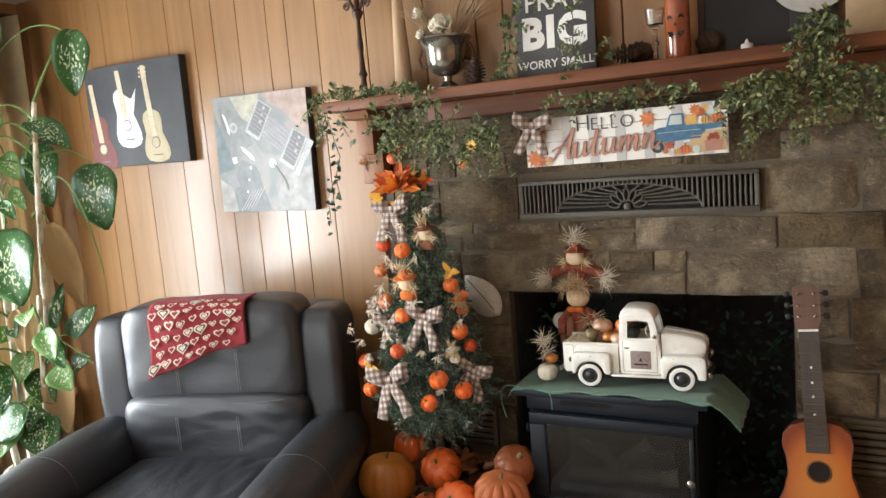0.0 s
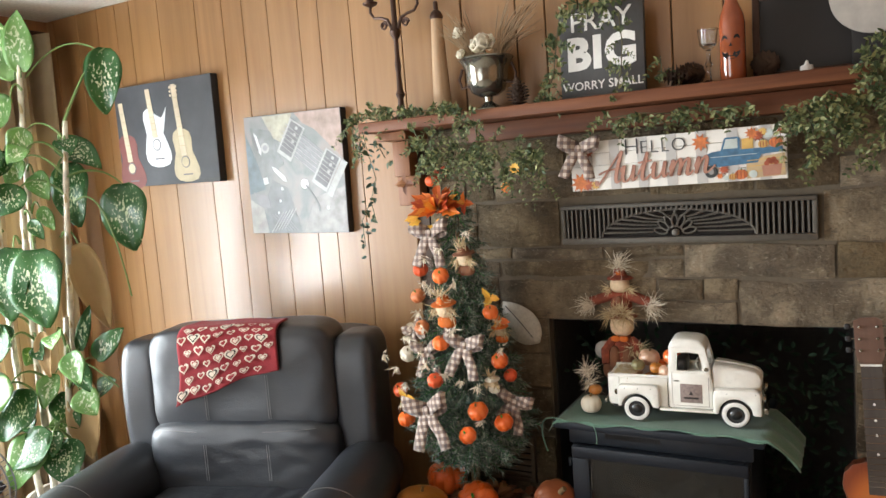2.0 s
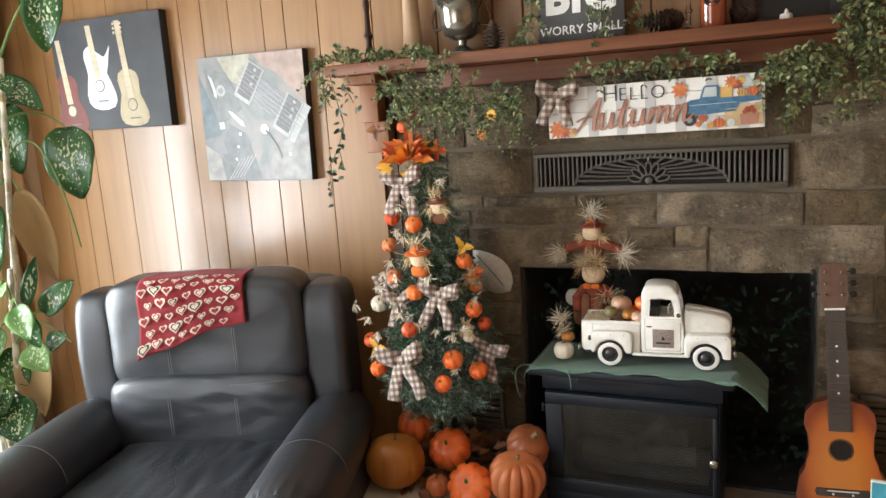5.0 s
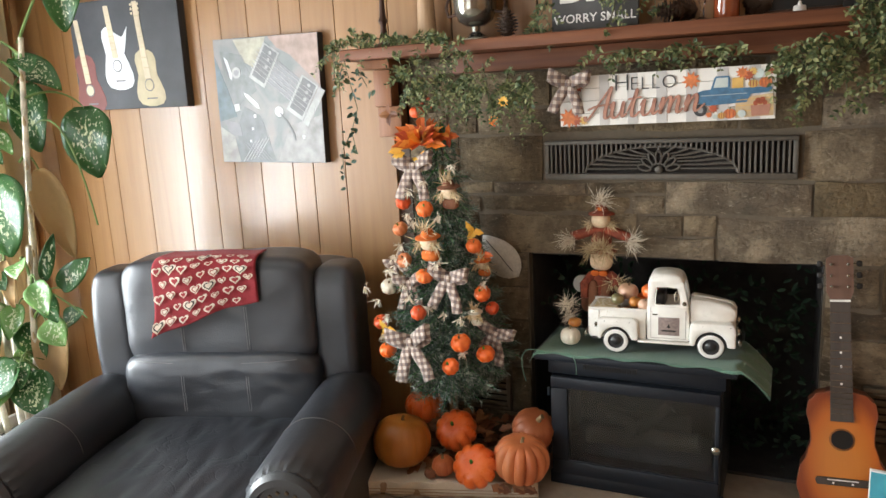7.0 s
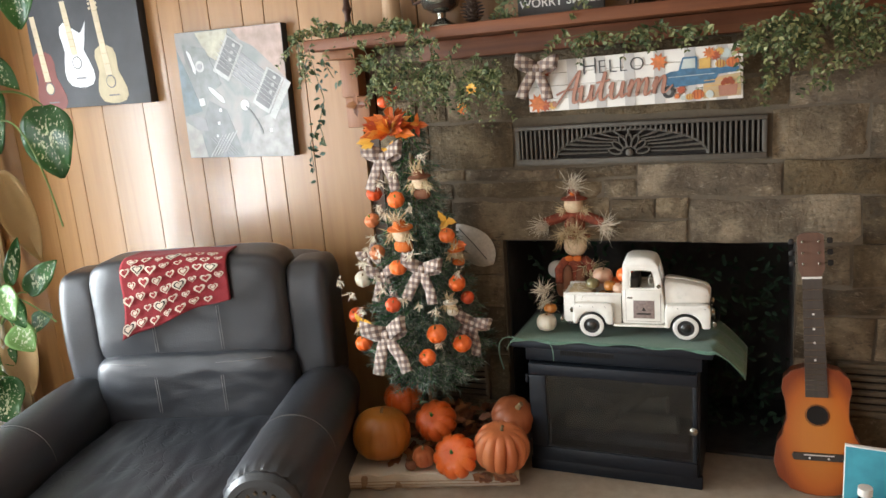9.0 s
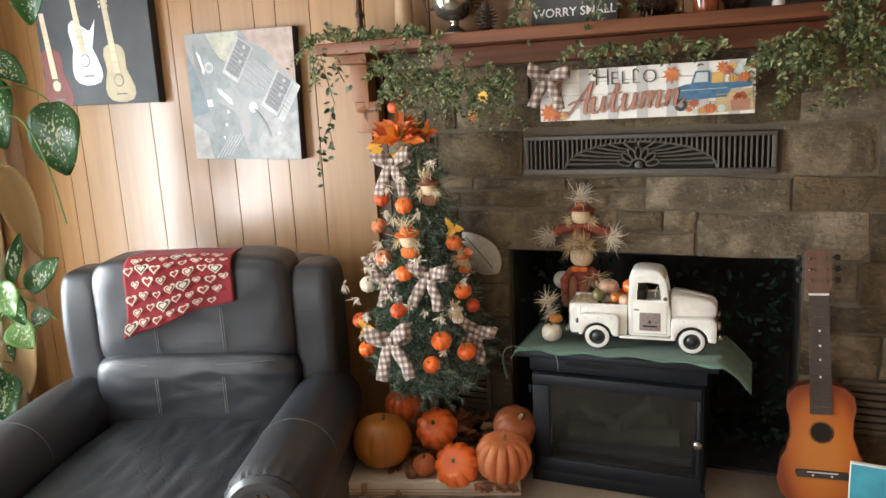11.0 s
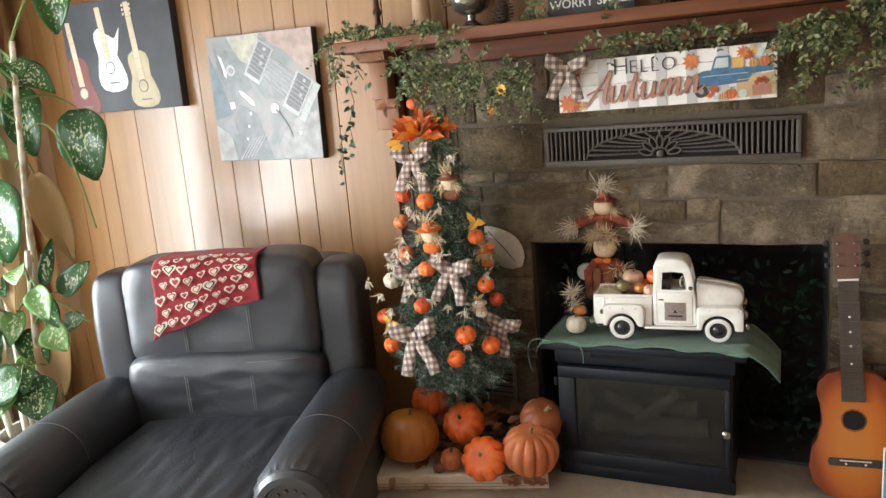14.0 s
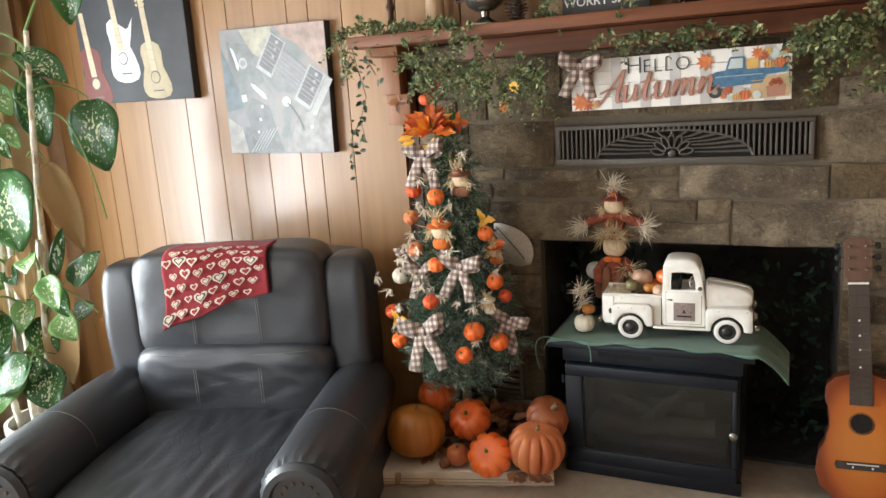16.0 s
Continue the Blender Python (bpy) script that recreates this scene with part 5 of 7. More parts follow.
straw(rng, wisps, (0.1, -0.03, 0.33), 44, 0.05, (0.8, -0.2, -0.45), 0.6)
straw(rng, husks, (-0.03, -0.035, 0.387), 16, 0.034, (-0.7, -0.3, -0.5), 0.4)
straw(rng, husks, (0.034, -0.035, 0.387), 16, 0.034, (0.7, -0.3, -0.5), 0.4)
straw(rng, husks, (-0.02, -0.045, 0.3), 46, 0.046, (-0.3, -0.4, -0.2), 0.8)
straw(rng, husks, (0.022, -0.045, 0.3), 46, 0.046, (0.3, -0.4, -0.2), 0.8)
straw(rng, husks, (0.0, -0.045, 0.315), 26, 0.04, (0, -0.3, 0.5), 0.7)
straw(rng, husks, (0.052, -0.045, 0.185), 30, 0.05, (0.5, -0.3, -0.4), 0.6)
straw(rng, wisps, (-0.085, -0.13, 0.125), 40, 0.042, (-0.2, -0.3, 0.0), 0.9)
straw(rng, wisps, (-0.08, -0.13, 0.082), 26, 0.04, (0.1, -0.3, -0.5), 0.7)
parts_ = [
    (lathe([(0.0, 0.0), (0.052, 0.0), (0.05, 0.05), (0.044, 0.11), (0.036, 0.18), (0.024, 0.218), (0, 0.222)], 18), 0),
    (puff(0.034, 0.03, 0.12, 0.7, 6, c=(-0.022, -0.036, 0.13)), 3),
    (puff(0.034, 0.03, 0.12, 0.7, 6, c=(0.022, -0.036, 0.13)), 3),
    (tube([(-0.03, -0.01, 0.205), (-0.055, -0.03, 0.17), (-0.05, -0.05, 0.13)], [0.016, 0.017, 0.013], 8), 0),
    (tube([(0.03, -0.01, 0.205), (0.058, -0.03, 0.19), (0.056, -0.05, 0.175)], [0.016, 0.017, 0.013], 8), 0),
    (puff(0.078, 0.064, 0.074, 0.85, 6, c=(0, -0.008, 0.255)), 1),
    (puff(0.03, 0.016, 0.02, 0.8, 4, c=(-0.014, -0.045, 0.217)), 4),
    (puff(0.03, 0.016, 0.02, 0.8, 4, c=(0.014, -0.045, 0.217)), 4),
    (lathe([(0.052, 0.284), (0.05, 0.292), (0.034, 0.3), (0.036, 0.33), (0.028, 0.366), (0.0, 0.372)], 16), 0),
    (tube([(-0.1, -0.012, 0.335), (-0.062, -0.012, 0.348), (-0.03, -0.008, 0.36), (0.03, -0.008, 0.36), (0.062, -0.012, 0.348), (0.1, -0.012, 0.335)], [0.016, 0.018, 0.019, 0.019, 0.018, 0.016], 9), 0),
    (puff(0.02, 0.012, 0.05, 0.7, 4, c=(0.0, -0.035, 0.335)), 3),
    (puff(0.064, 0.054, 0.056, 0.85, 6, c=(0, -0.012, 0.396)), 1),
    (lathe([(0.046, 0.414), (0.044, 0.419), (0.022, 0.426), (0.019, 0.446), (0.012, 0.458), (0, 0.461)], 16), 0),
    (puff(0.018, 0.012, 0.014, 0.8, 4, c=(0.0, -0.022, 0.436)), 4),
    (puff(0.07, 0.05, 0.062, 0.9, 6, c=(-0.072, 0.02, 0.16)), 5),
    (puff(0.05, 0.045, 0.07, 0.9, 6, c=(-0.05, 0.0, 0.1)), 3),
    (husks, 2),
    (wisps, 6),
]
scare = single("scarecrow", joined_by_material(parts_), [M["red_cloth"], M["skin_cloth"], M["husk"], M["brown_cloth"], M["orange_felt"], M["grey_wash"], M["husk_white"]], pose(0.19, 0.0, 0.69), "stacked rust-red cloth and straw scarecrow ornament", "ornament")

# ---- artificial fir tree ----
AX, AY = -0.315, -0.19


def tree_radius(z):
    if z < 0.62:
        return 0.1 + (z - 0.46) / 0.16 * 0.12
    return 0.22 + (z - 0.62) / 0.8 * (0.03 - 0.22)


fir = thing("artificial_fir", pose(AX, AY, 0.2), "small frosted green artificial fir tree with autumn ornaments", "tree")
part("trunk", lathe([(0.016, 0.0), (0.016, 0.3), (0.012, 0.8), (0.006, 1.25)], 10), M["stem_brown"], fir)
for k in range(3):
    a = 2 * math.pi * k / 3 + 0.4
    part("foot", tube([(0, 0, 0.04), (0.06 * math.cos(a), 0.06 * math.sin(a), 0.03), (0.11 * math.cos(a), 0.11 * math.sin(a), 0.008)], 0.008, 8), M["stem_green"], fir)
rng = random.Random(5)
verts, faces, twigs = [], [], []
z = 0.48
while z < 1.42:
    R = tree_radius(z)
    n = max(8, int(R * 125))
    for k in range(n):
        a = 2 * math.pi * (k + rng.random()) / n
        ln = R * rng.uniform(0.82, 1.16)
        start = Vector((0.01 * math.cos(a), 0.01 * math.sin(a), z - 0.2 + 0.02))
        end = Vector((ln * math.cos(a), ln * math.sin(a), z - 0.2 + rng.uniform(-0.045, 0.02)))
        twigs.append((start, end))
        steps = max(5, int(ln / 0.0075))
        for i in range(2, steps + 1):
            p = start.lerp(end, i / steps)
            axis = (end - start).normalized()
            for _ in range(6):
                d = (axis * rng.uniform(0.3, 1.0) + Vector((rng.gauss(0, 1), rng.gauss(0, 1), rng.gauss(0, 1))).normalized() * 0.8).normalized()
                L_ = rng.uniform(0.02, 0.036)
                s_ = d.orthogonal().normalized() * 0.0014
                q = len(verts)
                verts += [p - s_, p + s_, p + d * L_]
                faces.append((q, q + 1, q + 2))
    z += 0.026
me = bpy.data.meshes.new("needles")
me.from_pydata([tuple(v) for v in verts], [], faces)
me.materials.append(M["needle"])
ob = new("needles", me)
ob.parent = fir
tagged(ob, kind="stuff")
tv, tf = [], []
for a_, b_ in twigs:
    s_ = (b_ - a_).orthogonal().normalized() * 0.0016
    u_ = (b_ - a_).normalized().cross(s_)
    q = len(tv)
    for c_ in (a_, b_):
        tv += [tuple(c_ + s_), tuple(c_ - s_ * 0.5 + u_ * 0.87), tuple(c_ - s_ * 0.5 - u_ * 0.87)]
    tf += [(q + i, q + (i + 1) % 3, q + 3 + (i + 1) % 3, q + 3 + i) for i in range(3)]
me = bpy.data.meshes.new("branches")
me.from_pydata(tv, [], tf)
me.materials.append(M["stem_green"])
ob = new("branch", me)
ob.parent = fir
tagged(ob, kind="stuff")

M["pumpkin_red"] = pumpkin_mat("red_orange_pumpkin", (0.5, 0.05, 0.015), (0.62, 0.08, 0.02), (0.7, 0.13, 0.04))
for x, y, z, r, mat, lab in (
    (-0.335, -0.297, 1.16, 0.026, "pumpkin", "bright orange"), (-0.185, -0.245, 1.029, 0.024, "pumpkin", "bright orange"),
    (-0.321, -0.353, 0.944, 0.026, "pumpkin", "bright orange"), (-0.193, -0.372, 0.729, 0.03, "pumpkin", "bright orange"),
    (-0.125, -0.325, 0.682, 0.028, "pumpkin", "bright orange"), (-0.218, -0.406, 0.657, 0.026, "pumpkin", "bright orange"),
    (-0.15, -0.272, 0.873, 0.026, "pumpkin", "bright orange"), (-0.335, -0.386, 0.825, 0.024, "pumpkin_red", "red-orange"),
    (-0.434, -0.259, 1.176, 0.024, "pumpkin_red", "red-orange"), (-0.125, -0.25, 0.818, 0.021, "pumpkin_red", "red-orange"),
    (-0.532, -0.3, 0.753, 0.024, "pumpkin_red", "red-orange"), (-0.45, -0.264, 1.084, 0.024, "pumpkin_pink", "faded pink"),
    (-0.423, -0.299, 0.981, 0.024, "pumpkin_pink", "faded pink"), (-0.496, -0.286, 0.881, 0.027, "white_pumpkin", "cream white"),
    (-0.478, -0.357, 0.672, 0.027, "pumpkin", "bright orange"),
):
    pumpkin("pumpkin_ornament", pose(x, y, z, rng.uniform(10, 50), rng.uniform(-25, 25), 0), r * 1.14, r * 1.9, M[mat], M["stem_green"] if rng.random() < 0.4 else M["stem_brown"], lab + " pumpkin ornament hanging on the fir tree", "ornament", "tree pumpkins", 8, 0.8, 0.13)


def doll_head(x, y, z, r, hat, seed):
    rg = random.Random(seed)
    h = bmesh.new()
    straw(rg, h, (-r * 0.8, -0.01, r * 0.1), 12, r * 1.5, (-0.5, -0.3, -0.8), 0.4, 0.003)
    straw(rg, h, (r * 0.8, -0.01, r * 0.1), 12, r * 1.5, (0.5, -0.3, -0.8), 0.4, 0.003)
    straw(rg, h, (0, -0.01, r * 1.4), 14, r * 1.6, (0, -0.2, 1), 0.45, 0.003)
    groups = [(puff(2 * r, 1.6 * r, 2 * r, 0.9, 6), 0), (lathe([(r * 1.5, r * 0.62), (r * 1.45, r * 0.7), (r * 0.85, r * 0.8), (r * 0.6, r * 1.5), (0, r * 1.6)], 16), 1), (h, 2), (puff(r * 2.2, r * 1.2, r * 1.5, 0.7, 5, c=(0, 0.005, -r * 1.6)), 1)]
    single("scarecrow_ornament", joined_by_material(groups), [M["skin_cloth"], hat, M["husk"]], pose(x, y, z, 8), "small cloth scarecrow ornament with a hat and straw", "ornament", "tree scarecrows")


doll_head(-0.309, -0.335, 1.055, 0.029, M["orange_felt"], 1)
doll_head(-0.255, -0.27, 1.215, 0.026, M["brown_cloth"], 2)
doll_head(-0.162, -0.226, 0.965, 0.02, M["orange_felt"], 3)
doll_head(-0.16, -0.315, 0.81, 0.017, M["husk_white"], 4)
for x, y, z, s, r in ((-0.384, -0.258, 1.3, 0.115, 0), (-0.233, -0.35, 0.94, 0.11, 5), (-0.346, -0.425, 0.735, 0.13, -12), (-0.108, -0.268, 0.735, 0.1, 15), (-0.4, -0.31, 0.905, 0.09, -8), (-0.47, -0.265, 0.965, 0.07, -30)):
    bow(pose(x, y, z, -6, r, -8), s * 1.15, "brown and cream plaid bow tied on the fir tree", "plaid bows")
# topper
top = thing("leaf_topper", pose(-0.37, -0.215, 1.38), "orange cloth maple leaf topper with a small pumpkin", "ornament")
b = bmesh.new()
for k in range(64):
    a, up = rng.uniform(0, 2 * math.pi), rng.uniform(-0.25, 0.9)
    d = Vector((math.cos(a), 0.7 * math.sin(a) - 0.35, up)).normalized()
    add_leaf(b, d * 0.008, d * rng.uniform(0.065, 0.115), rng.uniform(0.03, 0.05), (d.x * -0.3, -1, 0.5), 0.25, 0.1, 6, 0.4)
part("leaves", b, M["autumn_leaf"], top, kind="stuff", smooth=False)
b = bmesh.new()
for dx, dz in ((-0.1, -0.02), (-0.085, -0.035), (0.0, -0.05), (0.035, -0.035)):
    add_leaf(b, (dx * 0.5, -0.05, dz), (dx, -0.07, dz - 0.01), 0.03, (0, -1, 0.3), 0.2, 0.1, 6, 0.4)
part("yellow_leaves", b, M["yellow_leaf"], top, smooth=False)
pumpkin("pumpkin_ornament", pose(-0.375, -0.235, 1.478, 15, 5, 0), 0.025, 0.04, M["pumpkin_red"], M["stem_brown"], "small red pumpkin pick above the leaf topper", "ornament", "tree pumpkins", 8)
berries = thing("berry_pick", pose(-0.345, -0.225, 1.5), "small red berry pick at the top of the fir tree", "ornament")
for k in range(14):
    part("berry", lathe([(0, -0.005), (0.0045, -0.002), (0.0045, 0.002), (0, 0.005)], 8), M["pumpkin_red"], berries, m=pose(rng.uniform(-0.035, 0.035), rng.uniform(-0.02, 0.02), rng.uniform(-0.012, 0.022)))
part("stalk", tube([(0, 0, 0.0), (-0.01, 0.01, -0.07)], 0.002, 5), M["vine"], berries)
for x, y, z, mat, n in ((-0.47, -0.25, 1.475, "brown_leaf", 4), (-0.27, -0.21, 1.395, "autumn_leaf", 4), (-0.19, -0.225, 1.075, "yellow_leaf", 3), (-0.495, -0.32, 0.735, "yellow_leaf", 3), (-0.155, -0.235, 1.0, "autumn_leaf", 3)):
    b = bmesh.new()
    for k in range(n):
        a = 2 * math.pi * k / n
        add_leaf(b, (0, 0, 0), (0.035 * math.cos(a) * (1 + 0.4 * (k % 2)), -0.02, 0.035 * math.sin(a)), 0.028, (0.3 * math.cos(3 * k), -1, 0.2), 0.35, 0.3, 6, 0.3)
    single("leaf_pick", b, M[mat], pose(x, y, z), "small cloth autumn leaf pick on the fir tree", "ornament", "leaf picks", smooth=False)
rng = random.Random(8)
for x, y, z, n in ((-0.57, -0.31, 0.883, 16), (-0.3, -0.36, 0.845, 14), (-0.42, -0.3, 0.9, 16), (-0.32, -0.3, 1.1, 14), (-0.39, -0.28, 1.22, 10), (-0.47, -0.3, 0.95, 18), (-0.2, -0.33, 0.8, 12), (-0.14, -0.26, 0.915, 12), (-0.24, -0.37, 0.83, 10), (-0.24, -0.25, 1.3, 14), (-0.5, -0.32, 0.72, 9), (-0.45, -0.3, 1.0, 12), (-0.42, -0.3, 1.04, 12), (-0.39, -0.33, 0.99, 10), (-0.52, -0.31, 0.84, 12), (-0.46, -0.35, 0.8, 12), (-0.36, -0.38, 0.88, 12), (-0.26, -0.36, 1.0, 10), (-0.4, -0.28, 1.14, 10), (-0.36, -0.31, 1.12, 12), (-0.28, -0.29, 1.14, 10), (-0.18, -0.36, 0.7, 9), (-0.34, -0.27, 1.25, 10)):
    b = bmesh.new()
    straw(rng, b, (0, 0, 0), n * 0.6, 0.026, (0, -0.4, -0.9), 0.55, 0.004)
    single("husk_bow", b, M["husk_white"], pose(x, y - 0.02, z), "pale corn husk tuft tied on the fir tree", "ornament", "husk tufts", smooth=False)

# pale fabric leaf behind the tree
M["fabric_leaf"] = plain("grey_felt", (0.62, 0.59, 0.52), 0.9, scale=100)
lf = thing("fabric_leaf", pose(-0.178, -0.012, 0.945, 0, -42, 0), "large pale grey felt leaf on the stone wall", "ornament")
b = bmesh.new()
add_leaf(b, (0.0, 0, -0.1), (0.0, -0.01, 0.1), 0.125, (0, -1, 0), 0.12, 0.05, 12, 0, 0.8)
o = part("blade", b, M["fabric_leaf"], lf)
o.modifiers.new("thick", "SOLIDIFY").thickness = 0.003
part("vein", tube([(0, -0.008, 0.08), (0, -0.006, 0.0), (0, -0.012, -0.07)], 0.0016, 5), M["charcoal"], lf)

# ---- tray of pumpkins ----
tray = thing("cloth_covered_board", pose(-0.215, -0.47, 0.2, 0, 0, 17.5), "low wooden board covered with a creased cream cloth", "board")
part("plank", span(-0.28, 0.28, 0.042, 0.3, 0.0, 0.05, 0.004), M["light_wood"], tray)
lin = Nodes("cream_linen")
wv = lin.noise(300, 3)
lin.set(Base_Color=lin.mix(lin.value(lin.noise(8, 4), 0, 0.4), lin.ramp(wv, [(0.3, (0.62, 0.55, 0.43)), (0.7, (0.76, 0.7, 0.58))]), (0.5, 0.41, 0.3)), Roughness=0.9)
lin.bump(wv, 0.4, 0.001)
M["linen"] = lin.mat
bm = bmesh.new()
g = []
for i in range(57):
    row = []
    for j in range(31):
        u, v = i / 56, j / 30
        x = -0.29 + 0.58 * u
        s = 0.284 * v
        z, y = 0.056, 0.29 - s
        if y < 0.036:
            z -= (0.036 - y) * 1.75
            y = 0.036 - 0.004 * math.sin(x * 60) - 0.01 * noise.noise((x * 14, v * 5, 2))
        z += 0.003 * noise.noise((x * 25, y * 25, 1))
        row.append(bm.verts.new((x + 0.004 * noise.noise((z * 90, y * 9, 4)), y, max(0.003, z))))
    g.append(row)
for i in range(56):
    for j in range(30):
        bm.faces.new((g[i][j], g[i][j + 1], g[i + 1][j + 1], g[i + 1][j]))
o = part("cloth", bm, M["linen"], tray, "creased cream linen cloth")
o.modifiers.new("thick", "SOLIDIFY").thickness = 0.002
for k in range(1, 4):
    part("fold_line", tube([(-0.29, 0.026, 0.045 - 0.011 * k), (-0.1, 0.024, 0.046 - 0.011 * k), (0.1, 0.022, 0.045 - 0.011 * k), (0.29, 0.026, 0.044 - 0.011 * k)], 0.0012, 5), M["kraft"], tray)

pumpkin("pumpkin", pose(-0.43, -0.385, 0.353, -4, 3, 0), 0.103, 0.185, M["pumpkin_tan"], M["stem_brown"], "large tan-orange pumpkin on the cloth-covered board", group="hearth pumpkins", ribs=12, stem=0.45, depth=0.05)
pumpkin("pumpkin", pose(-0.275, -0.265, 0.36, 42, -8, 10), 0.076, 0.12, M["pumpkin"], M["stem_green"], "bright orange pumpkin tilted with a green stem", group="hearth pumpkins", ribs=10, stem=0.55, depth=0.13)
pumpkin("pumpkin", pose(-0.137, -0.43, 0.327, 48, 4, 0), 0.075, 0.115, M["pumpkin"], M["stem_green"], "bright orange pumpkin tilted forward with a green stem", group="hearth pumpkins", ribs=10, stem=0.55, depth=0.13)
pumpkin("pumpkin", pose(0.0, -0.36, 0.342, 6, 6, 0), 0.094, 0.16, M["pumpkin_pink"], M["stem_brown"], "faded pink-orange ribbed pumpkin beside the stove", group="hearth pumpkins", ribs=12, stem=0.5, depth=0.2)
pumpkin("pumpkin", pose(-0.265, -0.405, 0.295, 5, 0, 0), 0.04, 0.07, M["pumpkin_pink"], M["stem_brown"], "small faded pumpkin between the large ones", group="hearth pumpkins", ribs=9)
pumpkin("pumpkin", pose(-0.45, -0.16, 0.385, 0, 5, 0), 0.075, 0.12, M["pumpkin"], M["stem_brown"], "orange pumpkin behind under the fir tree", group="hearth pumpkins", ribs=10)
pumpkin("pumpkin", pose(0.005, -0.24, 0.395, 20, 30, 0), 0.075, 0.13, M["pumpkin_rust"], M["stem_brown"], "dull brown-orange pumpkin leaning behind the faded one", group="hearth pumpkins", ribs=10)
pumpkin("pumpkin", pose(-0.3, -0.435, 0.276, 0, 0, 0), 0.022, 0.035, M["brown_cloth"], M["stem_brown"], "tiny dark brown pumpkin on the cloth edge", group="hearth pumpkins", ribs=8)
single("wicker_stump", lathe([(0.08, 0), (0.085, 0.02), (0.08, 0.125), (0.0, 0.125)], 20), M["stem_brown"], pose(-0.45, -0.16, 0.2), "round brown wooden stump under a pumpkin", "stump")
rng = random.Random(13)
b = bmesh.new()
for k in range(170):
    x = rng.uniform(-0.42, 0.03)
    y = -0.33 + 0.28 * (x + 0.2) + rng.uniform(-0.02, 0.22)
    zz = 0.262 + rng.uniform(0, 0.12) * max(0.0, min(1, (y + 0.36) / 0.15))
    a = rng.uniform(0, 2 * math.pi)
    add_leaf(b, (x, y, zz), (x + 0.055 * math.cos(a), y + 0.055 * math.sin(a), zz + rng.uniform(-0.005, 0.03)), 0.035, (0, -0.6, 1), 0.3, 0.15, 6, 0.4)
for k in range(7):
    x = rng.uniform(-0.1, 0.02)
    add_leaf(b, (x, -0.42 + 0.3 * (x + 0.1), 0.262), (x + 0.05, -0.42 + 0.3 * (x + 0.1), 0.262 - 0.02), 0.035, (0, -1, 0.5), 0.3, 0.1, 6, 0.4)
single("dried_leaves", b, M["brown_leaf"], Matrix(), "scattered brown dried autumn leaves round the pumpkins", "leaves", kind="stuff", smooth=False)

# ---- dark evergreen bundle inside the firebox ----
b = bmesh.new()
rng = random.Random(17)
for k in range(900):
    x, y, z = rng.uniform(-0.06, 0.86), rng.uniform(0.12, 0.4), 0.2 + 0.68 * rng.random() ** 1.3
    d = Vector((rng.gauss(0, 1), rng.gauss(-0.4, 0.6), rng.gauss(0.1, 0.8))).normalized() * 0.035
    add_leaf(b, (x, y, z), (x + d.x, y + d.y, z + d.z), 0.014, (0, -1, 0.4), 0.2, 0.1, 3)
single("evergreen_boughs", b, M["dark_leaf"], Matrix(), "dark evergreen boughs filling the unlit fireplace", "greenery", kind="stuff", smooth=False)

# ---- guitar ----
def burst_mat():
    n = Nodes("sunburst_lacquer")
    sep = n.add("SeparateXYZ", Vector=n.coord)
    ang = n.add("VectorMath", Vector=n.coord)
    ang.operation = "MULTIPLY"
    ang.inputs[1].default_value = (8.5, 0.0, 4.6)
    off = n.add("VectorMath", Vector=ang.outputs[0])
    off.operation = "ADD"
    off.inputs[1].default_value = (0, 0, -0.85)
    ln = n.add("VectorMath", Vector=off.outputs[0])
    ln.operation = "LENGTH"
    grain = n.noise(3, 5, n.stretched(60, 60, 3))
    col = n.ramp(ln.outputs["Value"], [(0.35, (0.58, 0.2, 0.035)), (0.75, (0.48, 0.12, 0.02)), (0.98, (0.2, 0.03, 0.01))])
    n.set(Base_Color=n.mix(n.value(grain, 0, 0.3), col, (0.4, 0.13, 0.03)), Roughness=0.28, Coat_Weight=0.4)
    return n.mat


M["burst"] = burst_mat()
M["fret_wood"] = wood("dark_fingerboard", (0.03, 0.022, 0.018), (0.05, 0.038, 0.03), (0.07, 0.05, 0.04), "z", 0.5)
guitar = thing("acoustic_guitar", pose(0.955, -0.165, 0.202, -7.5, -3.2, 0), "small sunburst acoustic guitar leaning against the stone", "guitar")


def bout(z):
    pts = [(0.0, 0.012), (0.004, 0.045), (0.02, 0.085), (0.06, 0.117), (0.1, 0.125), (0.15, 0.117), (0.2, 0.096), (0.245, 0.084), (0.29, 0.086), (0.33, 0.094), (0.36, 0.09), (0.385, 0.07), (0.398, 0.035)]
    for (a, p), (c, q) in zip(pts, pts[1:]):
        if a <= z <= c:
            t = (z - a) / (c - a)
            return p + (q - p) * (t * t * (3 - 2 * t))
    return pts[-1][1]


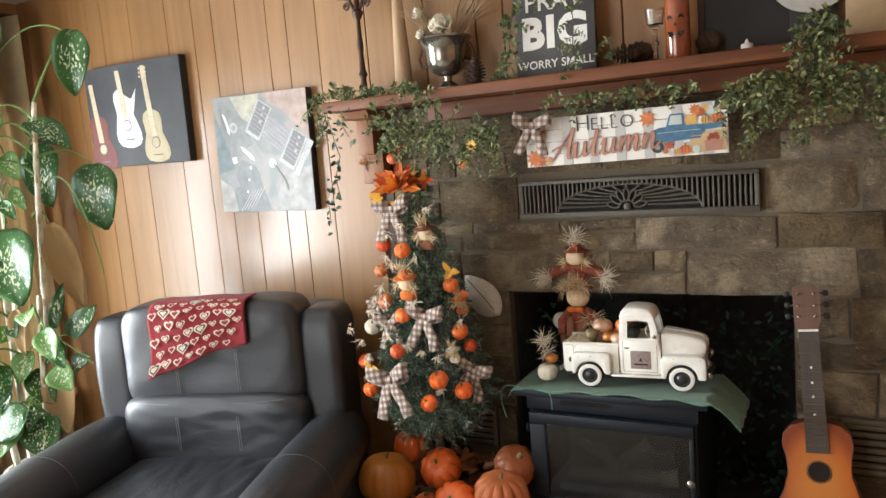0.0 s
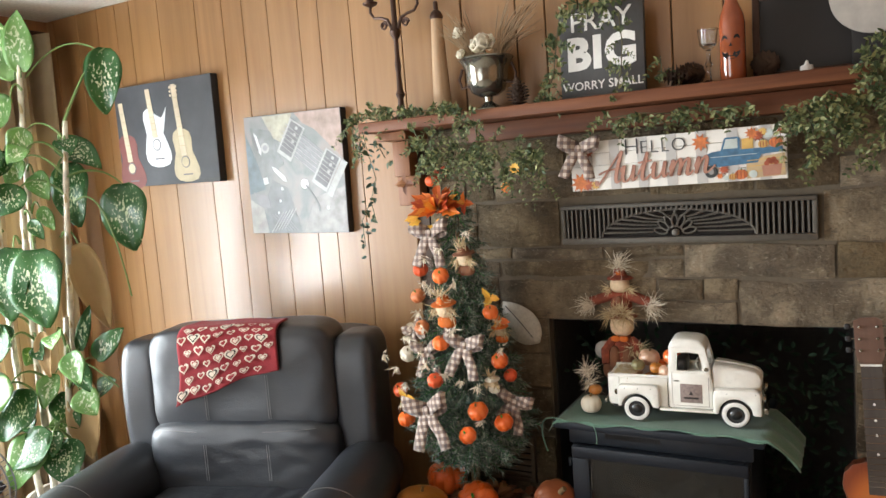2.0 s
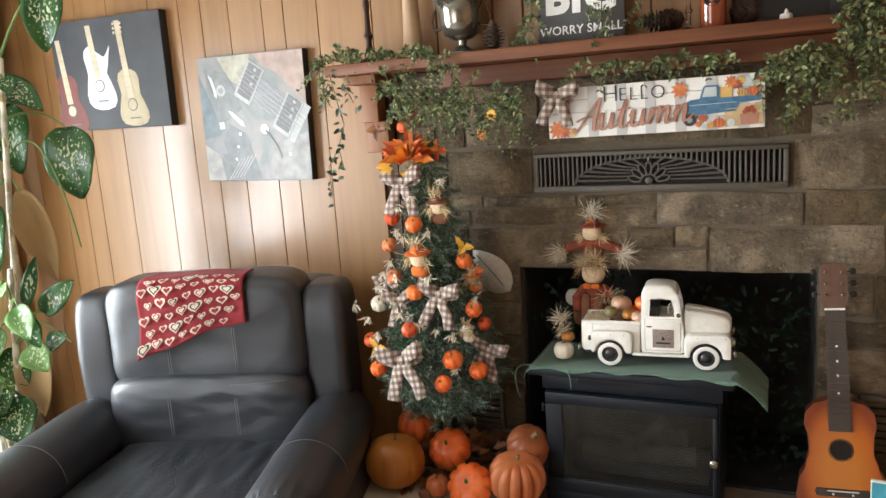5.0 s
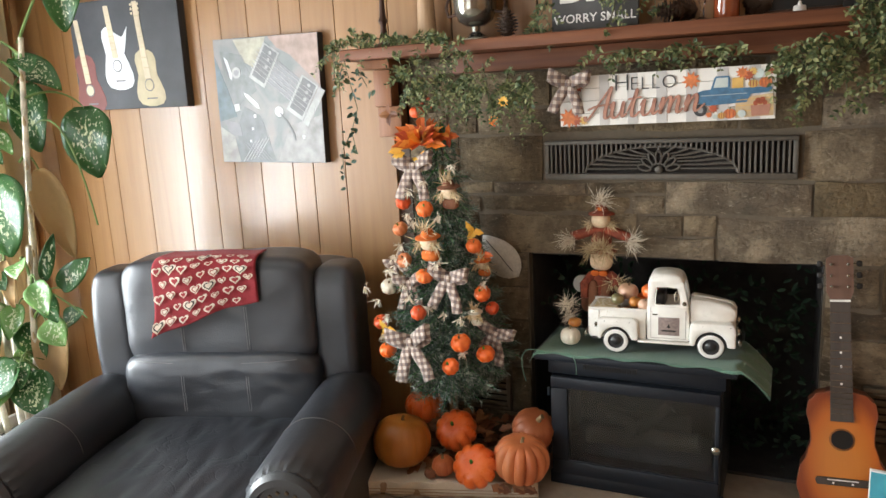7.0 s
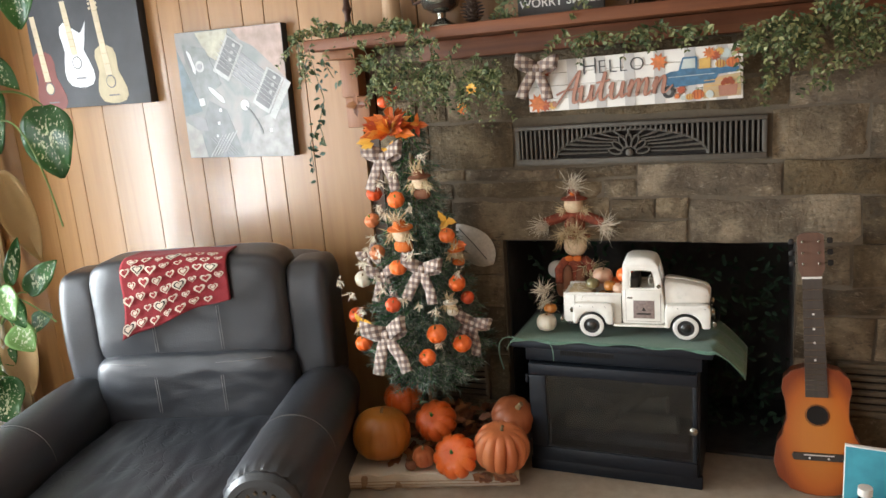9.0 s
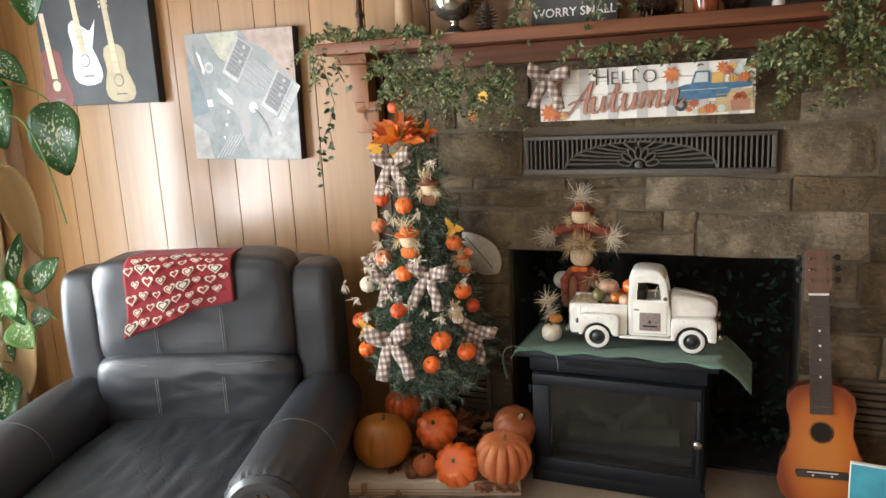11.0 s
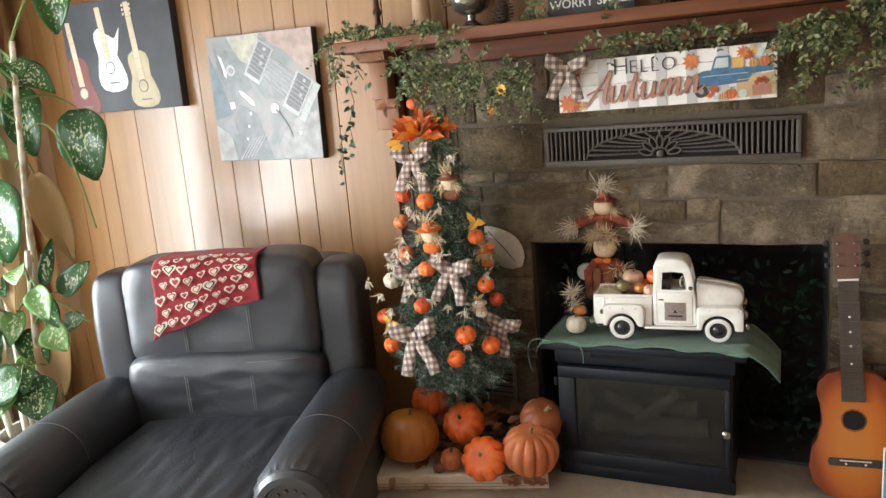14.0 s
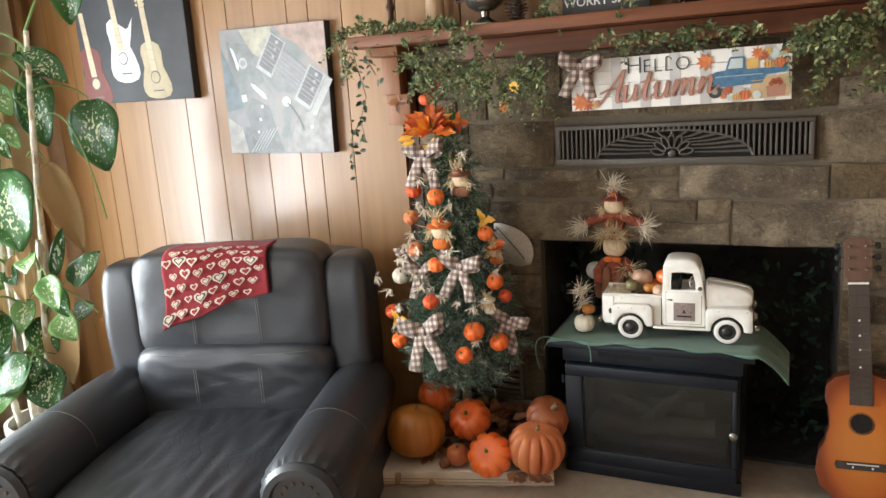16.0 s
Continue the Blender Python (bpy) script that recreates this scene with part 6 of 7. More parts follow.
zs = [0.398 * (0.5 - 0.5 * math.cos(math.pi * k / 60)) for k in range(61)]
outline = [(bout(z), z) for z in zs] + [(-bout(z), z) for z in reversed(zs)]
part("top", shape(outline, 0.004), M["burst"], guitar)
M["side_wood"] = wood("dark_red_wood", (0.12, 0.03, 0.012), (0.2, 0.05, 0.02), (0.26, 0.08, 0.03), "z", 0.3)
part("body", shape([(x * 0.998, z) for x, z in outline], 0.06, pose(0, 0.0045, 0)), M["side_wood"], guitar)
part("binding", tube([(x, 0.002, z) for x, z in outline] + [(outline[0][0], 0.002, outline[0][1])], 0.0025, 5), M["side_wood"], guitar)
part("sound_hole", shape(disc(0, 0.252, 0.03, 30), 0.002, pose(0, -0.0015, 0)), M["hole"], guitar)
part("rosette", tube([(0.033 * math.cos(2 * math.pi * k / 30), -0.0008, 0.252 + 0.033 * math.sin(2 * math.pi * k / 30)) for k in range(31)], 0.0012, 4), M["dim"], guitar)
bridge = part("bridge", shape([(-0.07, 0.112), (0.07, 0.112), (0.075, 0.125), (0.07, 0.134), (-0.07, 0.134), (-0.075, 0.125)], 0.008, pose(0, -0.008, 0)), M["fret_wood"], guitar)
part("saddle", span(-0.042, 0.042, -0.011, -0.008, 0.128, 0.131), M["white_ink"], bridge)
for x in (-0.026, 0.026):
    part("pin", lathe([(0.003, 0), (0.0035, 0.002), (0, 0.003)], 8), M["white_ink"], bridge, m=pose(x, -0.0078, 0.12, 90))
neck = part("fingerboard", shape([(-0.031, 0.31), (0.031, 0.31), (0.026, 0.672), (-0.026, 0.672)], 0.008, pose(0, -0.01, 0)), M["fret_wood"], guitar)
part("neck", puff(0.05, 0.03, 0.33, 0.5, 6, c=(0, 0.012, 0.54)), M["side_wood"], guitar)
for k in range(16):
    zf = 0.672 - 0.36 * (1 - 2 ** (-k / 12)) * 1.62
    if 0.32 < zf < 0.685:
        part("fret", span(-0.0285, 0.0285, -0.0115, -0.0098, zf - 0.0008, zf + 0.0008), M["silver"], neck)
for zf in (0.565, 0.52, 0.478, 0.425):
    part("inlay", lathe([(0.0035, 0), (0.0035, 0.001), (0, 0.0012)], 10), M["white_ink"], neck, m=pose(0, -0.0098, zf, 90))
part("nut", span(-0.027, 0.027, -0.014, -0.002, 0.6725, 0.678), M["white_ink"], guitar)
M["head_wood"] = wood("head_veneer", (0.1, 0.05, 0.035), (0.15, 0.08, 0.055), (0.2, 0.11, 0.08), "z", 0.35)
head = part("headstock", shape([(-0.026, 0.6785), (0.026, 0.6785), (0.036, 0.702), (0.036, 0.802), (0.02, 0.81), (-0.02, 0.81), (-0.036, 0.802), (-0.036, 0.702)], 0.016, pose(0, -0.008, 0)), M["head_wood"], guitar)
for s in (-1, 1):
    for zf in (0.717, 0.75, 0.784):
        part("tuner_post", lathe([(0.004, 0), (0.003, 0.006), (0.004, 0.01), (0, 0.011)], 8), M["silver"], head, m=pose(s * 0.022, -0.008, zf, 90))
        part("tuner_button", puff(0.016, 0.008, 0.018, 0.6, 3, c=(s * 0.052, 0.004, zf)), M["dim"], head)
        part("tuner_shaft", tube([(s * 0.036, 0.004, zf), (s * 0.046, 0.004, zf)], 0.002, 6), M["silver"], head)

# ---- turquoise canvas and clear bottle at the hearth edge ----
M["turquoise"] = plain("turquoise_paint", (0.05, 0.3, 0.38), 0.5, vary=0.3, scale=8)
art = thing("turquoise_canvas", pose(1.1, -0.45, 0.201, -6, 0, -6), "turquoise painted canvas with white edges on the hearth", "picture")
part("stretcher", span(-0.115, 0.115, 0.001, 0.02, 0, 0.3, 0.002), M["white_ink"], art)
part("painting", span(-0.112, 0.112, -0.001, 0.0, 0.003, 0.297), M["turquoise"], art)
part("white_shape", shape([(0.0, 0.08), (0.05, 0.16), (0.03, 0.23), (0.08, 0.285), (0.111, 0.2), (0.111, 0.08)], 0.001, pose(0, -0.0025, 0)), M["white_ink"], art)
wb = thing("water_bottle", pose(1.02, -0.575, 0.2) @ Matrix.Scale(1.15, 4), "clear plastic water bottle with a purple label", "bottle")
part("shell", lathe([(0.03, 0), (0.033, 0.004), (0.033, 0.15), (0.03, 0.175), (0.014, 0.21), (0.012, 0.225), (0.0, 0.226)], 24), M["glass"], wb)
M["purple"] = plain("purple_label", (0.08, 0.05, 0.2), 0.4)
part("label", lathe([(0.0335, 0.07), (0.034, 0.07), (0.034, 0.14), (0.0335, 0.14)], 24), M["purple"], wb)
part("cap", lathe([(0.0145, 0.222), (0.0145, 0.24), (0.0, 0.241)], 16), M["white_ink"], wb)
single("plastic_bag", wrinkled(puff(0.16, 0.06, 0.34, 0.75, 16, 0.01, 12, (0, 0, 0.17)), 0.02, 16, 5, (1, 1, 0.6), (0, -1, 0.2)), M["white_ink"], pose(1.125, -0.522, 0.2, 0, 8, 0), "crumpled white plastic bag on the hearth", "bag")

# ---- recliner ----
recliner = thing("recliner", pose(-1.08, -0.5, 0, 0, 0, 18), "black leather recliner armchair with padded arms and pale stitching", "armchair")
L = M["leather"]


def arm_roll(x, seed):
    """A padded roll along y, soft with small folds towards its front end."""
    bm = lathe([(0.0, 0.0), (0.09, 0.0), (0.112, 0.008), (0.122, 0.03), (0.125, 0.08), (0.125, 0.2), (0.126, 0.32), (0.125, 0.44), (0.124, 0.56), (0.122, 0.68), (0.11, 0.78), (0.07, 0.82), (0.0, 0.83)], 72)
    for v in bm.verts:
        a = math.atan2(v.co.y, v.co.x)
        near = max(0.0, 1 - v.co.z / 0.09)
        r = 1 + 0.02 * noise.noise((v.co.x * 9, v.co.y * 9, v.co.z * 6 + seed)) + near * 0.035 * math.sin(26 * a + 2 * math.sin(3 * a))
        v.co.x *= r
        v.co.y *= r
    bm.transform(pose(x, -0.725, 0.46, -90))
    bmesh.ops.recalc_face_normals(bm, faces=bm.faces)
    return bm


part("back_shell", puff(0.94, 0.2, 0.9, 0.2, 14, 0.004, 5, (0, 0.2, 0.5)), L, recliner)
HC, HS = (0, 0.06, 0.81), (0.72, 0.24, 0.4)
head_c = part("head_cushion", wrinkled(puff(HS[0], HS[1], HS[2], 0.3, 26, 0.006, 6, HC), 0.006, 9, 1), L, recliner)
lum = part("lumbar_cushion", wrinkled(puff(0.74, 0.26, 0.31, 0.34, 30, 0.005, 5, (0, 0.03, 0.52)), 0.006, 9, 2, (1, 1, 2)), L, recliner)
for s in (-1, 1):
    part("wing", puff(0.165, 0.24, 0.52, 0.4, 18, 0.006, 5, (s * 0.42, 0.1, 0.7)), L, recliner)
    arm = part("arm", joined(arm_roll(s * 0.45, s), puff(0.2, 0.78, 0.42, 0.25, 12, 0.003, 5, (s * 0.45, -0.3, 0.25))), L, recliner)
    part("arm_face", lathe([(0.105, 0.0), (0.112, 0.012), (0.1, 0.03), (0.082, 0.032), (0.078, 0.018), (0.0, 0.02)], 32), L, arm, m=pose(s * 0.45, -0.716, 0.46, 90))
    for k in range(14):
        a = 2 * math.pi * k / 14
        part("nail_head", lathe([(0.0065, 0), (0.005, 0.003), (0, 0.0045)], 8), M["brass_nail"], arm, m=pose(s * 0.45 + 0.056 * math.cos(a), -0.735, 0.46 + 0.056 * math.sin(a), 90))
    for yy in (-0.42,):
        part("stitch", tube([(s * 0.45 + 0.1275 * math.cos(a), yy, 0.46 + 0.1275 * math.sin(a)) for a in [math.pi * k / 20 for k in range(21)]], 0.0012, 4), M["thread"], arm, "pale stitched seam")
seat = part("seat", wrinkled(puff(0.68, 0.8, 0.24, 0.32, 40, 0.008, 4, (0, -0.38, 0.32)), 0.016, 8, 3, (2.2, 0.55, 0.3), (0, 0, 1)), M["leather_worn"], recliner)
part("footrest", puff(0.66, 0.14, 0.3, 0.3, 12, 0.006, 5, (0, -0.76, 0.26)), L, recliner)
part("base", span(-0.42, 0.42, -0.66, 0.22, 0.005, 0.1, 0.01), M["black_metal"], recliner)


def front_y(x, z, c, s, e):
    p = 2 / e
    k = 1 - abs((x - c[0]) / (s[0] / 2)) ** p - abs((z - c[2]) / (s[2] / 2)) ** p
    return c[1] - s[1] / 2 * max(0.0, k) ** (1 / p)


for x in (-0.12, 0.12):
    for d in (-0.004, 0.004):
        part("stitch", tube([(x + d, front_y(x, z, (0, 0.03, 0.52), (0.74, 0.26, 0.31), 0.34) - 0.01, z) for z in [0.47 + 0.013 * k for k in range(11)]], 0.0011, 4), M["thread"], lum, "pale stitched seam")
        part("stitch", tube([(x + d, front_y(x, z, HC, HS, 0.3) - 0.006, z) for z in [0.68 + 0.02 * k for k in range(9)]], 0.0011, 4), M["thread"], head_c, "pale stitched seam")
part("stitch", tube([(x, front_y(x, 0.66 - 0.03 * (x / 0.36) ** 2, (0, 0.03, 0.52), (0.74, 0.26, 0.31), 0.34) - 0.008, 0.652 - 0.012 * math.cos(x * 6)) for x in [-0.3 + 0.03 * k for k in range(21)]], 0.001, 4), M["thread"], lum, "pale stitched seam")

# ---- red heart blanket over the head cushion ----
red = Nodes("red_fleece")
rv = red.noise(260, 4)
red.set(Base_Color=red.ramp(rv, [(0.3, (0.17, 0.009, 0.015)), (0.7, (0.28, 0.02, 0.026))]), Roughness=0.95, Sheen_Weight=0.06)
red.bump(rv, 0.5, 0.002)
M["red_fleece"] = red.mat
M["heart_cream"] = plain("cream_print", (0.6, 0.5, 0.4), 0.95, scale=150)
M["heart_dark"] = plain("charcoal_print", (0.06, 0.05, 0.05), 0.95, scale=150)
M["heart_pink"] = plain("red_print", (0.27, 0.03, 0.035), 0.95, scale=150)


def blanket_point(u, v, lift):
    """u across, v from the lower hem over the top of the cushion to the back; both 0 to 1."""
    x = -0.232 + 0.41 * u + 0.062 * v * (1 - u) + 0.01 * math.sin(7 * v) * (1 - u)
    low = 0.733 + 0.125 * u + 0.03 * u * math.sin(3.1 * u) + 0.003 * math.sin(13 * u)
    top, cz = HC[2] + HS[2] / 2 + 0.006, HC[2]
    length = (top - low) + 0.12
    s = v * length
    fold = 0.008 * noise.noise((u * 5, v * 4, 3)) + 0.006 * math.sin(9 * u + 3 * v)
    if s < top - low - 0.03:
        z = low + s
        p = 2 / 0.3
        k = 1 - abs((z - cz) / (HS[2] / 2 + 0.01)) ** p
        y = HC[1] - HS[1] / 2 * max(0.0, k) ** (1 / p) - 0.016
    else:
        a = min(1.0, (s - (top - low - 0.03)) / 0.15)
        base_k = 1 - abs((top - 0.03 - cz) / (HS[2] / 2 + 0.01)) ** (2 / 0.3)
        y0 = HC[1] - HS[1] / 2 * max(0.0, base_k) ** 0.15 - 0.016
        z = top - 0.03 + 0.038 * math.sin(min(1.0, a * 1.6) * math.pi / 2)
        y = y0 + 0.1 * a * a + 0.02 * a
    return Vector((x, y - lift + fold * 0.6 - 0.006, z + 0.3 * fold))


bm = bmesh.new()
NU, NV = 48, 44
g = [[bm.verts.new(blanket_point(i / NU, j / NV, 0)) for j in range(NV + 1)] for i in range(NU + 1)]
for i in range(NU):
    for j in range(NV):
        bm.faces.new((g[i][j], g[i + 1][j], g[i + 1][j + 1], g[i][j + 1]))
blanket = thing("heart_blanket", recliner.matrix_world.copy(), "red fleece throw printed with cream hearts over the chair", "blanket")
o = part("fleece", bm, M["red_fleece"], blanket)
o.modifiers.new("thick", "SOLIDIFY").thickness = 0.006


def heart(cu, cv, size, lift):
    pts = []
    for k in range(20):
        t = 2 * math.pi * k / 20
        hx, hz = math.sin(t) ** 3, (13 * math.cos(t) - 5 * math.cos(2 * t) - 2 * math.cos(3 * t) - math.cos(4 * t)) / 16
        pts.append((cu + hx * size / 0.41, cv + hz * size / 0.4))
    return pts, lift


rng = random.Random(4)
layers = {0: bmesh.new(), 1: bmesh.new(), 2: bmesh.new()}
for r in range(6):
    for c in range(8):
        u, v = 0.06 + c * 0.125 + 0.055 * (r % 2), 0.08 + r * 0.128 + 0.018 * (c % 2)
        if u > 0.96 or (r == 0 and c > 6):
            continue
        big = (r * 3 + c * 2) % 7 == 0
        s = 0.029 if big else 0.0165 + 0.003 * ((r + 2 * c) % 3)
        rings = [(s, 0, 0.0045), (s * 0.72, 1 if big else 2, 0.0058), (s * 0.5, 0, 0.0071)] if big or (r + c) % 2 else [(s, 0, 0.0045), (s * 0.6, 2, 0.0058)]
        for size, slot, lift in rings:
            pts, _ = heart(u, v, size, lift)
            bmh = layers[slot]
            cen = bmh.verts.new(blanket_point(u, v, lift + 0.0035))
            ring = [bmh.verts.new(blanket_point(min(1, max(0, a)), min(1, max(0, b_)), lift + 0.0035)) for a, b_ in pts]
            for k in range(20):
                bmh.faces.new((cen, ring[k], ring[(k + 1) % 20]))
for slot, mat in ((0, "heart_cream"), (1, "heart_dark"), (2, "heart_pink")):
    bmesh.ops.recalc_face_normals(layers[slot], faces=layers[slot].faces)
    part("heart_print", layers[slot], M[mat], blanket, kind="stuff")

# ---- canvas prints ----
M["canvas_edge"] = plain("black_canvas_edge", (0.02, 0.02, 0.022), 0.7)
gr = Nodes("charcoal_canvas")
gn = gr.noise(4, 5)
gr.set(Base_Color=gr.ramp(gn, [(0.3, (0.035, 0.037, 0.043)), (0.7, (0.07, 0.072, 0.08))]), Roughness=0.6)
gr.bump(gr.noise(500, 2), 0.2, 0.0006)
M["charcoal_canvas"] = gr.mat
M["print_white"] = plain("painted_white", (0.66, 0.68, 0.7), 0.6, vary=0.12, scale=12)
M["print_yellow"] = plain("painted_straw", (0.48, 0.4, 0.26), 0.6, vary=0.15, scale=12)
M["print_red"] = plain("painted_brick_red", (0.2, 0.065, 0.058), 0.6, vary=0.15, scale=12)
M["print_cream"] = plain("painted_cream", (0.6, 0.5, 0.36), 0.6, vary=0.15, scale=14)
M["print_grey"] = plain("painted_grey", (0.16, 0.16, 0.17), 0.6)
c1 = thing("guitar_canvas", pose(-1.845, -0.021, 1.775, 0, 0.5, 0), "charcoal canvas print of three painted guitars", "picture")
part("stretcher", span(-0.315, 0.315, -0.038, 0, -0.232, 0.232, 0.002), M["canvas_edge"], c1)
part("painted_face", span(-0.314, 0.314, -0.0405, -0.0385, -0.231, 0.231), M["charcoal_canvas"], c1)


def flat(name, points, mat, parent, y):
    return part(name, shape(points, 0.0008), mat, parent, m=pose(0, y, 0), smooth=False)


def guitar_outline(cx, cz, w, h, cut=False, lean=0.0):
    prof = [(0.0, 0.25), (0.04, 0.75), (0.13, 0.98), (0.25, 1.0), (0.42, 0.84), (0.56, 0.66), (0.68, 0.68), (0.82, 0.74), (0.94, 0.62), (1.0, 0.3)]
    right = [(cx + lean * q * h + w / 2 * p, cz + h * q) for q, p in prof]
    left = [(cx + lean * q * h - w / 2 * p, cz + h * q) for q, p in prof]
    if cut:
        right = right[:6] + [(cx + w * 0.3, cz + h * 0.7), (cx + w * 0.42, cz + h * 0.98), (cx + w * 0.24, cz + h * 0.84), (cx + w * 0.16, cz + h * 0.82)]
    return right + left[::-1]


for cx, cz, w, h, mat, cut, lean, neck_top in ((-0.045, -0.15, 0.165, 0.27, "print_white", True, -0.12, 0.205), (0.125, -0.225, 0.16, 0.235, "print_yellow", False, -0.1, 0.21), (-0.23, -0.24, 0.17, 0.25, "print_red", False, -0.12, 0.16)):
    flat("painted_guitar", guitar_outline(cx, cz, w, h, cut, lean), M[mat], c1, -0.0418)
    nx, tx = cx + lean * h * 0.55, cx + lean * (neck_top - cz) * 1.0
    flat("painted_neck", [(nx - 0.017, cz + h * 0.5), (nx + 0.017, cz + h * 0.5), (tx + 0.014, neck_top), (tx - 0.014, neck_top)], M["print_cream"], c1, -0.0428)
    hx, hz = cx + lean * h * 0.36, cz + h * 0.38
    flat("painted_rosette", disc(hx, hz, 0.027, 18), M["print_grey"], c1, -0.0428)
    flat("painted_hole", disc(hx, hz, 0.022, 18), M[mat] if mat != "print_red" else M["print_cream"], c1, -0.0438)
    flat("painted_bridge", [(cx - 0.03, cz + h * 0.13), (cx + 0.028, cz + h * 0.13), (cx + 0.028, cz + h * 0.155), (cx - 0.03, cz + h * 0.155)], M["print_grey"], c1, -0.0428)
    for k in range(6):
        f = 0.1 + 0.14 * k
        zz = cz + h * 0.55 + (neck_top - cz - h * 0.55) * f
        xx = nx + (tx - nx) * f
        flat("painted_fret", [(xx - 0.016, zz), (xx + 0.016, zz), (xx + 0.016, zz + 0.003), (xx - 0.016, zz + 0.003)], M["print_yellow"], c1, -0.0438)
    if mat == "print_yellow":
        for k in range(3):
            for s in (-1, 1):
                flat("painted_peg", disc(tx + s * 0.02, neck_top - 0.012 - 0.018 * k, 0.006, 8), M["print_cream"], c1, -0.0434)

gw = Nodes("grey_watercolour")
w1, w2 = gw.noise(6.5, 3, None, 0.5, 1.2), gw.noise(17, 5, None, 0.6, 0.6)
col = gw.ramp(w1, [(0.3, (0.11, 0.125, 0.13)), (0.45, (0.19, 0.2, 0.195)), (0.57, (0.26, 0.25, 0.235)), (0.72, (0.31, 0.26, 0.235))])
gw.set(Base_Color=gw.mix(gw.value(w2, 0, 0.4), col, (0.13, 0.14, 0.15)), Roughness=0.45)
M["watercolour"] = gw.mat
c2 = thing("electric_guitar_canvas", pose(-1.12, -0.021, 1.546, 0, 1.0, 0), "grey glossy canvas print showing electric guitar pickups", "picture")
part("stretcher", span(-0.252, 0.252, -0.034, 0, -0.246, 0.246, 0.002), M["canvas_edge"], c2)
part("painted_face", span(-0.251, 0.251, -0.0365, -0.0345, -0.245, 0.245), M["watercolour"], c2)
M["print_silver"] = plain("painted_silver", (0.37, 0.37, 0.36), 0.35, vary=0.15)
M["print_mid"] = plain("painted_mid_grey", (0.22, 0.22, 0.23), 0.4)


def turned(points, cx, cz, deg):
    c, s = math.cos(radians(deg)), math.sin(radians(deg))
    return [(cx + x * c - z * s, cz + x * s + z * c) for x, z in points]


def rect(w, h):
    return [(-w / 2, -h / 2), (w / 2, -h / 2), (w / 2, h / 2), (-w / 2, h / 2)]


for cx, cz in ((-0.005, 0.135), (0.165, 0.005)):
    flat("pickup_plate", turned(rect(0.085, 0.155), cx, cz, -33), M["print_silver"], c2, -0.0378)
    flat("pickup", turned(rect(0.066, 0.134), cx + 0.003, cz + 0.004, -33), M["print_grey"], c2, -0.0388)
    for k in range(3):
        flat("pole_piece", disc(cx + 0.024 + 0.012 * (k - 1), cz + 0.004 + 0.026 * (k - 0.4), 0.0075, 10), M["print_silver"], c2, -0.0398)
for nm, pts, colr in (("rose_facet", [(0.02, 0.244), (0.25, 0.244), (0.25, 0.05), (0.12, 0.17), (0.06, 0.2)], (0.34, 0.24, 0.2)), ("cream_facet", [(-0.15, 0.24), (0.01, 0.244), (-0.04, 0.12), (-0.1, 0.15)], (0.36, 0.34, 0.26)), ("blue_facet", [(-0.25, 0.18), (-0.2, 0.06), (-0.16, -0.06), (-0.25, -0.08)], (0.12, 0.16, 0.18)), ("slate_facet", [(-0.22, 0.2), (-0.11, 0.18), (-0.05, 0.04), (-0.16, -0.02), (-0.2, 0.06)], (0.17, 0.18, 0.18)), ("ash_facet", [(-0.12, -0.02), (-0.04, -0.06), (0.02, -0.24), (-0.14, -0.24), (-0.17, -0.12)], (0.15, 0.155, 0.16)), ("pearl_facet", [(-0.25, -0.1), (-0.18, -0.14), (-0.16, -0.244), (-0.25, -0.244)], (0.34, 0.33, 0.31)), ("mist_facet", [(0.03, -0.24), (0.25, -0.24), (0.25, -0.06), (0.1, -0.1)], (0.27, 0.26, 0.25))):
    M[nm] = plain("painted_" + nm, colr, 0.45, vary=0.35, scale=22)
    flat(nm, pts, M[nm], c2, -0.0369)
flat("strings_band", turned(rect(0.16, 0.1), 0.08, 0.075, -37), M["print_mid"], c2, -0.0374)
for k in range(6):
    flat("string", turned(rect(0.34, 0.002), 0.09 + 0.009 * (k - 2.5), 0.065 + 0.014 * (k - 2.5), -37), M["print_silver"], c2, -0.0404)
flat("sound_slot", turned([(-0.05, 0), (-0.03, 0.009), (0.03, 0.012), (0.05, 0.0), (0.03, -0.008), (-0.03, -0.008)], -0.08, 0.0, -42), M["print_white"], c2, -0.0378)
flat("switch_plate", turned([(-0.05, 0), (-0.03, 0.009), (0.03, 0.012), (0.05, 0.0), (0.03, -0.01), (-0.03, -0.01)], -0.185, 0.13, 108), M["print_white"], c2, -0.0378)
flat("slot_shadow", turned([(-0.045, 0), (-0.03, 0.008), (0.03, 0.01), (0.045, 0.0), (0.03, -0.004), (-0.03, -0.004)], -0.195, 0.135, 108), M["print_grey"], c2, -0.0384)
flat("knob", disc(-0.145, 0.112, 0.022, 20), M["print_silver"], c2, -0.0376)
flat("knob_centre", disc(-0.145, 0.112, 0.012, 16), M["print_mid"], c2, -0.0384)
flat("f_hole_top", disc(0.05, -0.045, 0.02, 18), M["print_white"], c2, -0.0378)
arcp = [(0.055 + 0.03 * math.sin(k * 0.22) + 0.004 * k, -0.05 - 0.012 * k) for k in range(10)]
flat("f_hole", [(x + 0.005, z) for x, z in arcp] + [(x - 0.004, z) for x, z in arcp[::-1]], M["print_grey"], c2, -0.0384)
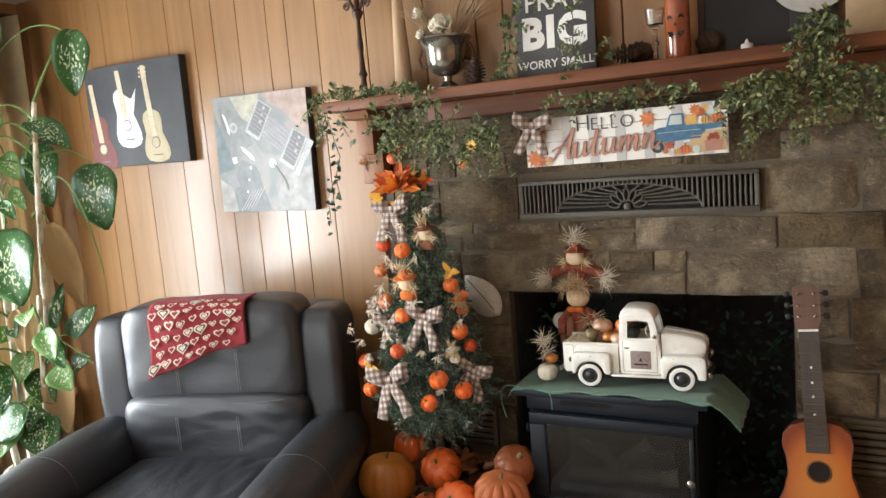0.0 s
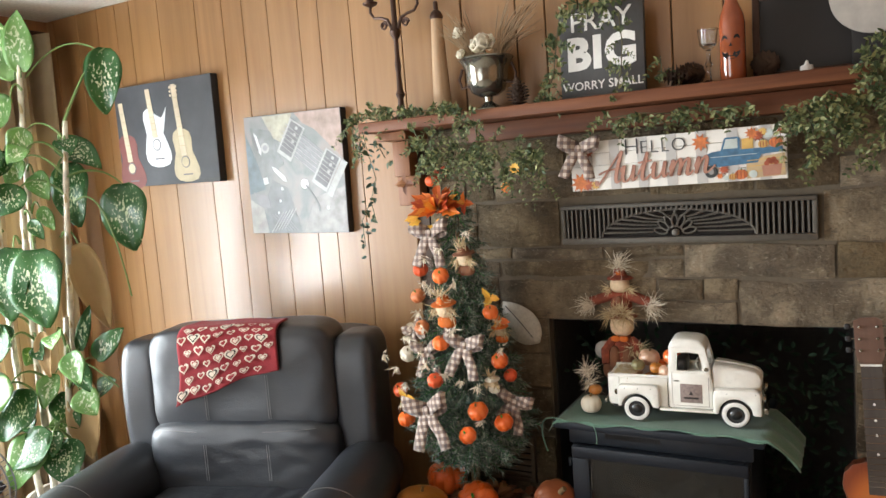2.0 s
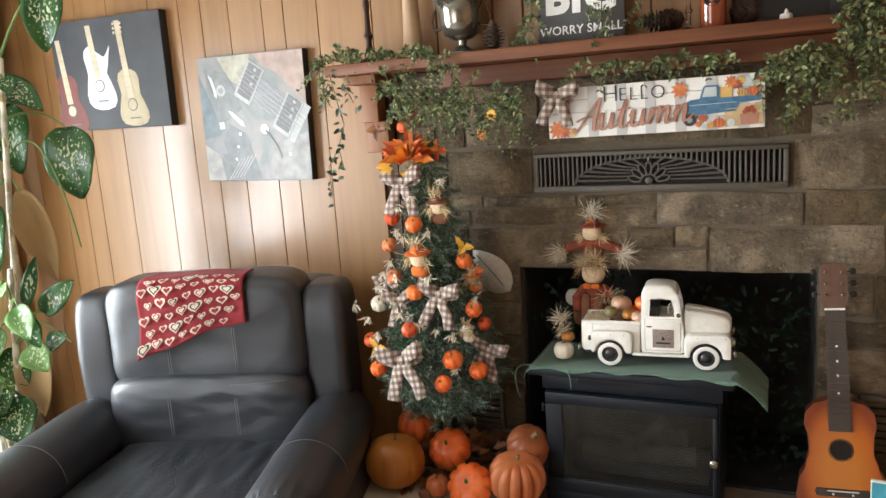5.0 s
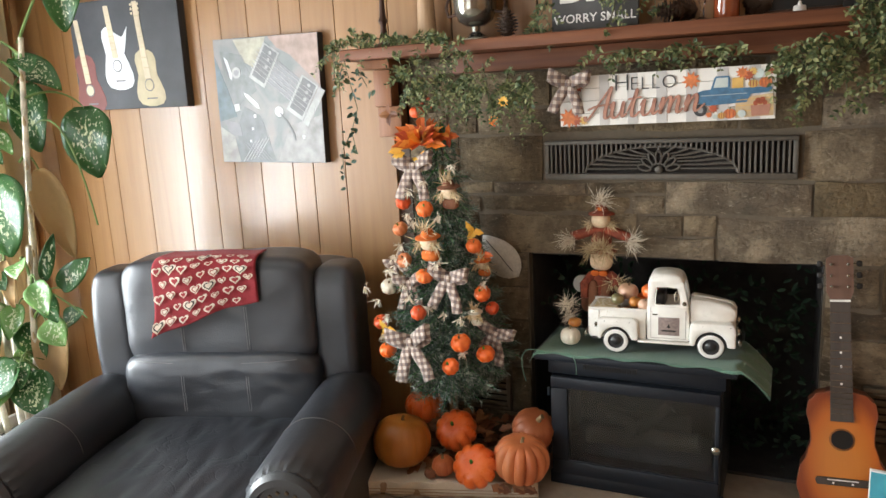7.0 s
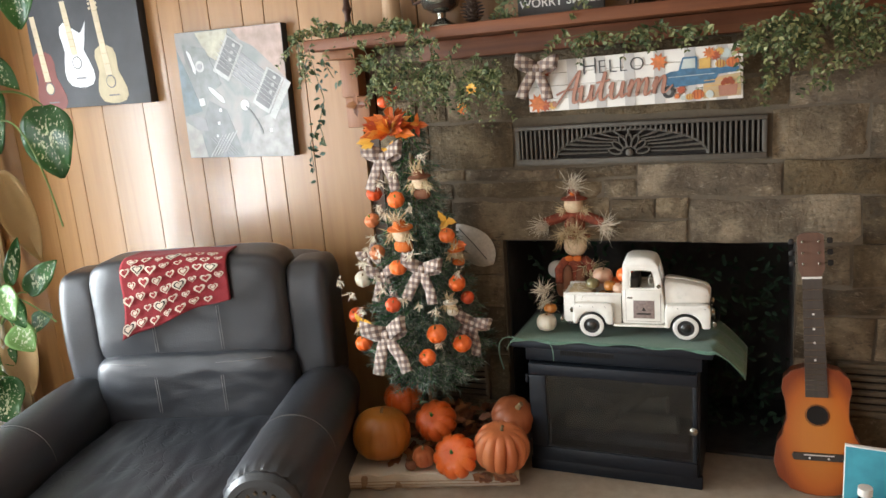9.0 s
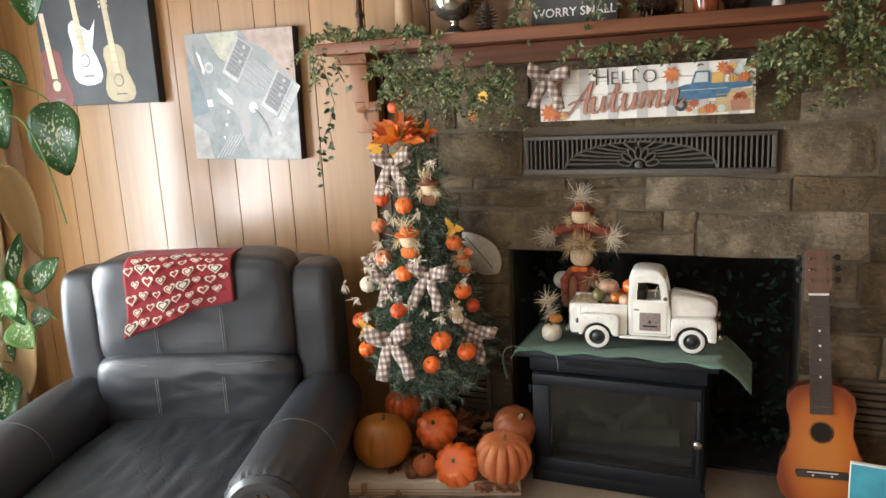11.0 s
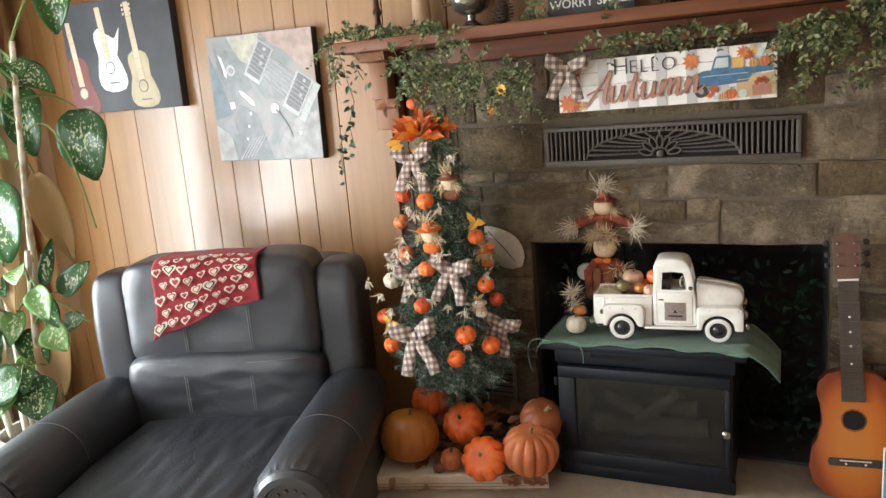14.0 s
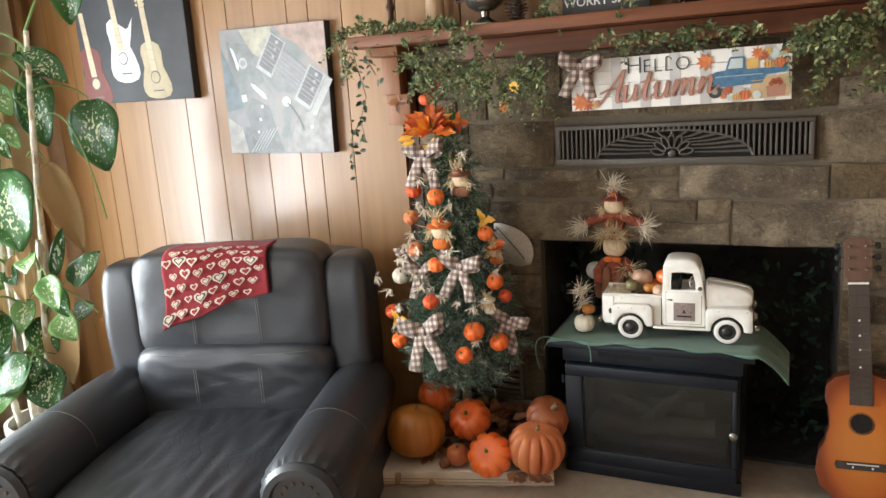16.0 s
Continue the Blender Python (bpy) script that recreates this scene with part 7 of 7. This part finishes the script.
for x, z, s_ in ((-0.155, -0.025, 0.026), (-0.07, -0.06, 0.012), (-0.085, -0.11, 0.011), (0.16, -0.145, 0.012), (-0.1, -0.16, 0.01)):
    flat("screw", turned(rect(s_, s_ * 1.1), x, z, 8), M["print_white"], c2, -0.0378)
for k in range(5):
    flat("lattice_line", turned(rect(0.11, 0.004), -0.11 + 0.018 * k, -0.2 + 0.004 * k, 50), M["print_silver"], c2, -0.0378)
    flat("lattice_line", turned(rect(0.1, 0.004), -0.1 + 0.016 * k, -0.2, -45), M["print_mid"], c2, -0.0384)
flat("dark_facet", [(-0.23, -0.07), (-0.15, -0.09), (-0.14, -0.14), (-0.2, -0.13)], M["print_mid"], c2, -0.0374)
flat("tailpiece", turned(rect(0.03, 0.16), 0.215, -0.03, -33), M["print_silver"], c2, -0.0376)

# ---- houseplant ----
def dieff_mat(name, dark, light, fleck):
    n = Nodes(name)
    spots = n.noise(115, 3, n.stretched(1, 1, 0.55), 0.55, 0.3)
    big = n.noise(9, 4)
    base = n.ramp(big, [(0.3, dark), (0.7, light)])
    mid = n.tree.nodes.new("ShaderNodeAttribute")
    mid.attribute_name = "blade_middle"
    lift = n.add("Math")
    lift.operation = "MULTIPLY_ADD"
    n.put(lift.inputs[0], mid.outputs["Fac"])
    lift.inputs[1].default_value = 0.17
    n.put(lift.inputs[2], spots)
    mask = n.ramp(lift.outputs[0], [(0.675, (0, 0, 0)), (0.72, (1, 1, 1))])
    base = n.mix(mask, base, fleck)
    n.set(Base_Color=base, Roughness=0.27)
    tr = n.add("BsdfTranslucent", Color=n.mix(1.0, base, (1.0, 1.0, 0.5), "MULTIPLY"))
    mixer = n.add("MixShader", Fac=0.42)
    n.tree.links.new(n.bsdf.outputs[0], mixer.inputs[1])
    n.tree.links.new(tr.outputs[0], mixer.inputs[2])
    n.tree.links.new(mixer.outputs[0], n.tree.nodes["Material Output"].inputs[0])
    n.bump(n.noise(12, 3, n.stretched(4, 4, 1)), 0.3, 0.003)
    return n.mat


M["dieff"] = dieff_mat("flecked_green_leaf", (0.03, 0.1, 0.03), (0.07, 0.19, 0.055), (0.66, 0.74, 0.5))
# Paler copy of the leaf; window glare is partly put into its green.
M["dieff_pale_lit"] = dieff_mat("pale_lit_flecked_leaf", (0.14, 0.3, 0.09), (0.27, 0.46, 0.16), (0.72, 0.78, 0.56))
M["dead_leaf"] = leaf_mat("dry_yellow_leaf", (0.42, 0.27, 0.12), (0.52, 0.36, 0.17), (0.6, 0.44, 0.23), 0.7, 0.3)
M["cane"] = plain("pale_cane", (0.68, 0.63, 0.5), 0.6, vary=0.3, scale=25)
plant = thing("dumb_cane_plant", pose(-2.02, -0.62, 0.0), "tall potted dumb cane plant with flecked green leaves", "plant")
PO = Vector((-2.02, -0.62, 0.0))
M["pot"] = plain("glazed_white_pot", (0.5, 0.47, 0.43), 0.35, vary=0.1)
pot = part("pot", lathe([(0.11, 0.0), (0.12, 0.01), (0.155, 0.26), (0.165, 0.27), (0.165, 0.3), (0.15, 0.3), (0.145, 0.25), (0, 0.25)], 28), M["pot"], plant)
part("soil", lathe([(0.147, 0.252), (0.1, 0.262), (0.0, 0.265)], 20), M["soot"], pot)
canes = [((-2.1, -0.6, 0.26), (-2.08, -0.62, 1.2), (-1.98, -0.62, 2.05)), ((-1.97, -0.6, 0.26), (-1.93, -0.58, 1.1), (-1.84, -0.55, 1.82)), ((-2.05, -0.66, 0.26), (-2.02, -0.7, 0.9), (-1.95, -0.7, 1.5)), ((-1.95, -0.66, 0.26), (-1.9, -0.66, 0.6), (-1.86, -0.64, 1.05)), ((-2.12, -0.68, 0.26), (-2.16, -0.72, 1.0), (-2.05, -0.72, 1.95))]
for a, b_, c in canes:
    pts = [Vector(p) - PO for p in curve_points(a, b_, c, 18)]
    stalk = part("cane", tube(pts, [0.013 + 0.002 * (k % 2) - 0.0002 * k for k in range(19)], 10), M["cane"], plant)
    for k in range(2, 18, 2):
        part("sheath", tube([pts[k], pts[k] + Vector((0.02, -0.015, 0.04))], [0.009, 0.002], 6), M["husk"], stalk)


def big_leaf(base, tip, width, face, mat="dieff", fold=0.18, droop=0.12, root=None):
    bm = bmesh.new()
    b_, t_ = Vector(base) - PO, Vector(tip) - PO
    d = t_ - b_
    ln = d.length
    d.normalize()
    f = Vector(face)
    nrm = (f - d * f.dot(d)).normalized()
    side = d.cross(nrm)
    nu, nw = 16, 8
    rows = []
    for i in range(nu + 1):
        u = i / nu
        w = width / 2 * (math.sin(math.pi * (0.02 + 0.97 * u) ** 0.72) ** 0.75)
        c = b_ + d * ln * u - nrm * droop * ln * (u - 0.3) ** 2 * 1.6
        row = []
        for j in range(nw + 1):
            q = 2 * j / nw - 1
            wave = 0.11 * width * math.sin(8 * u + 2.5 * q + 20 * ln) * abs(q)
            row.append(bm.verts.new(c + side * w * q + nrm * (fold * w * abs(q) ** 1.3 + wave * 0.5)))
        rows.append(row)
    for a, c in zip(rows, rows[1:]):
        for j in range(nw):
            bm.faces.new((a[j], a[j + 1], c[j + 1], c[j]))
    middle = [max(0.0, 1 - abs(2 * j / nw - 1) ** 2) * math.sin(math.pi * min(1.0, i / nu + 0.02)) for i in range(nu + 1) for j in range(nw + 1)]
    leaf = part("leaf", bm, M[mat], plant, "dry yellow hanging leaf" if mat == "dead_leaf" else "")
    leaf.data.attributes.new("blade_middle", "FLOAT", "POINT").data.foreach_set("value", middle)
    leaf.modifiers.new("thick", "SOLIDIFY").thickness = 0.0012
    if root is not None:
        part("petiole", tube(curve_points(Vector(root) - PO, (Vector(root) - PO).lerp(b_, 0.6) + Vector((0, 0, 0.08)), b_, 8), [0.006 - 0.0004 * k for k in range(9)], 7), M["stem_leaf"], leaf)
    return leaf


M["stem_leaf"] = plain("green_petiole", (0.16, 0.26, 0.08), 0.5)
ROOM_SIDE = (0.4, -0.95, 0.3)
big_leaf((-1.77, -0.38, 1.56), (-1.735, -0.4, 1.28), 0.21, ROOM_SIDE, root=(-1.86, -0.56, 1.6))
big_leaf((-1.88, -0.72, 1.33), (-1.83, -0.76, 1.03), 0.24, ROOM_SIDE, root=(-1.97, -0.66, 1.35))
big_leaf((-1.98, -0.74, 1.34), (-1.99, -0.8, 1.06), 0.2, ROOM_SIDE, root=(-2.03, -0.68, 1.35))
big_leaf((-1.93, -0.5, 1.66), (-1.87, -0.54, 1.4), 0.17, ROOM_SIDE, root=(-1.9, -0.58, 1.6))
big_leaf((-1.72, -0.42, 2.1), (-1.75, -0.44, 1.84), 0.15, (0.6, -0.8, 0.3), root=(-1.86, -0.55, 1.8), fold=0.35)
big_leaf((-1.97, -0.5, 1.76), (-1.76, -0.48, 1.64), 0.13, (0.3, -0.6, 0.9), root=(-1.87, -0.55, 1.7))
big_leaf((-1.885, -0.53, 1.33), (-1.8, -0.5, 0.97), 0.13, (0.7, -0.7, 0.1), "dead_leaf", 0.5, root=(-1.92, -0.58, 1.36))
big_leaf((-1.86, -0.6, 0.78), (-1.83, -0.64, 0.46), 0.14, (0.5, -0.8, 0.2), "dead_leaf", 0.4, root=(-1.9, -0.64, 0.8))
big_leaf((-1.98, -0.8, 0.98), (-2.24, -0.86, 0.9), 0.2, (0.3, -0.8, 0.6), "dieff", root=(-1.99, -0.69, 0.95))
big_leaf((-1.98, -0.82, 0.82), (-2.22, -0.92, 0.66), 0.2, (0.2, -0.8, 0.6), "dieff_pale_lit", root=(-1.97, -0.68, 0.8))
big_leaf((-1.86, -0.76, 0.6), (-2.02, -0.86, 0.5), 0.16, (0.2, -0.8, 0.6), "dieff", root=(-1.9, -0.66, 0.6))
big_leaf((-2.02, -0.62, 2.0), (-2.12, -0.66, 2.28), 0.15, (0.5, -0.9, 0.2), "dieff_pale_lit", root=(-1.99, -0.62, 1.98))
big_leaf((-1.97, -0.62, 2.02), (-1.93, -0.64, 2.25), 0.12, (0.6, -0.8, 0.1), "dieff_pale_lit", root=(-1.98, -0.62, 2.0))
big_leaf((-2.06, -0.7, 2.0), (-2.28, -0.76, 2.08), 0.14, (0.5, -0.7, 0.5), "dieff_pale_lit", root=(-2.05, -0.72, 1.92))
big_leaf((-2.0, -0.66, 1.92), (-2.16, -0.72, 1.78), 0.13, ROOM_SIDE, "dieff_pale_lit", root=(-1.98, -0.62, 1.95))
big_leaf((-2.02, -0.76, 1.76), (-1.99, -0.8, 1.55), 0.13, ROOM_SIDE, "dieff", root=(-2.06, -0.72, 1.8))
big_leaf((-2.1, -0.78, 1.66), (-2.2, -0.84, 1.42), 0.16, ROOM_SIDE, "dieff_pale_lit", root=(-2.08, -0.72, 1.7))
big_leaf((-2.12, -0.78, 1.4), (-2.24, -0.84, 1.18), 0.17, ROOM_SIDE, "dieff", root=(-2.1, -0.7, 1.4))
big_leaf((-1.97, -0.74, 0.76), (-2.1, -0.84, 0.58), 0.16, (0.5, -0.6, 0.7), "dieff", root=(-1.92, -0.66, 0.6))
big_leaf((-1.95, -0.76, 0.6), (-1.97, -0.88, 0.42), 0.17, (0.4, -0.6, 0.8), "dieff_pale_lit", root=(-1.9, -0.66, 0.55))
big_leaf((-1.9, -0.7, 0.55), (-1.78, -0.76, 0.42), 0.16, (0.3, -0.6, 0.8), "dieff", root=(-1.9, -0.66, 0.45))
big_leaf((-1.83, -0.56, 0.86), (-1.7, -0.52, 0.98), 0.1, (0.4, -0.9, 0.3), "dieff", root=(-1.9, -0.64, 0.75))
big_leaf((-1.84, -0.56, 0.72), (-1.73, -0.56, 0.78), 0.09, (0.4, -0.7, 0.6), "dieff", root=(-1.9, -0.64, 0.6))
big_leaf((-1.86, -0.6, 0.9), (-1.83, -0.56, 1.08), 0.06, (0.5, -0.9, 0.1), "dieff", root=(-1.9, -0.64, 0.8))
big_leaf((-2.05, -0.8, 0.8), (-2.2, -0.9, 0.72), 0.15, (0.5, -0.6, 0.6), "dieff_pale_lit", root=(-2.0, -0.68, 0.7))
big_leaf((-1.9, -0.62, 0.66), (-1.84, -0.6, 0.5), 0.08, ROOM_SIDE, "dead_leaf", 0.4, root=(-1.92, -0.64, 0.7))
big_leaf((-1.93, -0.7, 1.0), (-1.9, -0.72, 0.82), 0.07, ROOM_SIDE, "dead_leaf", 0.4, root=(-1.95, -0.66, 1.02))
rng = random.Random(77)
for k in range(30):
    a_, b_, c_ = canes[k % 5]
    u = rng.uniform(0.15, 1.0)
    p = curve_points(a_, b_, c_, 20)[int(u * 20)]
    ang = rng.uniform(-2.6, 0.6)
    reach, ln = rng.uniform(0.06, 0.16), rng.uniform(0.14, 0.24)
    o_ = Vector((math.cos(ang), math.sin(ang), 0))
    if o_.x > 0.2:
        reach, ln = reach * 0.6, ln * 0.75
    base_ = p + o_ * reach + Vector((0, 0, rng.uniform(0.0, 0.1)))
    tip_ = base_ + o_ * ln * 0.5 + Vector((0, 0, -ln * rng.uniform(0.3, 0.85)))
    big_leaf(base_, tip_, ln * rng.uniform(0.5, 0.72), (0.6 + rng.gauss(0, 0.3), -0.7, 0.35 + rng.gauss(0, 0.25)), "dieff_pale_lit" if rng.random() < 0.6 else "dieff", rng.uniform(0.1, 0.35), 0.15, root=p)
for p in (((-1.98, -0.6, 2.0), (-1.85, -0.5, 2.2), (-1.74, -0.42, 2.08)), ((-1.84, -0.55, 1.5), (-1.75, -0.48, 1.6), (-1.7, -0.45, 1.1)), ((-1.9, -0.64, 0.9), (-1.78, -0.6, 0.85), (-1.7, -0.56, 0.75))):
    part("tendril", tube([v - PO for v in curve_points(*p, 12)], 0.0035, 6), M["stem_leaf"], plant)

# ---- curtain and floor fan by the window ----
cu = Nodes("tan_curtain")
cn = cu.noise(300, 2)
cb = cu.ramp(cu.noise(6, 3), [(0.3, (0.56, 0.45, 0.28)), (0.7, (0.66, 0.55, 0.37))])
cu.set(Base_Color=cb, Roughness=0.9)
ct = cu.add("BsdfTranslucent", Color=cb)
cm = cu.add("MixShader", Fac=0.65)
cu.tree.links.new(cu.bsdf.outputs[0], cm.inputs[1])
cu.tree.links.new(ct.outputs[0], cm.inputs[2])
cu.tree.links.new(cm.outputs[0], cu.tree.nodes["Material Output"].inputs[0])
cu.bump(cn, 0.2, 0.001)
M["curtain"] = cu.mat
bm = bmesh.new()
g = []
for i in range(97):
    y = -0.62 + 0.5 * i / 96
    x = -2.52 + 0.022 * math.sin(i * 0.52) + 0.008 * math.sin(i * 0.23 + 1)
    g.append([bm.verts.new((x + 0.01 * k * math.sin(i * 0.3), y, 0.06 + 2.24 * k / 6)) for k in range(7)])
for a, b_ in zip(g, g[1:]):
    for k in range(6):
        bm.faces.new((a[k], b_[k], b_[k + 1], a[k + 1]))
drape = thing("curtain", Matrix(), "tan pleated curtain hanging beside the bright window", "curtain")
o = part("drape", bm, M["curtain"], drape)
o.modifiers.new("thick", "SOLIDIFY").thickness = 0.002
part("rod", tube([(-2.53, -2.4, 2.31), (-2.53, -0.12, 2.31)], 0.012, 10), M["bronze"], drape)
win = tagged(new("window_1"), "bright daylit window with a painted wooden frame", "window", kind="structure")
win.matrix_world = Matrix()
M["white_frame"] = plain("white_window_paint", (0.7, 0.68, 0.64), 0.5)
for a in ((-2.41, -2.36, 0.42, 1.9), (-0.17, -0.12, 0.42, 1.9), (-2.36, -0.17, 0.42, 0.47), (-2.36, -0.17, 1.85, 1.9), (-1.4, -1.36, 0.47, 1.85)):
    part("window_frame", span(-2.655, -2.62, a[0], a[1], a[2], a[3], 0.004), M["white_frame"], win)
part("window_sill", span(-2.649, -2.56, -2.45, -0.06, 0.38, 0.419, 0.006), M["white_frame"], win)

n = Nodes("bright_overcast_distance")
n.set(Base_Color=(0.6, 0.62, 0.65), Roughness=1.0, Emission_Color=(0.92, 0.97, 1.0), Emission_Strength=4.5)
single("backdrop", span(-9.1, -9.0, -14, 9, -2, 7), n.mat, Matrix(), "plain hazy bright distance outside the window", "backdrop", kind="structure", smooth=False)

fan = thing("floor_fan", pose(-2.06, -1.02, 0.0, 0, 0, 30), "round dark metal floor fan with a wire guard", "fan")
part("base", lathe([(0.16, 0), (0.16, 0.012), (0.05, 0.03), (0.02, 0.05)], 24), M["black_metal"], fan)
part("pole", lathe([(0.016, 0.05), (0.014, 0.46)], 12), M["black_metal"], fan)
part("motor", lathe([(0.0, 0), (0.055, 0.005), (0.06, 0.06), (0.03, 0.1), (0, 0.1)], 20), M["black_metal"], fan, m=pose(0, 0.02, 0.46, -90))
M["wire"] = plain("grey_wire", (0.25, 0.25, 0.26), 0.35, 0.8)
for r, y in ((0.2, -0.02), (0.2, 0.02), (0.13, -0.045), (0.07, -0.055)):
    part("guard_ring", tube([(r * math.cos(2 * math.pi * k / 40), y, 0.46 + r * math.sin(2 * math.pi * k / 40)) for k in range(41)], 0.003, 6), M["wire"], fan)
for k in range(60):
    a = 2 * math.pi * k / 60
    part("guard_wire", tube([(0.045 * math.cos(a), -0.058, 0.46 + 0.045 * math.sin(a)), (0.13 * math.cos(a), -0.048, 0.46 + 0.13 * math.sin(a)), (0.19 * math.cos(a), -0.035, 0.46 + 0.19 * math.sin(a)), (0.202 * math.cos(a), 0.02, 0.46 + 0.202 * math.sin(a))], 0.0014, 4), M["wire"], fan)
part("badge", lathe([(0.045, 0), (0.045, 0.008), (0, 0.01)], 20), M["black_metal"], fan, m=pose(0, -0.055, 0.46, 90))
for k in range(3):
    a = 2 * math.pi * k / 3
    bm = bmesh.new()
    add_leaf(bm, (0.02 * math.cos(a), 0, 0.02 * math.sin(a)), (0.17 * math.cos(a), 0.01, 0.17 * math.sin(a)), 0.12, (0.2, -1, 0.2), 0.1, 0.1, 8)
    o = part("blade", bm, M["black_glass"], fan, m=pose(0, -0.01, 0.46))
    o.modifiers.new("thick", "SOLIDIFY").thickness = 0.003

# ---- stones of the chimney breast ----
rng = random.Random(31)


def stone_mesh(w, h, seed):
    """A hewn block: a rough front with broken, rounded edges, and plain sides."""
    bm = bmesh.new()
    nx, nz = max(4, min(14, int(w / 0.032))), max(3, min(6, int(h / 0.026)))
    rows = []
    for j in range(nz + 1):
        row = []
        for i in range(nx + 1):
            u, v = i / nx, j / nz
            x, z = (u - 0.5) * w, (v - 0.5) * h
            k = Vector((x * 7, z * 7, seed))
            edge = min(u * w, (1 - u) * w, v * h, (1 - v) * h)
            y = -0.025 + 0.007 * noise.noise(k * 1.5) + 0.004 * noise.noise(k * 5) + 0.01 * max(0.0, 1 - edge / 0.018) ** 2
            x += 0.008 * noise.noise(k + Vector((3, 1, 7)))
            z += 0.009 * noise.noise(k + Vector((5, 3, 1)))
            row.append(bm.verts.new((x, y, z)))
        rows.append(row)
    for a, c in zip(rows, rows[1:]):
        for i in range(nx):
            bm.faces.new((a[i], a[i + 1], c[i + 1], c[i]))
    rim = rows[0] + [r[-1] for r in rows[1:]] + rows[-1][-2::-1] + [r[0] for r in rows[-2:0:-1]]
    back = [bm.verts.new((v.co.x, 0.025, v.co.z)) for v in rim]
    for k in range(len(rim)):
        q = (k + 1) % len(rim)
        bm.faces.new((rim[q], rim[k], back[k], back[q]))
    return bm


def lay(x0, x1, z0, z1, gap=0.008):
    w, h = x1 - x0 - gap, z1 - z0 - gap
    if w < 0.02 or h < 0.02:
        return
    part("stone", stone_mesh(w, h, rng.uniform(0, 50)), M["stone"], chimney, m=pose((x0 + x1) / 2, 0.021 - rng.uniform(0.0, 0.012), (z0 + z1) / 2, 0, rng.uniform(-0.8, 0.8), 0))


def course(z0, z1, cuts):
    for a, b_ in zip(cuts, cuts[1:]):
        lay(a, b_, z0, z1)


# over the opening
course(0.955, 1.105, [-0.53, -0.26, 0.31])
course(0.955, 1.03, [0.31, 0.56])
course(1.03, 1.105, [0.31, 0.46, 0.56])
course(0.955, 1.105, [0.56, 1.05, 1.4, 1.9, 2.3, 2.65])
course(1.105, 1.17, [-0.53, -0.25, 0.29])
course(1.17, 1.215, [-0.53, -0.2, 0.14, 0.4])
course(1.105, 1.17, [0.29, 0.4])
course(1.105, 1.215, [0.4, 0.835, 1.12, 1.5, 1.9, 2.3, 2.65])
course(1.215, 1.38, [-0.33, -0.012])
course(1.215, 1.3, [-0.53, -0.33])
course(1.3, 1.38, [-0.53, -0.42, -0.33])
course(1.215, 1.375, [0.802, 1.06, 1.42, 1.8, 2.2, 2.65])
course(1.38, 1.47, [-0.53, -0.37, -0.255, -0.05, 0.3])
course(1.375, 1.47, [0.3, 0.62, 0.85, 1.2, 1.5, 1.9, 2.3, 2.65])
course(1.47, 1.6, [-0.53, -0.3, 0.02, 0.38, 0.7, 1.05, 1.4, 1.8, 2.2, 2.65])
course(1.6, 1.66, [-0.53, -0.2, 0.3, 0.8, 1.3, 1.8, 2.65])
# left jamb
for z0, z1, cuts in ((0.83, 0.955, [-0.53, -0.3, -0.077]), (0.7, 0.83, [-0.53, -0.077]), (0.58, 0.7, [-0.53, -0.25, -0.077]), (0.52, 0.58, [-0.53, -0.077]), (0.34, 0.52, [-0.53, -0.42]), (0.34, 0.52, [-0.155, -0.077]), (0.2, 0.34, [-0.53, -0.28, -0.077])):
    course(z0, z1, cuts)
# right jamb
for z0, z1, cuts in ((0.82, 0.955, [0.877, 1.03, 1.3, 1.7, 2.2, 2.65]), (0.725, 0.82, [0.877, 1.2, 1.6, 2.0, 2.65]), (0.585, 0.725, [0.877, 1.1, 1.4, 1.8, 2.3, 2.65]), (0.4, 0.585, [0.877, 0.995]), (0.4, 0.585, [1.275, 1.6, 2.1, 2.65]), (0.2, 0.4, [0.877, 1.15, 1.5, 2.0, 2.65])):
    course(z0, z1, cuts)
# firebox lining
for a in ((OX0, OX0 + 0.004, 0.045, 0.5), (OX1 - 0.004, OX1, 0.045, 0.5)):
    part("lining", span(a[0], a[1], a[2], a[3], 0.2, OZ - 0.005), M["soot"], chimney, smooth=False)
part("lintel_underside", span(OX0, OX1, 0.02, 0.5, OZ - 0.006, OZ - 0.001), M["soot"], chimney, smooth=False)
